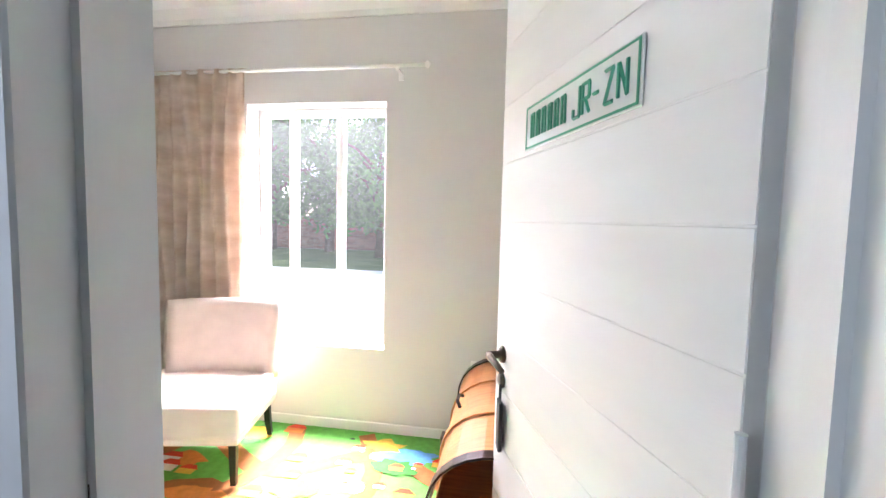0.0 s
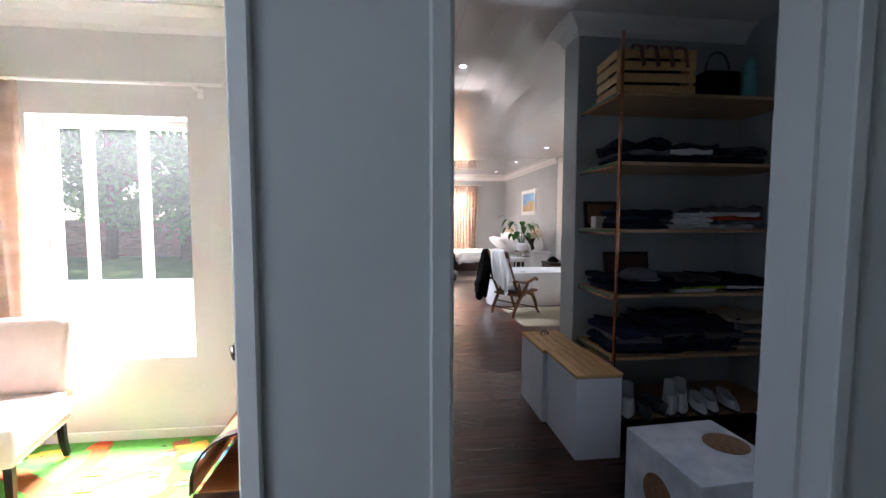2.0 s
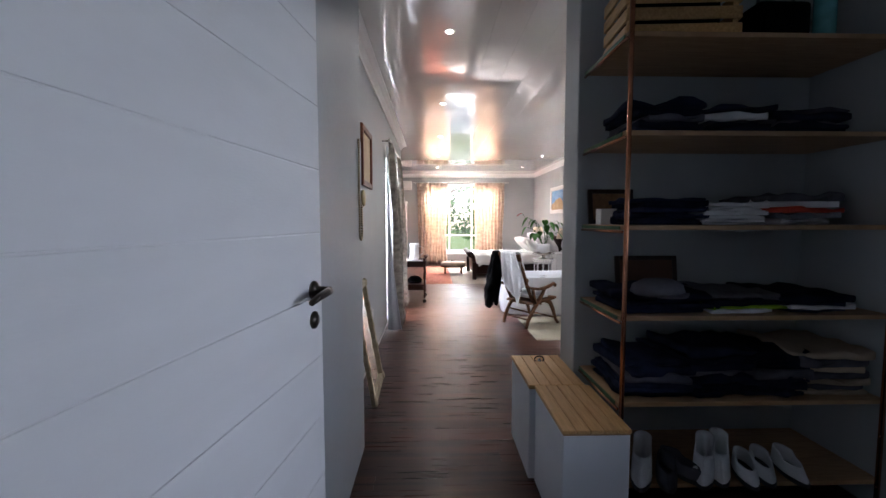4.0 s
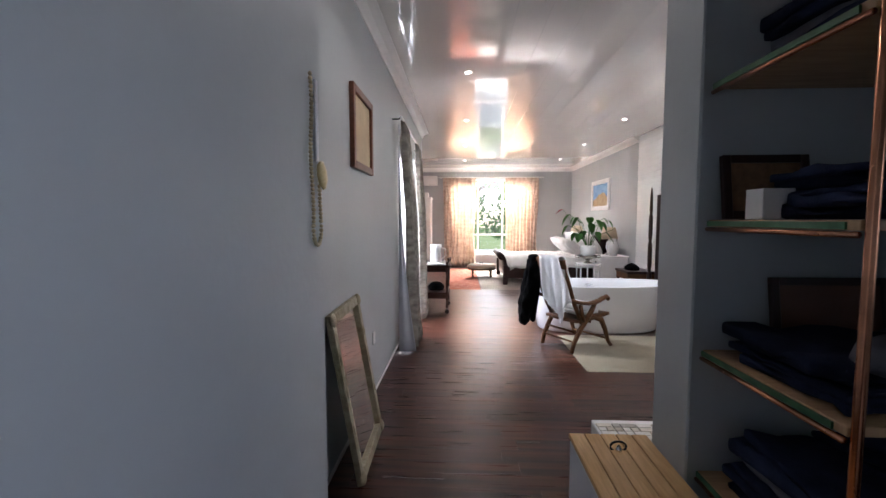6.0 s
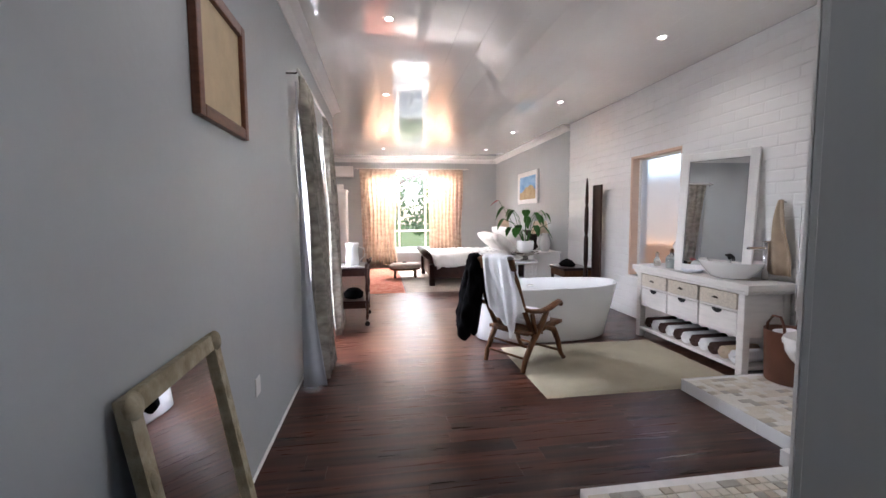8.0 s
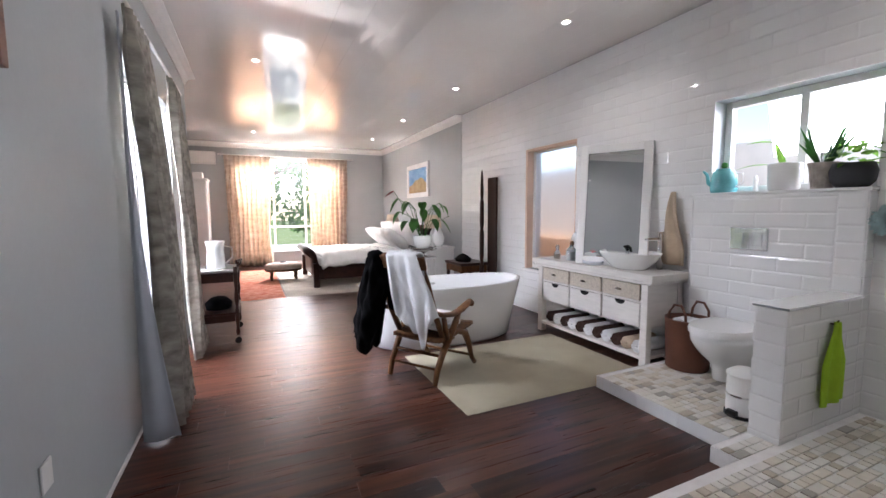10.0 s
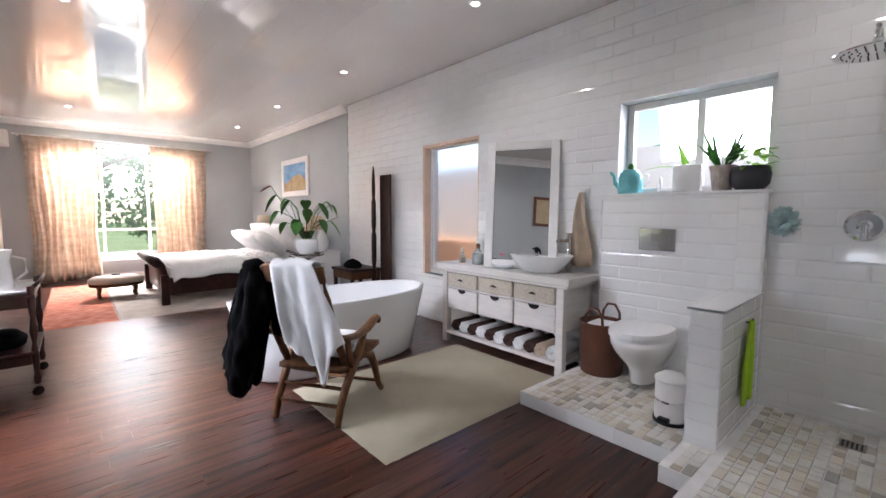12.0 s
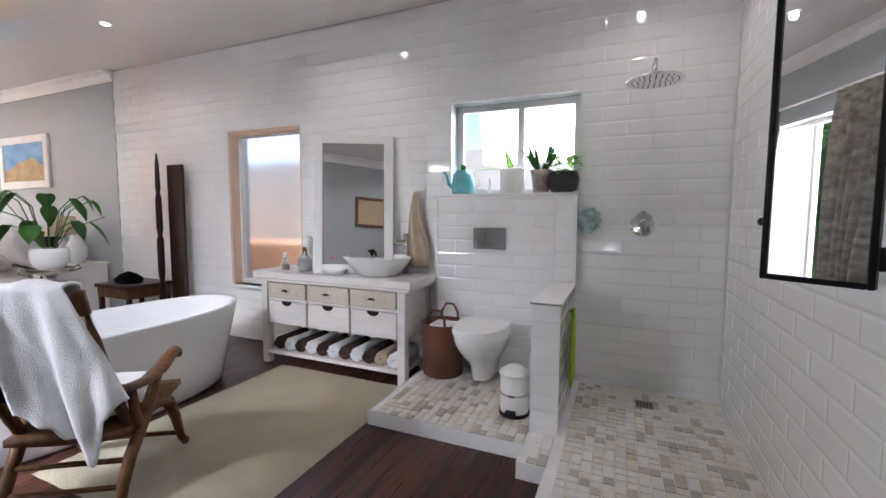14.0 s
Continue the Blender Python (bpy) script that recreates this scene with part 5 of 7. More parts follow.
# wooden armchair: local +y is its front
ac_m = pose(2.465, 5.825, 0.013, 0, 0, -57)
acr = thing("wooden_armchair", "old oak folding-style armchair with curled arms", "armchair", ac_m)
part("seat", sheet(lambda u, v: ((u - 0.5) * (0.44 + 0.06 * v), -0.23 + 0.48 * v, 0.325 + 0.045 * v - 0.012 * math.sin(v * math.pi) - 0.01 * math.sin(u * math.pi)), 10, 10), "oak", acr, "worn oak seat", True, 0.03)
for s in (-1, 1):
    part("front_leg", tube([(s * 0.215, -0.12, 0.30), (s * 0.22, 0.02, 0.345), (s * 0.232, 0.14, 0.31), (s * 0.238, 0.20, 0.20), (s * 0.24, 0.245, 0.07), (s * 0.242, 0.29, 0.015), (s * 0.242, 0.32, 0.012)], [0.018, 0.022, 0.03, 0.026, 0.02, 0.021, 0.012], 8), "oak", acr, "curved oak front leg", True)
    part("back_leg", tube([(s * 0.215, -0.285, 0.0), (s * 0.218, -0.255, 0.10), (s * 0.222, -0.19, 0.21), (s * 0.235, -0.09, 0.34), (s * 0.245, -0.03, 0.43), (s * 0.25, 0.02, 0.515)], [0.021, 0.024, 0.026, 0.028, 0.026, 0.022], 8), "oak", acr, "curved oak back leg", True)
    part("arm_strut", tube([(s * 0.245, -0.20, 0.50), (s * 0.238, -0.165, 0.40), (s * 0.23, -0.12, 0.315)], [0.02, 0.022, 0.02], 8), "oak", acr, smooth=True)
    bm = bmesh.new()
    path = [(-0.36, 0.575), (-0.24, 0.535), (-0.10, 0.512), (0.03, 0.520), (0.12, 0.545), (0.185, 0.562), (0.215, 0.548), (0.212, 0.525)]
    prev = None
    for i, (y, z) in enumerate(path):
        w = (0.020, 0.024, 0.030, 0.038, 0.034, 0.028, 0.026, 0.022)[i]
        h = (0.020, 0.020, 0.020, 0.022, 0.022, 0.024, 0.020, 0.012)[i]
        row = [bm.verts.new((s * 0.255 + w * math.cos(k * math.tau / 10), y, z + h * math.sin(k * math.tau / 10))) for k in range(10)]
        for k in range(10) if prev else ():
            bm.faces.new((prev[k], prev[(k + 1) % 10], row[(k + 1) % 10], row[k]))
        if i in (0, len(path) - 1):
            bm.faces.new(row)
        prev = row
    bmesh.ops.recalc_face_normals(bm, faces=bm.faces)
    part("arm", bm, "oak", acr, "curled oak arm", True)
    part("back_post", tube([(s * 0.205, -0.14, 0.30), (s * 0.208, -0.27, 0.55), (s * 0.21, -0.36, 0.78), (s * 0.21, -0.42, 0.97)], [0.022, 0.023, 0.021, 0.017], 8), "oak", acr, smooth=True)
for y, z in ((-0.20, 0.20), (-0.02, 0.30), (0.235, 0.09)):
    part("stretcher", tube([(-0.225, y, z), (0.225, y, z)], 0.012, 8), "oak", acr, smooth=True)
part("foot_rail", tube([(-0.22, -0.25, 0.11), (0.225, -0.25, 0.11)], 0.011, 8), "oak", acr, smooth=True)


def top_rail(u, v):
    x = (u - 0.5) * 0.46
    return (x, -0.405 - 0.03 * v - 0.02 * math.sin(u * math.pi), 0.89 + v * (0.085 + 0.025 * math.sin(u * math.pi) + 0.008 * math.cos(u * 25)))


part("top_rail", sheet(top_rail, 22, 6), "oak", acr, "shaped oak top rail", True, 0.026)
part("lower_rail", boxes((-0.205, -0.365, 0.70, 0.205, -0.34, 0.75), bev=0.008, seg=2), "oak", acr)
for k in range(5):
    part("spindle", lathe([(0.010, 0), (0.017, 0.05), (0.008, 0.08), (0.016, 0.11), (0.010, 0.155)], (0, 0, 0), 10), "darkwood", acr, smooth=True, m=pose(-0.14 + k * 0.07, -0.353, 0.745, 18, 0, 0))


def curve(u, *knots):
    """A smooth line through (u, value) knots."""
    for (a, p), (b, q) in zip(knots, knots[1:]):
        if u <= b:
            t = max(0.0, (u - a) / (b - a))
            return p + (q - p) * t * t * (3 - 2 * t)
    return knots[-1][1]


def towel_at(u, v):
    q = u + 0.03 * math.sin(v * 9)
    if v < 0.3:
        d = (0.3 - v) / 0.3
        return (-0.06 + 0.25 * u, -0.385 + 0.09 * d + 0.008 * math.sin(u * 12), 1.005 - 0.24 * d - 0.01 * math.sin(u * 5))
    if v < 0.38:
        t = (v - 0.3) / 0.08
        return (-0.06 + 0.25 * u, -0.385 - 0.10 * t, 1.005 + 0.014 * math.sin(t * math.pi) - 0.008 * math.sin(u * 9))
    d = (v - 0.38) / 0.62
    bottom = curve(q, (0, 0.57), (0.28, 0.50), (0.36, 0.43), (0.68, 0.345), (0.80, 0.52), (1.0, 0.585))
    left, right = -0.06 + 0.10 * d, 0.19 + 0.19 * d ** 0.85
    fold = (0.008 + 0.045 * d) * (0.75 * math.sin(u * 8.5 + 1.6 * d + 0.8 * math.sin(4 * d)) + 0.3 * math.sin(u * 19 + 3 * d)) + 0.012 * noise.noise(Vector((u * 3, v * 4, 9)))
    return (left + (right - left) * u, -0.49 + 0.01 * d - fold + 0.006 * noise.noise(Vector((u * 7, v * 9, 2))), 1.0 + (bottom - 1.0) * d)


bt = thing("bath_towel", "white bath towel hung over the chair back", "towel", ac_m)
part("cloth", sheet(towel_at, 48, 56), "towel", bt, smooth=True, solid=0.011)


def coat_at(u, v):
    """The coat's hanging side: narrow on the post, flaring to a ragged hem."""
    left = curve(v, (0, -0.265), (0.06, -0.30), (0.5, -0.375), (1.0, -0.445))
    right = curve(v, (0, -0.17), (0.06, -0.145), (0.4, -0.11), (0.55, -0.145), (1.0, -0.195))
    hem = curve(u, (0, 0.365), (0.34, 0.335), (0.40, 0.25), (0.66, 0.215), (0.86, 0.27), (1.0, 0.36))
    a = u * math.pi
    x = left + (right - left) * u + 0.010 * noise.noise(Vector((u * 4, v * 7, 3)))
    y = -0.445 - 0.07 * math.sin(a) * min(1, 0.35 + v) - (0.004 + 0.010 * v) * math.sin(u * 11 + 3 * v) + 0.022 * noise.noise(Vector((u * 6, v * 8, 5)))
    return (x, y, 0.995 - 0.02 * math.cos(a) ** 2 + (hem - 0.99) * v)


def coat_inside(u, v):
    x, y, z = coat_at(u, v)
    return (x, -0.41 + 0.05 * v * math.sin(u * math.pi) + 0.012 * math.sin(u * 14 + v * 3), z + 0.02)


def sleeve_at(u, v):
    """The part of the coat that sags across the back of the chair."""
    top = curve(u, (0, 0.90), (0.4, 0.86), (1.0, 0.66))
    low = curve(u, (0, 0.56), (0.3, 0.545), (0.8, 0.49), (1.0, 0.50))
    return (-0.17 + 0.33 * u, -0.385 + 0.06 * v - 0.02 * math.sin(v * 3) - 0.012 * math.sin(u * 11 + v * 5) + 0.01 * noise.noise(Vector((u * 5, v * 6, 8))), top + (low - top) * v)


jk = thing("jacket", "black jacket hung over the chair back", "jacket", ac_m)
part("back_panel", sheet(coat_at, 36, 44), "jacket", jk, smooth=True, solid=0.014)
part("front_panel", sheet(coat_inside, 24, 30), "jacket", jk, smooth=True, solid=0.012)
part("sleeve", sheet(sleeve_at, 26, 26), "jacket", jk, smooth=True, solid=0.03)
part("collar", lathe([(0.03, -0.06), (0.062, -0.03), (0.066, 0.0), (0.05, 0.022), (0.012, 0.03)], (-0.215, -0.435, 0.985), 18, 1.0, 0.8), "jacket", jk, smooth=True)
ft = thing("folded_towel", "folded white towel lying on the chair seat", "towel", ac_m)
part("fold", boxes((-0.17, -0.14, 0.372, 0.19, 0.15, 0.415), bev=0.016, seg=3), "towel", ft, smooth=True)
part("upper_fold", boxes((-0.165, -0.13, 0.416, 0.18, 0.14, 0.475), bev=0.02, seg=3), "towel", ft, smooth=True)

# plant in a silver bowl on a wire stand behind the bath
st = thing("plant_stand", "white wire plant stand behind the bathtub", "stand", pose(3.17, 7.78, 0.0))
for z in (0.70, 0.25):
    part("ring", tube([(0.17 * math.cos(a), 0.17 * math.sin(a), z) for a in np.linspace(0, math.tau, 25)], 0.008, 6), "white", st, smooth=True)
part("tabletop", lathe([(0.19, 0.705), (0.19, 0.72)], (0, 0, 0), 32), "ceramic", st)
for k in range(10):
    a = k * math.tau / 10
    part("bar", tube([(0.17 * math.cos(a), 0.17 * math.sin(a), 0.0), (0.17 * math.cos(a), 0.17 * math.sin(a), 0.705)], 0.006, 6), "white", st)
ur = thing("silver_bowl", "tarnished silver bowl with two handles", "bowl", pose(3.17, 7.78, 0.721))
part("bowl", lathe([(0.07, 0), (0.06, 0.015), (0.025, 0.03), (0.03, 0.05), (0.12, 0.09), (0.15, 0.12), (0.145, 0.125), (0.11, 0.10), (0.02, 0.08)], (0, 0, 0), 28), "silver", ur, smooth=True)
for s in (-1, 1):
    part("handle", tube([(s * 0.14, 0, 0.11), (s * 0.19, 0, 0.13), (s * 0.20, 0, 0.10), (s * 0.13, 0, 0.08)], 0.007, 8), "silver", ur, smooth=True)


def leaf(bm, p, d, up, L, w, bend):
    """A heart-shaped blade."""
    d, up = Vector(d).normalized(), Vector(up)
    s = d.cross(up).normalized()
    n = s.cross(d)
    rows = []
    for i in range(7):
        t = i / 6
        hw = w * math.sin(math.pi * min(1, (t + 0.12) / 1.12)) ** 0.7 * (1.15 - 0.75 * t)
        c = Vector(p) + d * L * t - n * bend * t * t
        rows.append([bm.verts.new(c + s * hw * k + n * abs(k) * hw * 0.25) for k in (-1, -0.5, 0, 0.5, 1)])
    for r0, r1 in zip(rows, rows[1:]):
        for k in range(4):
            bm.faces.new((r0[k], r0[k + 1], r1[k + 1], r1[k]))


pl = thing("anthurium_plant", "potted anthurium with broad dark leaves and a red flower", "plant", pose(3.17, 7.78, 0.835))
part("pot", lathe([(0.08, 0), (0.12, 0.06), (0.125, 0.14), (0.115, 0.17), (0.10, 0.165), (0.02, 0.15)], (0, 0, 0), 24), "ceramic", pl, smooth=True)
rnd = random.Random(12)
for k in range(15):
    a = k * 2.4 + rnd.uniform(-0.3, 0.3)
    r, h = rnd.uniform(0.10, 0.40), rnd.uniform(0.22, 0.54)
    tip = (r * math.cos(a), r * math.sin(a), 0.12 + h)
    part("stem", tube([(0.03 * math.cos(a), 0.03 * math.sin(a), 0.14), (r * 0.5 * math.cos(a), r * 0.5 * math.sin(a), 0.14 + h * 0.75), tip], 0.004, 6), "leaf", pl)
    bm = bmesh.new()
    leaf(bm, tip, (math.cos(a), math.sin(a), -1.1), (0, 0, 1), rnd.uniform(0.14, 0.23), rnd.uniform(0.05, 0.078), 0.035)
    part("leaf", bm, "leaf", pl, smooth=True)
part("flower_stem", tube([(0, 0, 0.14), (-0.20, -0.10, 0.40), (-0.46, -0.26, 0.72)], 0.003, 6), "leaf", pl)
bm = bmesh.new()
leaf(bm, (-0.46, -0.26, 0.72), (-0.7, 0.4, -0.4), (0, 0, 1), 0.13, 0.05, 0.01)
part("flower", bm, "flower", pl, "dark red flower", True)
part("flower_stem", tube([(0, 0, 0.14), (0.05, -0.1, 0.3), (0.3, -0.2, 0.42)], 0.003, 6), "leaf", pl)

# carved dark post against the tiles, its shadow built as a board, low bench beneath
pd = thing("carved_post", "tall carved dark wooden post against the tiles", "post", pose(4.28, 8.15, 0.0))
part("shaft", lathe([(0.035, 0), (0.035, 0.5), (0.022, 0.55), (0.034, 0.65), (0.034, 1.0), (0.02, 1.05), (0.032, 1.12), (0.03, 1.45), (0.018, 1.5), (0.026, 1.56), (0.02, 1.8), (0.006, 1.92)], (0, 0, 0), 14), "darkwood", pd, smooth=True)
# dark sheet in place of the shadow that the post casts on the tiles
part("board", boxes((0.06, -0.30, 0.0, 0.09, -0.06, 1.80), bev=0.006), "darkwood", pd)
bn = thing("low_bench", "low dark wooden bench by the wall", "bench", pose(4.18, 8.42, 0))
part("top", boxes((-0.24, -0.25, 0.50, 0.24, 0.32, 0.54), bev=0.006), "darkwood", bn)
part("apron", boxes((-0.22, -0.23, 0.40, 0.22, 0.30, 0.499)), "oak", bn)
for x in (-0.2, 0.2):
    for y in (-0.2, 0.27):
        part("leg", boxes((x - 0.02, y - 0.02, 0, x + 0.02, y + 0.02, 0.40)), "darkwood", bn)
bgx = thing("black_bag", "crumpled black bag on the bench", "bag")
part("body", lathe([(0.13, 0), (0.15, 0.04), (0.09, 0.09), (0.02, 0.12)], (4.12, 8.45, 0.541), 12, 0.8, 1.2), "jacket", bgx, smooth=False)

# ---- vanity ----
VX0, VX1, VY0, VY1, VT = 4.01, XR - 0.012, 5.03, 6.43, 0.80
va = thing("vanity_unit", "whitewashed wooden vanity with drawers and an open shelf", "vanity")
part("countertop", boxes((VX0 - 0.03, VY0 - 0.06, VT - 0.055, VX1, VY1 + 0.06, VT), bev=0.008, seg=2), "whitewash", va)
part("moulding", boxes((VX0 - 0.015, VY0 - 0.04, VT - 0.085, VX1, VY1 + 0.04, VT - 0.056), bev=0.006), "whitewash", va)
for y in (VY0, VY1 - 0.065):
    for x in (VX0, VX1 - 0.065):
        part("leg", boxes((x, y, 0, x + 0.065, y + 0.065, VT - 0.086), bev=0.004), "whitewash", va)
part("side_panel", boxes((VX0 + 0.066, VY0 + 0.01, 0.36, VX1 - 0.066, VY0 + 0.03, VT - 0.087)), "whitewash", va)
part("side_panel", boxes((VX0 + 0.066, VY1 - 0.03, 0.36, VX1 - 0.066, VY1 - 0.01, VT - 0.087)), "whitewash", va)
part("carcass", boxes((VX0 + 0.03, VY0 + 0.066, 0.36, VX1, VY1 - 0.066, VT - 0.087)), "whitewash", va)
part("lower_shelf", boxes((VX0 + 0.005, VY0 + 0.02, 0.085, VX1, VY1 - 0.02, 0.115), bev=0.004), "whitewash", va)
cw = (VY1 - VY0 - 0.13) / 3
for k in range(3):
    a = VY0 + 0.065 + k * cw
    part("rail", boxes((VX0 + 0.012, a + 0.004, 0.556, VX0 + 0.03, a + cw - 0.004, 0.572)), "whitewash", va)
    d = part("drawer", boxes((VX0 - 0.002, a + 0.012, 0.578, VX0 + 0.028, a + cw - 0.012, 0.708), bev=0.004), "cane", va, "pale carved drawer front")
    part("drawer_pull", tube([(VX0 - 0.022, a + cw / 2 - 0.03, 0.645), (VX0 - 0.026, a + cw / 2, 0.65), (VX0 - 0.022, a + cw / 2 + 0.03, 0.645)], [0.006, 0.011, 0.006], 8), "bronze", d, "bronze drawer pull", True)
    dd = part("tilt_door", boxes((VX0 + 0.004, a + 0.01, 0.352, VX0 + 0.03, a + cw - 0.01, 0.552), bev=0.004), "whitewash", va)
    bm = bmesh.new()
    c = a + cw / 2
    bm.faces.new([bm.verts.new((VX0 + 0.0025, c + 0.055 * math.cos(t), 0.5525 - 0.04 * math.sin(t))) for t in np.linspace(0, math.pi, 14)])
    part("finger_hole", bm, "black", dd, "dark finger hole")
rnd = random.Random(3)
seq = ["brown_towel", "towel", "brown_towel", "towel", "brown_towel", "towel", "brown_towel", "towel", "brown_towel", "beige_towel", "towel"]
for k, mn in enumerate(reversed(seq)):
    y = VY0 + 0.125 + k * 0.113
    tw = thing("rolled_towel", {"towel": "rolled white towel", "brown_towel": "rolled dark brown towel", "beige_towel": "rolled beige towel"}[mn] + " on the vanity shelf", "towel", pose(VX0 + 0.05, y, 0.173 + rnd.uniform(0, 0.004)), group="rolled towels")
    bm = bmesh.new()
    sp = [(0.012 + 0.0445 * t / (3 * math.tau), t) for t in np.linspace(0, 3 * math.tau, 60)]
    g = [[bm.verts.new((x, r * math.cos(t), r * math.sin(t))) for x in (0.0, 0.1, 0.2, 0.32)] for r, t in sp]
    for r0, r1 in zip(g, g[1:]):
        for j in range(3):
            bm.faces.new((r0[j], r0[j + 1], r1[j + 1], r1[j]))
    part("roll", bm, mn, tw, smooth=True, solid=0.012)
bs = thing("basin", "white oval vessel basin on the vanity", "basin", pose(4.18, 5.37, VT + 0.001) @ Matrix.Scale(1.15, 4))
part("bowl", lathe([(0.12, 0), (0.15, 0.01), (0.22, 0.08), (0.25, 0.125), (0.252, 0.132), (0.243, 0.132), (0.21, 0.08), (0.14, 0.025), (0.02, 0.02)], (0, 0, 0), 40, 0.72, 1.0), "ceramic", bs, smooth=True)
tp = thing("basin_tap", "tall chrome basin mixer tap", "tap", pose(4.38, 5.22, VT + 0.001) @ Matrix.Scale(1.3, 4))
part("body", tube([(0, 0, 0), (0, 0, 0.24)], 0.02, 16), "chrome", tp, smooth=True)
part("spout", boxes((-0.14, -0.013, 0.195, 0.0, 0.013, 0.215), bev=0.006), "chrome", tp)
part("lever", boxes((-0.03, -0.01, 0.241, 0.05, 0.01, 0.252), bev=0.004), "chrome", tp)
vm = thing("vanity_mirror", "wide white wooden framed mirror leaning on the wall", "mirror", pose(4.20, 5.61, VT + 0.001, 0, 0, 26.5) @ pose(0, 0, 0, 0, 4.8, 0))
hw, hh, fw = 0.325, 1.14, 0.075
for a, b, c, d in ((-hw, 0, -hw + fw, hh), (hw - fw, 0, hw, hh), (-hw + fw, 0, hw - fw, fw), (-hw + fw, hh - fw, hw - fw, hh)):
    part("frame_rail", boxes((-0.018, a, b, 0.018, c, d), bev=0.005), "white", vm)
part("mirror_glass", boxes((-0.006, -hw + fw, fw, 0.0, hw - fw, hh - fw)), "mirror", vm)
part("bevel", boxes((-0.011, -hw + fw - 0.002, fw - 0.002, -0.0065, -hw + fw + 0.006, hh - fw + 0.002), (-0.011, hw - fw - 0.006, fw - 0.002, -0.0065, hw - fw + 0.002, hh - fw + 0.002), (-0.011, -hw + fw + 0.006, hh - fw - 0.004, -0.0065, hw - fw - 0.006, hh - fw + 0.002)), "chrome", vm)


def bottle(x, y, prof, mn, label, cap=None, liquid=None):
    b = thing("bottle", label, "bottle", pose(x, y, VT + 0.001), group="bottles on the vanity")
    part("body", lathe(prof, (0, 0, 0), 20), mn, b, smooth=True)
    if liquid:
        part("contents", lathe([(prof[0][0] * 0.9, 0.004), (prof[0][0] * 0.9, liquid[0])], (0, 0, 0), 20), liquid[1], b)
    if cap:
        part("cap", lathe(cap[0], (0, 0, 0), 16), cap[1], b, smooth=True)
    return b


bottle(4.14, 6.28, [(0.035, 0), (0.035, 0.06), (0.015, 0.09), (0.015, 0.11)], "bottle", "small clear bottle with peach contents", ([(0.02, 0.11), (0.022, 0.13), (0.008, 0.15)], "bottle"), (0.05, "upholst"))
bottle(4.16, 6.08, [(0.055, 0), (0.06, 0.05), (0.055, 0.11), (0.02, 0.14), (0.02, 0.16)], "bottle", "round clear jar of shells with dark stopper", ([(0.018, 0.16), (0.022, 0.18), (0.015, 0.2)], "cork"), (0.10, "marble"))
bottle(4.30, 6.16, [(0.05, 0), (0.055, 0.1), (0.03, 0.17), (0.06, 0.21), (0.05, 0.25), (0.02, 0.29)], "ceramic", "white ornamental lidded jar")
bottle(4.17, 5.92, [(0.042, 0), (0.042, 0.17), (0.015, 0.19), (0.015, 0.21)], "bottle", "clear pump bottle of teal soap", ([(0.016, 0.21), (0.016, 0.235), (0.006, 0.27)], "bottle"), (0.13, "teal_liquid"))
bottle(4.28, 5.84, [(0.02, 0), (0.024, 0.08), (0.01, 0.12), (0.012, 0.14)], "charcoal", "slim dark bottle beside the soap")
bottle(4.30, 5.62, [(0.03, 0), (0.035, 0.06), (0.014, 0.10), (0.012, 0.15)], "charcoal", "dark round glass flask")
bottle(4.27, 5.56, [(0.026, 0), (0.028, 0.10), (0.014, 0.13), (0.012, 0.15)], "bottle", "spray bottle with a black trigger", ([(0.016, 0.15), (0.02, 0.17), (0.03, 0.185), (0.008, 0.20)], "black"))
bottle(4.28, 5.48, [(0.026, 0), (0.028, 0.10), (0.014, 0.13), (0.012, 0.15)], "bottle", "second spray bottle with a black trigger", ([(0.016, 0.15), (0.02, 0.17), (0.03, 0.185), (0.008, 0.20)], "black"))
for y in (5.56, 5.48):
    tg = thing("spray_trigger", "black spray bottle trigger", "trigger")
    part("nozzle", tube([(4.27, y + 0.03, VT + 0.185), (4.27, y - 0.035, VT + 0.175), (4.27, y - 0.045, VT + 0.14)], [0.012, 0.009, 0.005], 8), "black", tg)
sd = thing("soap_dish", "white marbled stone soap dish", "dish", pose(4.12, 5.74, VT + 0.001))
part("dish", lathe([(0.09, 0), (0.11, 0.02), (0.115, 0.035), (0.10, 0.035), (0.02, 0.02)], (0, 0, 0), 28, 0.7, 1.0), "marble", sd, smooth=True)
fv = thing("flower_pot", "pink flowers in a small dark pot", "flowers", pose(4.17, 5.77, VT + 0.03))
part("pot", lathe([(0.03, 0), (0.04, 0.05), (0.035, 0.06)], (0, 0, 0), 16), "charcoal", fv, smooth=True)
bm = bmesh.new()
for k in range(26):
    a, r = k * 2.4, 0.045 * math.sqrt(k / 26)
    leaf(bm, (r * math.cos(a), r * math.sin(a), 0.08 + 0.03 * (1 - k / 26)), (math.cos(a), math.sin(a), 0.6), (0, 0, 1), 0.035, 0.015, 0.005)
part("petals", bm, "pink", fv, smooth=True)
hk = thing("hanging_towel", "beige towel hanging on a hook beside the mirror", "towel")


def ht(u, v):
    w = 0.02 + 0.09 * min(1, v * 1.3)
    return (XR - 0.05 - 0.02 * math.sin(u * 9 + 3 * v) * min(1, v * 2), 5.13 + (u - 0.5) * 2 * w + 0.01 * math.sin(v * 6), 1.47 - 0.62 * v)


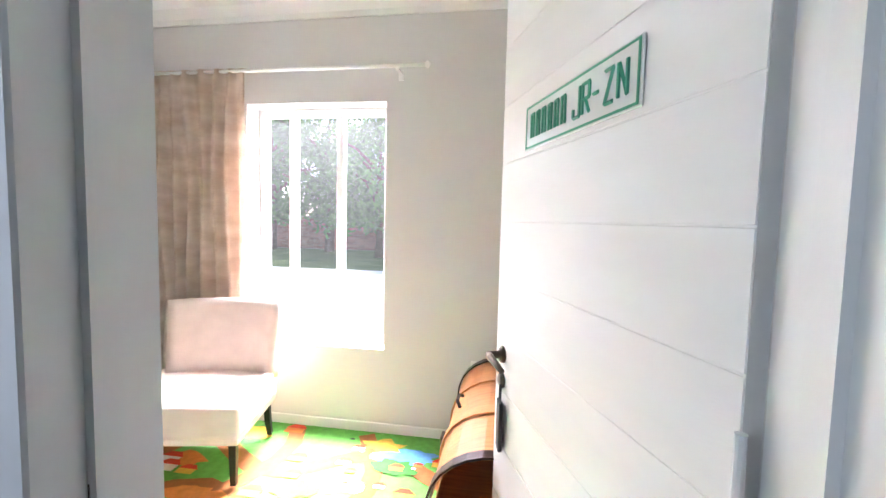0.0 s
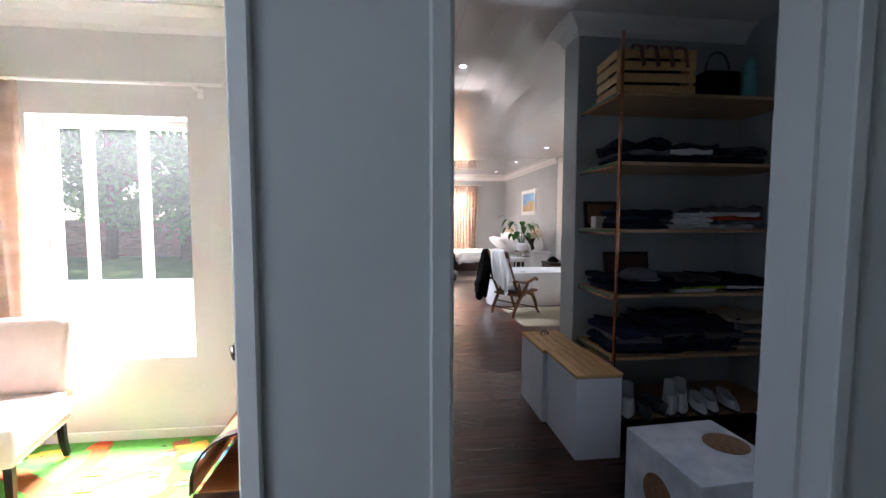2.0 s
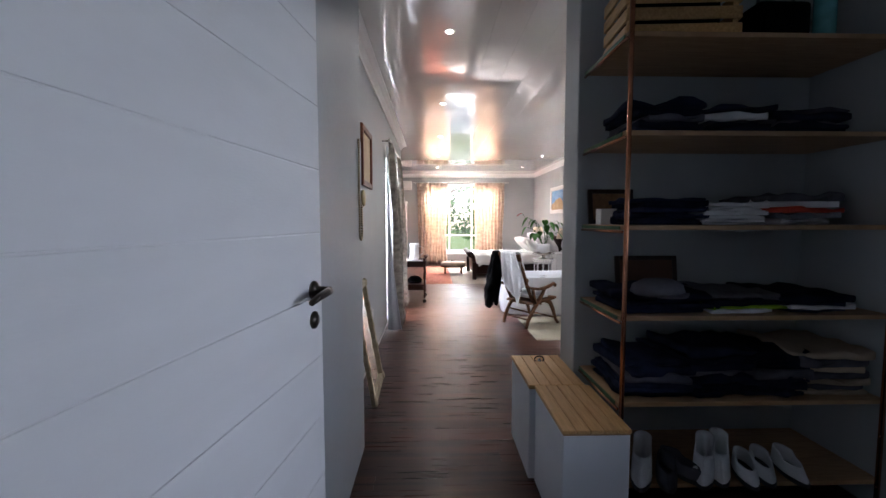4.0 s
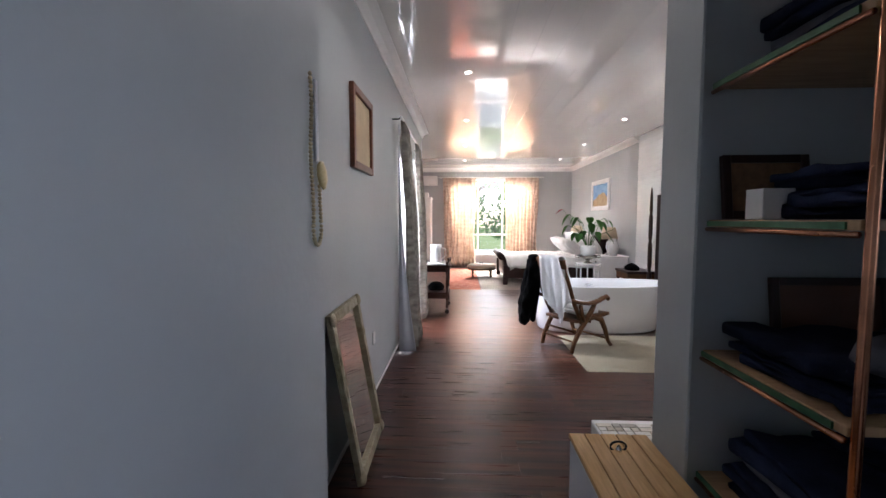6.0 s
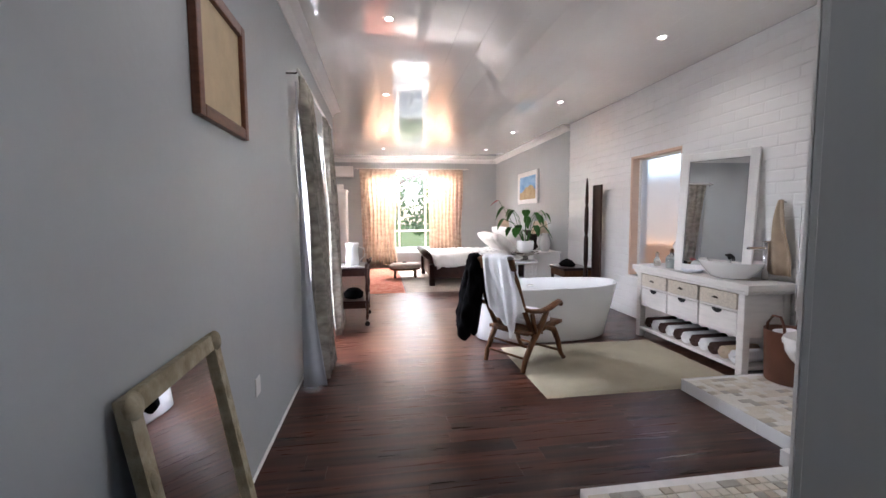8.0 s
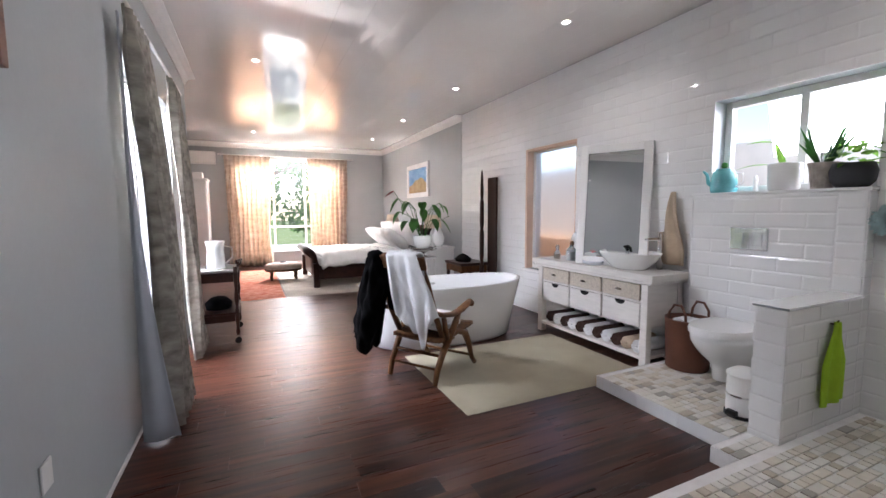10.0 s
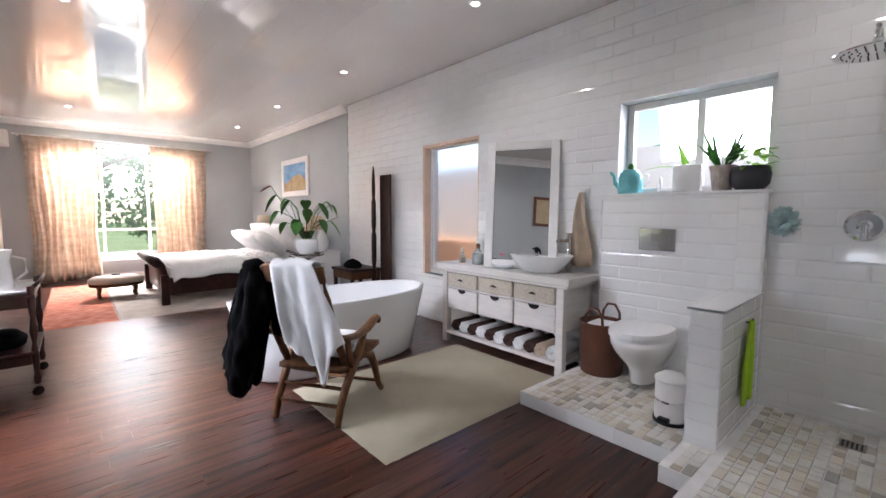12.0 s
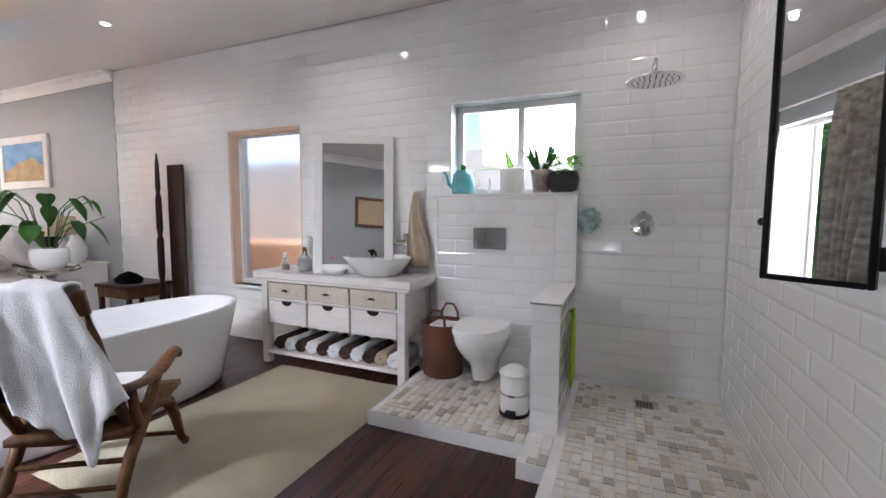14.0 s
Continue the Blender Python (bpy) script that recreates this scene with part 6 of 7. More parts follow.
part("cloth", sheet(ht, 20, 24), "beige_towel", hk, smooth=True, solid=0.012)
hkk = thing("towel_hook", "small chrome wall hook", "hook")
part("hook", tube([(XR - 0.001, 5.13, 1.45), (XR - 0.04, 5.13, 1.45), (XR - 0.05, 5.13, 1.475)], 0.006, 8), "chrome", hkk, smooth=True)

# ---- toilet corner ----
bk = thing("laundry_basket", "brown leather basket with looped handles", "basket", pose(4.19, 4.80, PZ + 0.001))
part("body", lathe([(0.145, 0), (0.15, 0.01), (0.165, 0.38), (0.168, 0.39), (0.158, 0.39), (0.145, 0.05), (0.02, 0.04)], (0, 0, 0), 32), "leather", bk, smooth=True)
for s in (-1, 1):
    part("handle", tube([(s * 0.13, -0.07, 0.34), (s * 0.135, -0.065, 0.44), (s * 0.13, -0.03, 0.50), (s * 0.13, 0.03, 0.50), (s * 0.135, 0.065, 0.44), (s * 0.13, 0.07, 0.34)], 0.010, 8), "leather", bk, smooth=True)
part("laundry", boxes((-0.09, -0.1, 0.30, 0.08, 0.08, 0.385), bev=0.03, seg=3), "whitecloth", bk, smooth=True)
to = thing("toilet", "white wall-hung toilet with closed lid", "toilet", pose(XCW, 4.47, PZ))
bm = bmesh.new()
rings = []
for sc_, fr, z in ((0.40, 0.60, 0.035), (0.44, 0.64, 0.045), (0.47, 0.66, 0.13), (0.58, 0.70, 0.17), (0.76, 0.82, 0.22), (0.90, 0.93, 0.28), (0.98, 0.99, 0.33), (1.0, 1.0, 0.385)):
    ring = []
    for k in range(32):
        a = k * math.tau / 32
        x = -0.26 * fr + 0.26 * fr * math.cos(a)
        if math.cos(a) > 0:
            x = -0.26 * fr + 0.26 * fr * min(1.0, abs(math.cos(a)) ** 0.4)
        ring.append(bm.verts.new((x, 0.18 * sc_ * math.copysign(abs(math.sin(a)) ** 0.8, math.sin(a)), z)))
    rings.append(ring)
for r0, r1 in zip(rings, rings[1:]):
    for k in range(32):
        bm.faces.new((r0[k], r0[(k + 1) % 32], r1[(k + 1) % 32], r1[k]))
bm.faces.new(rings[0])
bm.faces.new(rings[-1])
bmesh.ops.recalc_face_normals(bm, faces=bm.faces)
part("pan", bm, "ceramic", to, smooth=True)
for nm, z, t, g in (("seat", 0.388, 0.016, 1.02), ("lid", 0.407, 0.022, 1.03)):
    bm = bmesh.new()
    lo, hi = [], []
    for k in range(36):
        a = k * math.tau / 36
        x = -0.265 + 0.262 * g * (math.cos(a) if math.cos(a) < 0 else 0.80 * abs(math.cos(a)) ** 0.5)
        y = 0.185 * g * math.copysign(abs(math.sin(a)) ** 0.8, math.sin(a))
        lo.append(bm.verts.new((x, y, z)))
        hi.append(bm.verts.new((-0.265 + (x + 0.265) * 0.96, y * 0.96, z + t)))
    for k in range(36):
        bm.faces.new((lo[k], lo[(k + 1) % 36], hi[(k + 1) % 36], hi[k]))
    bm.faces.new(lo)
    bm.faces.new(hi)
    bmesh.ops.recalc_face_normals(bm, faces=bm.faces)
    part(nm, bm, "ceramic", to)
fp = thing("flush_plate", "chrome dual flush plate", "flush plate", pose(XCW - 0.001, 4.50, 1.11))
part("plate", boxes((-0.012, -0.125, -0.08, 0.0, 0.125, 0.08), bev=0.006, seg=2), "chrome", fp)
part("button", boxes((-0.017, -0.09, -0.045, -0.0125, 0.02, 0.045), bev=0.003), "chrome", fp)
part("button", boxes((-0.017, 0.03, -0.045, -0.0125, 0.09, 0.045), bev=0.003), "chrome", fp)
bi = thing("pedal_bin", "small white pedal bin with a black base", "bin", pose(3.76, 4.15, PZ + 0.001))
part("body", lathe([(0.085, 0.02), (0.085, 0.24)], (0, 0, 0), 28), "white", bi, smooth=False)
part("lid", lathe([(0.09, 0.242), (0.09, 0.256), (0.05, 0.285), (0.01, 0.29)], (0, 0, 0), 28), "white", bi, smooth=True)
part("band", lathe([(0.087, 0.125), (0.087, 0.137)], (0, 0, 0), 28), "chrome", bi)
part("base", lathe([(0.092, 0), (0.092, 0.019)], (0, 0, 0), 28), "black", bi)
part("pedal", boxes((-0.12, -0.03, 0.022, -0.086, 0.03, 0.05), bev=0.004), "black", bi)
lt = thing("lime_cloth", "lime green cloth hanging on the low wall", "cloth")
part("cloth", sheet(lambda u, v: (4.04 + (u - 0.5) * (0.05 + 0.20 * min(1, v * 2)), 3.85 - 0.01 * math.sin(u * 12), 0.70 - 0.46 * v), 16, 14), "lime", lt, smooth=True, solid=0.008)
lh = thing("hook", "small dark hook on the low wall", "hook")
part("hook", tube([(4.02, 3.873, 0.69), (4.02, 3.845, 0.69), (4.02, 3.84, 0.715)], 0.005, 8), "bronze", lh)
# things on the window ledge
ZL = 1.446
te = thing("teapot", "turquoise enamel teapot with a green knob", "teapot", pose(XR - 0.02, 4.74, ZL, 0, 0, 90) @ Matrix.Scale(1.2, 4))
part("body", lathe([(0.07, 0), (0.075, 0.02), (0.07, 0.10), (0.062, 0.13), (0.05, 0.135), (0.045, 0.15), (0.01, 0.152)], (0, 0, 0), 28), "enamel", te, smooth=True)
part("knob", lathe([(0.01, 0.15), (0.018, 0.165), (0.014, 0.185), (0.004, 0.19)], (0, 0, 0), 16), "r_dark", te, smooth=True)
part("spout", tube([(0.065, 0, 0.04), (0.10, 0, 0.07), (0.11, 0, 0.12), (0.135, 0, 0.145)], [0.016, 0.013, 0.010, 0.008], 10), "enamel", te, smooth=True)
part("handle", tube([(-0.065, 0, 0.12), (-0.11, 0, 0.115), (-0.115, 0, 0.06), (-0.065, 0, 0.03)], 0.005, 8), "ceramic", te, smooth=True)
pt = thing("orchid_plant", "white ribbed pot with two long bright leaves", "plant", pose(XR - 0.01, 4.35, ZL) @ Matrix.Scale(1.25, 4))
part("pot", lathe([(0.065, 0), (0.072, 0.01), (0.076, 0.14), (0.07, 0.145), (0.02, 0.13)], (0, 0, 0), 28), "ceramic", pt, smooth=True)
bm = bmesh.new()
leaf(bm, (0, 0, 0.13), (0.0, 0.35, 0.9), (-1, 0, 0), 0.16, 0.02, 0.0)
leaf(bm, (0, 0.05, 0.26), (0.0, 0.9, 0.25), (0, 0, 1), 0.15, 0.028, 0.03)
leaf(bm, (0, 0.03, 0.13), (0.0, 1.0, 0.35), (0, 0, 1), 0.22, 0.018, 0.08)
part("leaf", bm, "lleaf", pt, smooth=True)
fs_ = thing("figurine", "small white ornament on the ledge", "ornament", pose(XR + 0.02, 4.54, ZL))
part("body", lathe([(0.02, 0), (0.012, 0.05), (0.018, 0.08), (0.006, 0.12)], (0, 0, 0), 12), "ceramic", fs_, smooth=True)
p2 = thing("potted_plant", "spiky plant in a crinkled paper pot", "plant", pose(XR - 0.01, 4.14, ZL) @ Matrix.Scale(1.3, 4))
part("pot", lathe([(0.042, 0), (0.055, 0.10), (0.062, 0.125), (0.05, 0.12), (0.01, 0.11)], (0, 0, 0), 18), "wrap", p2)
bm = bmesh.new()
rnd = random.Random(4)
for k in range(34):
    a = rnd.random() * math.tau
    leaf(bm, (0.02 * math.cos(a), 0.02 * math.sin(a), 0.12), (math.cos(a) * 0.5, math.sin(a) * 0.5, rnd.uniform(0.6, 1.3)), (math.sin(a), -math.cos(a), 0.2), rnd.uniform(0.10, 0.24), 0.010, 0.02)
part("foliage", bm, "leaf", p2, smooth=True)
p3 = thing("potted_plant", "leafy plant in a charcoal bowl pot", "plant", pose(XR - 0.03, 3.985, ZL) @ Matrix.Scale(1.2, 4))
part("pot", lathe([(0.06, 0), (0.085, 0.03), (0.092, 0.08), (0.08, 0.12), (0.072, 0.12), (0.01, 0.10)], (0, 0, 0), 28), "charcoal", p3, smooth=True)
bm = bmesh.new()
for k in range(46):
    a, r = rnd.random() * math.tau, rnd.uniform(0.0, 0.11)
    leaf(bm, (r * math.cos(a), r * math.sin(a), 0.12 + rnd.uniform(0, 0.10)), (math.cos(a), math.sin(a), rnd.uniform(-0.4, 0.6)), (0, 0, 1), rnd.uniform(0.04, 0.07), 0.02, 0.012)
part("foliage", bm, "lleaf", p3, smooth=True)

# ---- shower ----
sh = thing("rain_shower", "round chrome rain shower head on a wall arm", "shower head", pose(4.03, 3.45, 2.035))
part("head", lathe([(0.15, 0.0), (0.152, 0.006), (0.14, 0.012), (0.04, 0.02), (0.02, 0.05), (0.016, 0.06)], (0, 0, 0), 40), "chrome", sh, smooth=False)
bm = bmesh.new()
for rr in (0.03, 0.06, 0.09, 0.12):
    for k in range(int(rr * 200)):
        a = k * math.tau / int(rr * 200)
        bmesh.ops.create_icosphere(bm, subdivisions=1, radius=0.004, matrix=Matrix.Translation((rr * math.cos(a), rr * math.sin(a), -0.001)))
tagged(part("nozzles", bm, "charcoal", sh), kind="stuff")
part("elbow", tube([(0, 0, 0.055), (0, 0, 0.10), (0.015, 0, 0.125), (0.04, 0, 0.13), (XR - 4.03, 0, 0.13)], 0.011, 12), "chrome", sh, smooth=True)
part("flange", tube([(XR - 4.03 - 0.012, 0, 0.13), (XR - 4.03, 0, 0.13)], 0.03, 20), "chrome", sh)
mx = thing("shower_mixer", "round chrome shower mixer on the tiles", "mixer", pose(XR, 3.46, 1.23))
part("plate", lathe([(0.085, 0), (0.085, 0.006), (0.07, 0.014), (0.035, 0.016), (0.032, 0.05), (0.02, 0.055)], (0, 0, 0), 32), "chrome", mx, smooth=False, m=pose(0, 0, 0, 0, -90, 0))
part("lever", boxes((-0.065, -0.012, -0.075, -0.05, 0.012, 0.01), bev=0.004), "chrome", mx)
lf = thing("loofah", "pale blue-green mesh loofah hanging on the tiles", "loofah", pose(XR - 0.07, 3.80, 1.25))
bm = bmesh.new()
rnd = random.Random(21)
for k in range(70):
    a, b = rnd.random() * math.tau, rnd.uniform(-1, 1)
    d = Vector((math.cos(a) * math.sqrt(1 - b * b) * 0.8, math.sin(a) * math.sqrt(1 - b * b), b * 1.2))
    leaf(bm, d * 0.03, d, d.orthogonal(), 0.06, 0.028, 0.02)
part("mesh", bm, mat("mint_mesh", (0.52, 0.66, 0.67), 0.8, vary=0.2, scale=20, through_light=0.3), lf, smooth=True)
dr = thing("shower_drain", "small square metal floor drain", "drain", pose(4.19, 3.42, SZF + 0.0085))
part("grate", boxes((-0.05, -0.05, 0, 0.05, 0.05, 0.004)), "silver", dr)
part("slot", boxes(*[(-0.04, -0.038 + k * 0.018, 0.0042, 0.04, -0.030 + k * 0.018, 0.0046) for k in range(5)]), "black", dr)
# pivoting mirror with a black frame
pm = thing("pivot_mirror", "black metal framed mirror on wall pivots", "mirror", pose(2.811, 3.103, 1.095, 0, 0, 53.5))
hw, hh, fw = 0.125, 1.05, 0.016
for a, b, c, d in ((-hw, 0, -hw + fw, hh), (hw - fw, 0, hw, hh), (-hw + fw, 0, hw - fw, fw), (-hw + fw, hh - fw, hw - fw, hh)):
    part("frame_rail", boxes((a, -0.014, b, c, 0.014, d), bev=0.003), "black", pm)
part("mirror_glass", boxes((-hw + fw, -0.004, fw, hw - fw, 0.004, hh - fw)), "mirror", pm)
for z in (0.08, 0.9):
    part("hinge", tube([(-hw - 0.012, 0, z - 0.03), (-hw - 0.012, 0, z + 0.03)], 0.012, 10), "black", pm)
part("knob", lathe([(0.010, -0.008), (0.013, 0), (0.010, 0.008)], (0, 0, 0), 16), "black", pm, m=pose(hw + 0.006, 0, 0.17, 0, 90, 0))

# ---- ceiling downlights ----
spots = [(3.68, 3.5), (3.68, 5.68), (3.68, 7.81), (3.68, 9.93), (3.68, 12.0), (1.26, 3.6), (1.26, 5.65), (1.26, 7.75), (1.26, 9.98), (1.26, 12.1)]
dl = None
for x, y in spots:
    if dl is None:
        dl = thing("downlight", "small round lit ceiling downlight", "downlight", pose(x, y, ZC), group="ceiling downlights")
        part("trim", lathe([(0.028, -0.002), (0.045, -0.006), (0.048, 0.0)], (0, 0, 0), 24), "white", dl, smooth=True)
        part("lens", lathe([(0.027, -0.0065), (0.027, -0.003)], (0, 0, 0), 20), "bulb", dl, "lit lamp lens")
    else:
        copy_thing(dl, pose(x, y, ZC))
    lamp("downlight_beam", "SPOT", 7.0, pose(x, y, ZC - 0.03), (1.0, 0.93, 0.84))

# ---- tiles, mosaic and planks ----


def bevel_tile(w, h, d=0.0085, b=0.012):
    """A bevelled tile in the y-z plane that faces -x; its back lies at x = 0."""
    me = bpy.data.meshes.new("tile")
    o = [(0, 0), (w, 0), (w, h), (0, h)]
    i_ = [(b, b), (w - b, b), (w - b, h - b), (b, h - b)]
    vs = [(0, *p) for p in o] + [(-d * 0.74, *p) for p in o] + [(-d, *p) for p in i_]
    fs = []
    for base in (0, 4):
        for k in range(4):
            fs.append((base + k, base + (k + 1) % 4, base + 4 + (k + 1) % 4, base + 4 + k))
    fs.append((8, 9, 10, 11))
    me.from_pydata(vs, [], fs)
    bm = bmesh.new()
    bm.from_mesh(me)
    bmesh.ops.recalc_face_normals(bm, faces=bm.faces)
    bm.normal_update()
    f = max(bm.faces, key=lambda q: -q.calc_center_median().x)
    if f.normal.x > 0:
        bmesh.ops.reverse_faces(bm, faces=bm.faces)
    bm.to_mesh(me)
    bm.free()
    me.materials.append(M["tile"])
    return me


TW, TH, G = 0.30, 0.10, 0.0008
FULL = bevel_tile(TW - G, TH - G)


def tile_field(parent, m, width, z0, z1, holes, near):
    """Half-bond tiles on a field of that width, in the plane of m; near: (from, to) whose whole tiles are single pieces."""
    V, Fc = [], []
    count = 0
    r = random.Random(width)
    row = 0
    z = z0
    while z < z1 - 0.01:
        x = -(TW / 2) * (row % 2)
        while x < width - 0.004:
            rects = [(max(x, 0), z, min(x + TW, width), min(z + TH, z1))]
            for a0, b0, a1, b1 in holes:
                out = []
                for q in rects:
                    if q[0] >= a1 or q[2] <= a0 or q[1] >= b1 or q[3] <= b0:
                        out.append(q)
                        continue
                    if q[0] < a0: out.append((q[0], q[1], a0, q[3]))
                    if q[2] > a1: out.append((a1, q[1], q[2], q[3]))
                    m0, m1 = max(q[0], a0), min(q[2], a1)
                    if q[1] < b0: out.append((m0, q[1], m1, b0))
                    if q[3] > b1: out.append((m0, b1, m1, q[3]))
                rects = out
            for q in rects:
                w, h = q[2] - q[0], q[3] - q[1]
                if w < 0.012 or h < 0.012:
                    continue
                jig = r.uniform(-0.0008, 0.0008)
                if w > TW - 0.001 and h > TH - 0.001 and near[0] <= q[0] <= near[1] and count < 300:
                    t = new("tile", FULL)
                    t.parent = parent
                    t.matrix_basis = m @ pose(jig, q[0], q[1], 0, r.uniform(-0.12, 0.12), r.uniform(-0.12, 0.12))
                    count += 1
                    continue
                b = min(0.012, w * 0.3, h * 0.3)
                i = len(V)
                o = [(q[0], q[1]), (q[0] + w - G, q[1]), (q[0] + w - G, q[1] + h - G), (q[0], q[1] + h - G)]
                n_ = [(o[0][0] + b, o[0][1] + b), (o[1][0] - b, o[1][1] + b), (o[2][0] - b, o[2][1] - b), (o[3][0] + b, o[3][1] - b)]
                tilt = r.uniform(-0.0006, 0.0006)
                for d, ps in ((0, o), (-0.0063, o), (-0.0085, n_)):
                    V.extend(m @ Vector((d + jig + (tilt if k in (0, 1) and d else 0), *p)) for k, p in enumerate(ps))
                for base in (0, 4):
                    for k in range(4):
                        Fc.append((i + base + k, i + base + 4 + k, i + base + 4 + (k + 1) % 4, i + base + (k + 1) % 4))
                Fc.append((i + 11, i + 10, i + 9, i + 8))
            x += TW
        z += TH
        row += 1
    me = bpy.data.meshes.new("joined_tiles")
    me.from_pydata(V, [], Fc)
    bm = bmesh.new()
    bm.from_mesh(me)
    bmesh.ops.recalc_face_normals(bm, faces=bm.faces)
    bm.to_mesh(me)
    bm.free()
    me.materials.append(M["tile"])
    ob = new("joined_tiles", me)
    ob.parent = parent
    tagged(ob, kind="stuff")


def tile_bed(name, rows, label):
    return tagged(part(name, boxes(*rows), "grout"), label, "tiled wall", kind="structure")


tb = tile_bed("tiled_wall", [(XR + 0.0085, 2.966, 0, XR + 0.0118, BW[0], 2.93), (XR + 0.0085, BW[0], 0, XR + 0.0118, BW[2], BW[1]), (XR + 0.0085, BW[0], BW[3], XR + 0.0118, BW[2], 2.93), (XR + 0.0085, BW[2], 0, XR + 0.0118, NW[0], 2.93), (XR + 0.0085, NW[0], 0, XR + 0.0118, NW[2], NW[1]), (XR + 0.0085, NW[0], NW[3], XR + 0.0118, NW[2], 2.93), (XR + 0.0085, NW[2], 0, XR + 0.0118, 9.139, 2.93)], "white bevelled brick tiles on the long wall")
off = 2.978
tile_field(tb, pose(XR + 0.0085, off, 0.0), 9.139 - off, 0.02, 2.93, [(BW[0] - off, BW[1], BW[2] - off, BW[3]), (NW[0] - off, NW[1], NW[2] - off, NW[3]), (3.886 - off, 0.0, 4.93 - off, 1.44)], (0.0, 3.4))
ts = tile_bed("tiled_shower_wall", [(2.113, 2.966, 0, XR + 0.008, 2.969, 2.93)], "white bevelled brick tiles on the shower wall")
tile_field(ts, pose(2.113, 2.969, 0.0, 0, 0, -90), 2.327, 0.02, 2.93, [], (0.2, 1.8))
tc_ = tile_bed("tiled_cistern", [(XCW + 0.009, 3.886, 0, XCW + 0.0118, 4.929, 1.424)], "white bevelled brick tiles on the cistern wall")
tile_field(tc_, pose(XCW + 0.009, 4.022, 0.0), 4.93 - 4.022, 0.095, 1.425, [], (0, 1))
tile_field(tc_, pose(XCW + 0.009, 3.886, 0.0), 0.136, 0.82, 1.425, [], (9, 9))
tile_field(tc_, pose(XR + 0.008, 3.8835, 0.0, 0, 0, 90), 0.095, 0.02, 1.425, [], (9, 9))
tile_field(tc_, pose(XCW + 0.003, 4.9315, 0.0, 0, 0, -90), 0.095, 0.0, 1.425, [], (9, 9))
tl_ = tile_bed("tiled_low_wall", [(3.602, 3.886, 0, 3.6095, 4.019, 0.799)], "white bevelled tiles on the low wall")
tile_field(tl_, pose(3.602, 3.875, 0.0), 0.155, 0.015, 0.80, [], (9, 9))
tile_field(tl_, pose(XCW + 0.01, 3.8845, 0.0, 0, 0, 90), XCW + 0.008 - 3.602, 0.015, 0.80, [], (0, 2))
tile_field(tl_, pose(3.602, 4.0205, 0.0, 0, 0, -90), XCW - 3.602, 0.10, 0.80, [], (0, 2))
tile_field(tl_, pose(PX + 0.009, PY0, 0.0), PY1 - PY0, 0.0, PZ - 0.004, [], (9, 9))
tile_field(tl_, pose(PX + 0.009, PY1 - 0.009, 0.0, 0, 0, -90), 0.98, 0.0, PZ - 0.004, [], (9, 9))
tile_field(tl_, pose(2.0595, 2.975, 0.0), 0.91, 0.0, SZF - 0.002, [], (9, 9))
tile_field(tl_, pose(2.06, 3.8855, 0.0, 0, 0, -90), 1.215, 0.0, SZF - 0.002, [], (9, 9))

MOS = {}
for k in ("mosaic", "mosaic_b", "mosaic_c", "mosaic_w"):
    for w, h in ((0.046, 0.046), (0.096, 0.046)):
        bm = bmesh.new()
        box(bm, 0, 0, 0, w, h, 0.007, bev=0.002)
        me = bpy.data.meshes.new("mosaic_tile")
        bm.to_mesh(me)
        bm.free()
        me.materials.append(M[k])
        MOS[k, w] = me


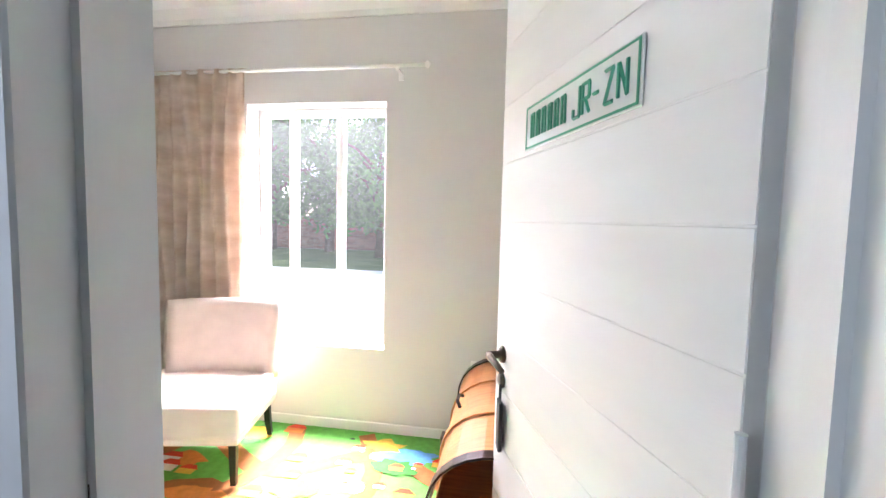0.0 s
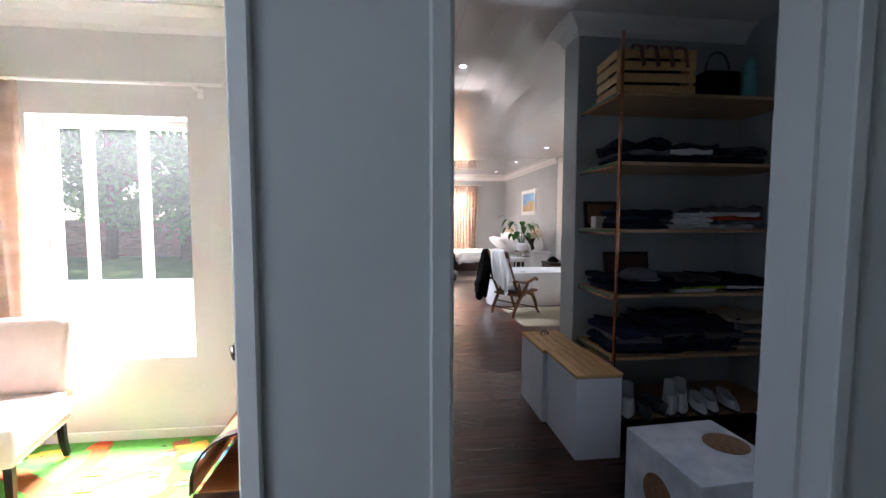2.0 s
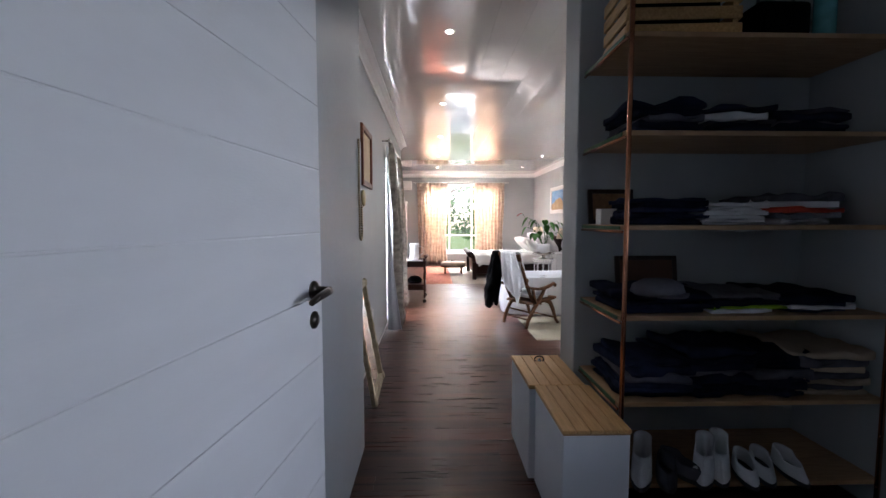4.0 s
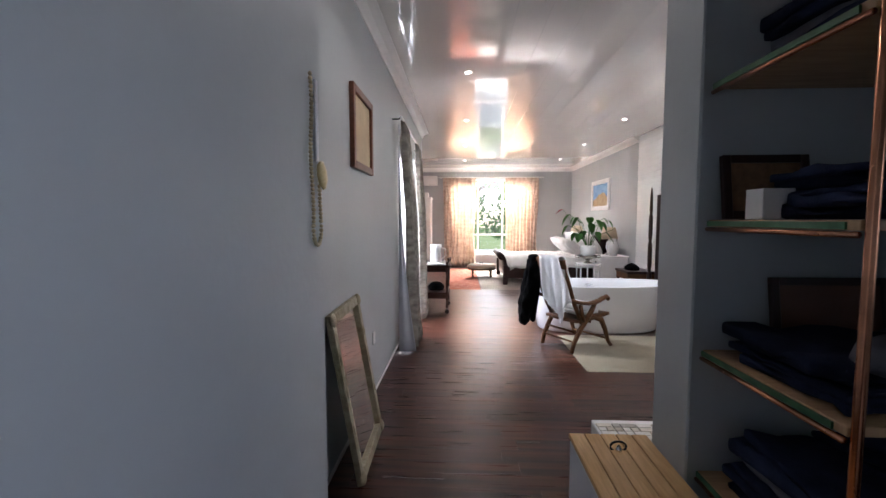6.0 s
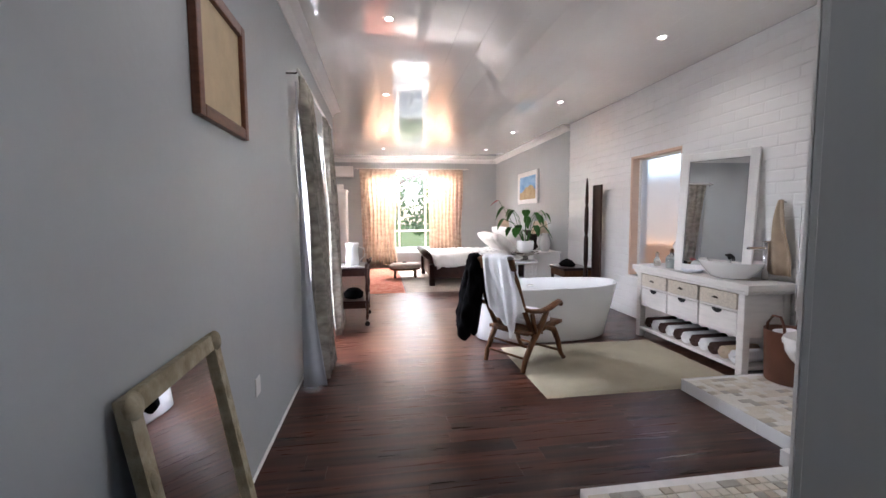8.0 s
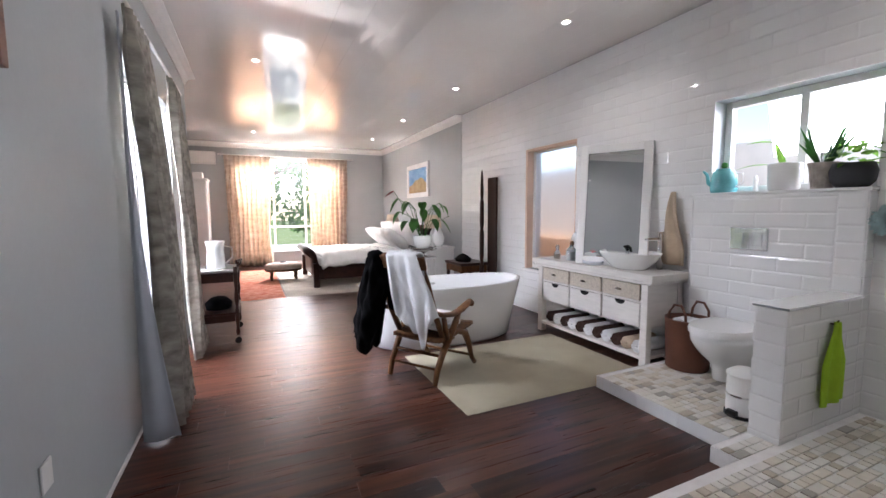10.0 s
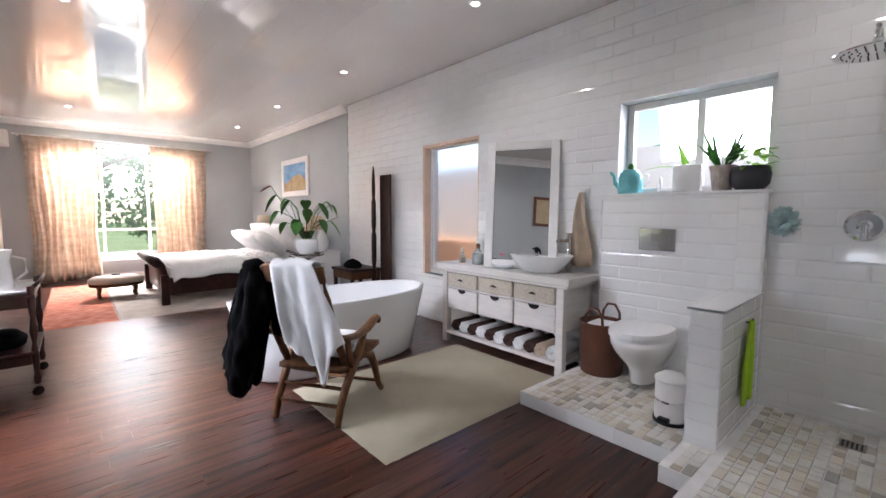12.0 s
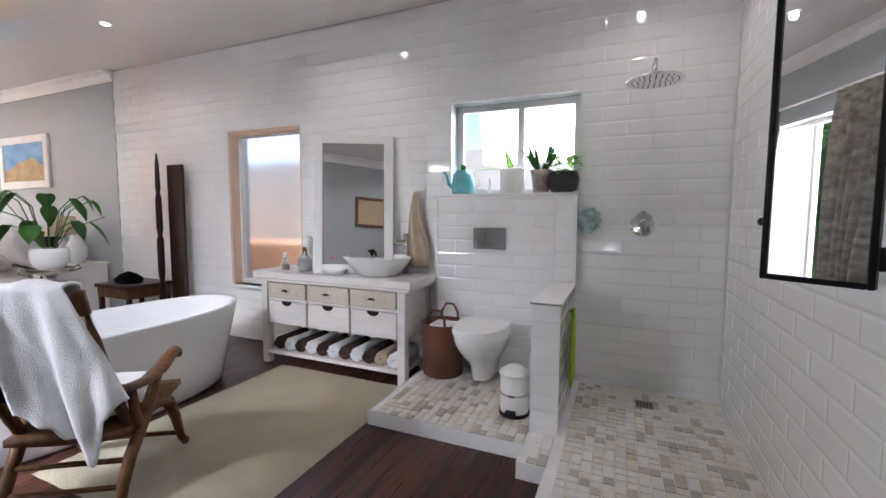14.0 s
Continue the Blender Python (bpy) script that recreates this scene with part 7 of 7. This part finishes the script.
def mosaic(parent, x0, y0, x1, y1, z, seed, skip=None):
    r = random.Random(seed)
    V = {k: ([], []) for k in ("mosaic", "mosaic_b", "mosaic_c", "mosaic_w")}
    count = 0
    ny, nx = int((y1 - y0) / 0.05), int((x1 - x0) / 0.05)
    taken = set()
    for j in range(ny):
        for i in range(nx):
            if (i, j) in taken:
                continue
            w = 0.096 if r.random() < 0.35 and i + 1 < nx else 0.046
            if w > 0.05:
                taken.add((i + 1, j))
            x, y = x0 + i * 0.05, y0 + j * 0.05
            k = r.choices(("mosaic", "mosaic_b", "mosaic_c", "mosaic_w"), (4, 1.9, 0.8, 5))[0]
            if skip and skip(x, y):
                continue
            if count < 290:
                t = new("mosaic_tile", MOS[k, w])
                t.parent = parent
                t.location = (x, y, z + r.uniform(-0.0006, 0.0006))
                count += 1
            else:
                vs, fs = V[k]
                n0 = len(vs)
                zz = z + 0.0068 + r.uniform(-0.0005, 0.0005)
                vs += [(x, y, z), (x + w, y, z), (x + w, y + 0.046, z), (x, y + 0.046, z), (x + 0.002, y + 0.002, zz), (x + w - 0.002, y + 0.002, zz), (x + w - 0.002, y + 0.044, zz), (x + 0.002, y + 0.044, zz)]
                fs += [(n0 + 4, n0 + 5, n0 + 6, n0 + 7)] + [(n0 + q, n0 + (q + 1) % 4, n0 + 4 + (q + 1) % 4, n0 + 4 + q) for q in range(4)]
    for k, (vs, fs) in V.items():
        if vs:
            me = bpy.data.meshes.new("joined_mosaic")
            me.from_pydata(vs, [], fs)
            me.materials.append(M[k])
            o = new("joined_mosaic", me)
            o.parent = parent
            tagged(o, kind="stuff")


mosaic(bpy.data.objects["platform"], PX + 0.002, PY0 + 0.002, XCW, PY1 - 0.012, PZ - 0.0075, 1, lambda x, y: False)
mosaic(bpy.data.objects["shower_floor"], 2.065, 2.985, XR - 0.01, 3.885, SZF + 0.0005, 2)
mosaic(bpy.data.objects["shower_floor"], 3.285, 3.886, 3.59, 4.03, SZF + 0.0005, 3)

# laminate planks run across the room
PW, PL = 0.125, 1.2
pk = boxes((0, 0.0002, -0.0118, PL - 0.0004, PW - 0.0002, 0.0), bev=0.0004)
PM = bpy.data.meshes.new("plank")
pk.to_mesh(PM)
pk.free()
PM.materials.append(M["plank"])
rest = bmesh.new()
rnd = random.Random(77)
count, y = 0, Y1
while y < YF:
    xa = XN if y > 2.7 - PW else XL
    if y > 8.6:
        xa = -0.9
    xb = XR if y > 2.96 else 3.3
    x = xa - rnd.uniform(0.05, 1.1)
    while x < xb:
        if x >= xa and x + PL <= xb and 2.4 < y < 9.4 and count < 300:
            p = new("plank", PM)
            p.parent = floor
            p.location = (x, y, rnd.uniform(-0.0001, 0.0001))
            count += 1
        else:
            a, b = max(x, xa), min(x + PL, xb) - 0.0004
            if b - a > 0.01:
                box(rest, a, y + 0.0002, -0.0118, b, min(y + PW, YF) - 0.0002, rnd.uniform(-0.0001, 0.0001))
        x += PL
    y += PW
pr = part("joined_planks", rest, "plank_joined", floor)
tagged(pr, kind="stuff")
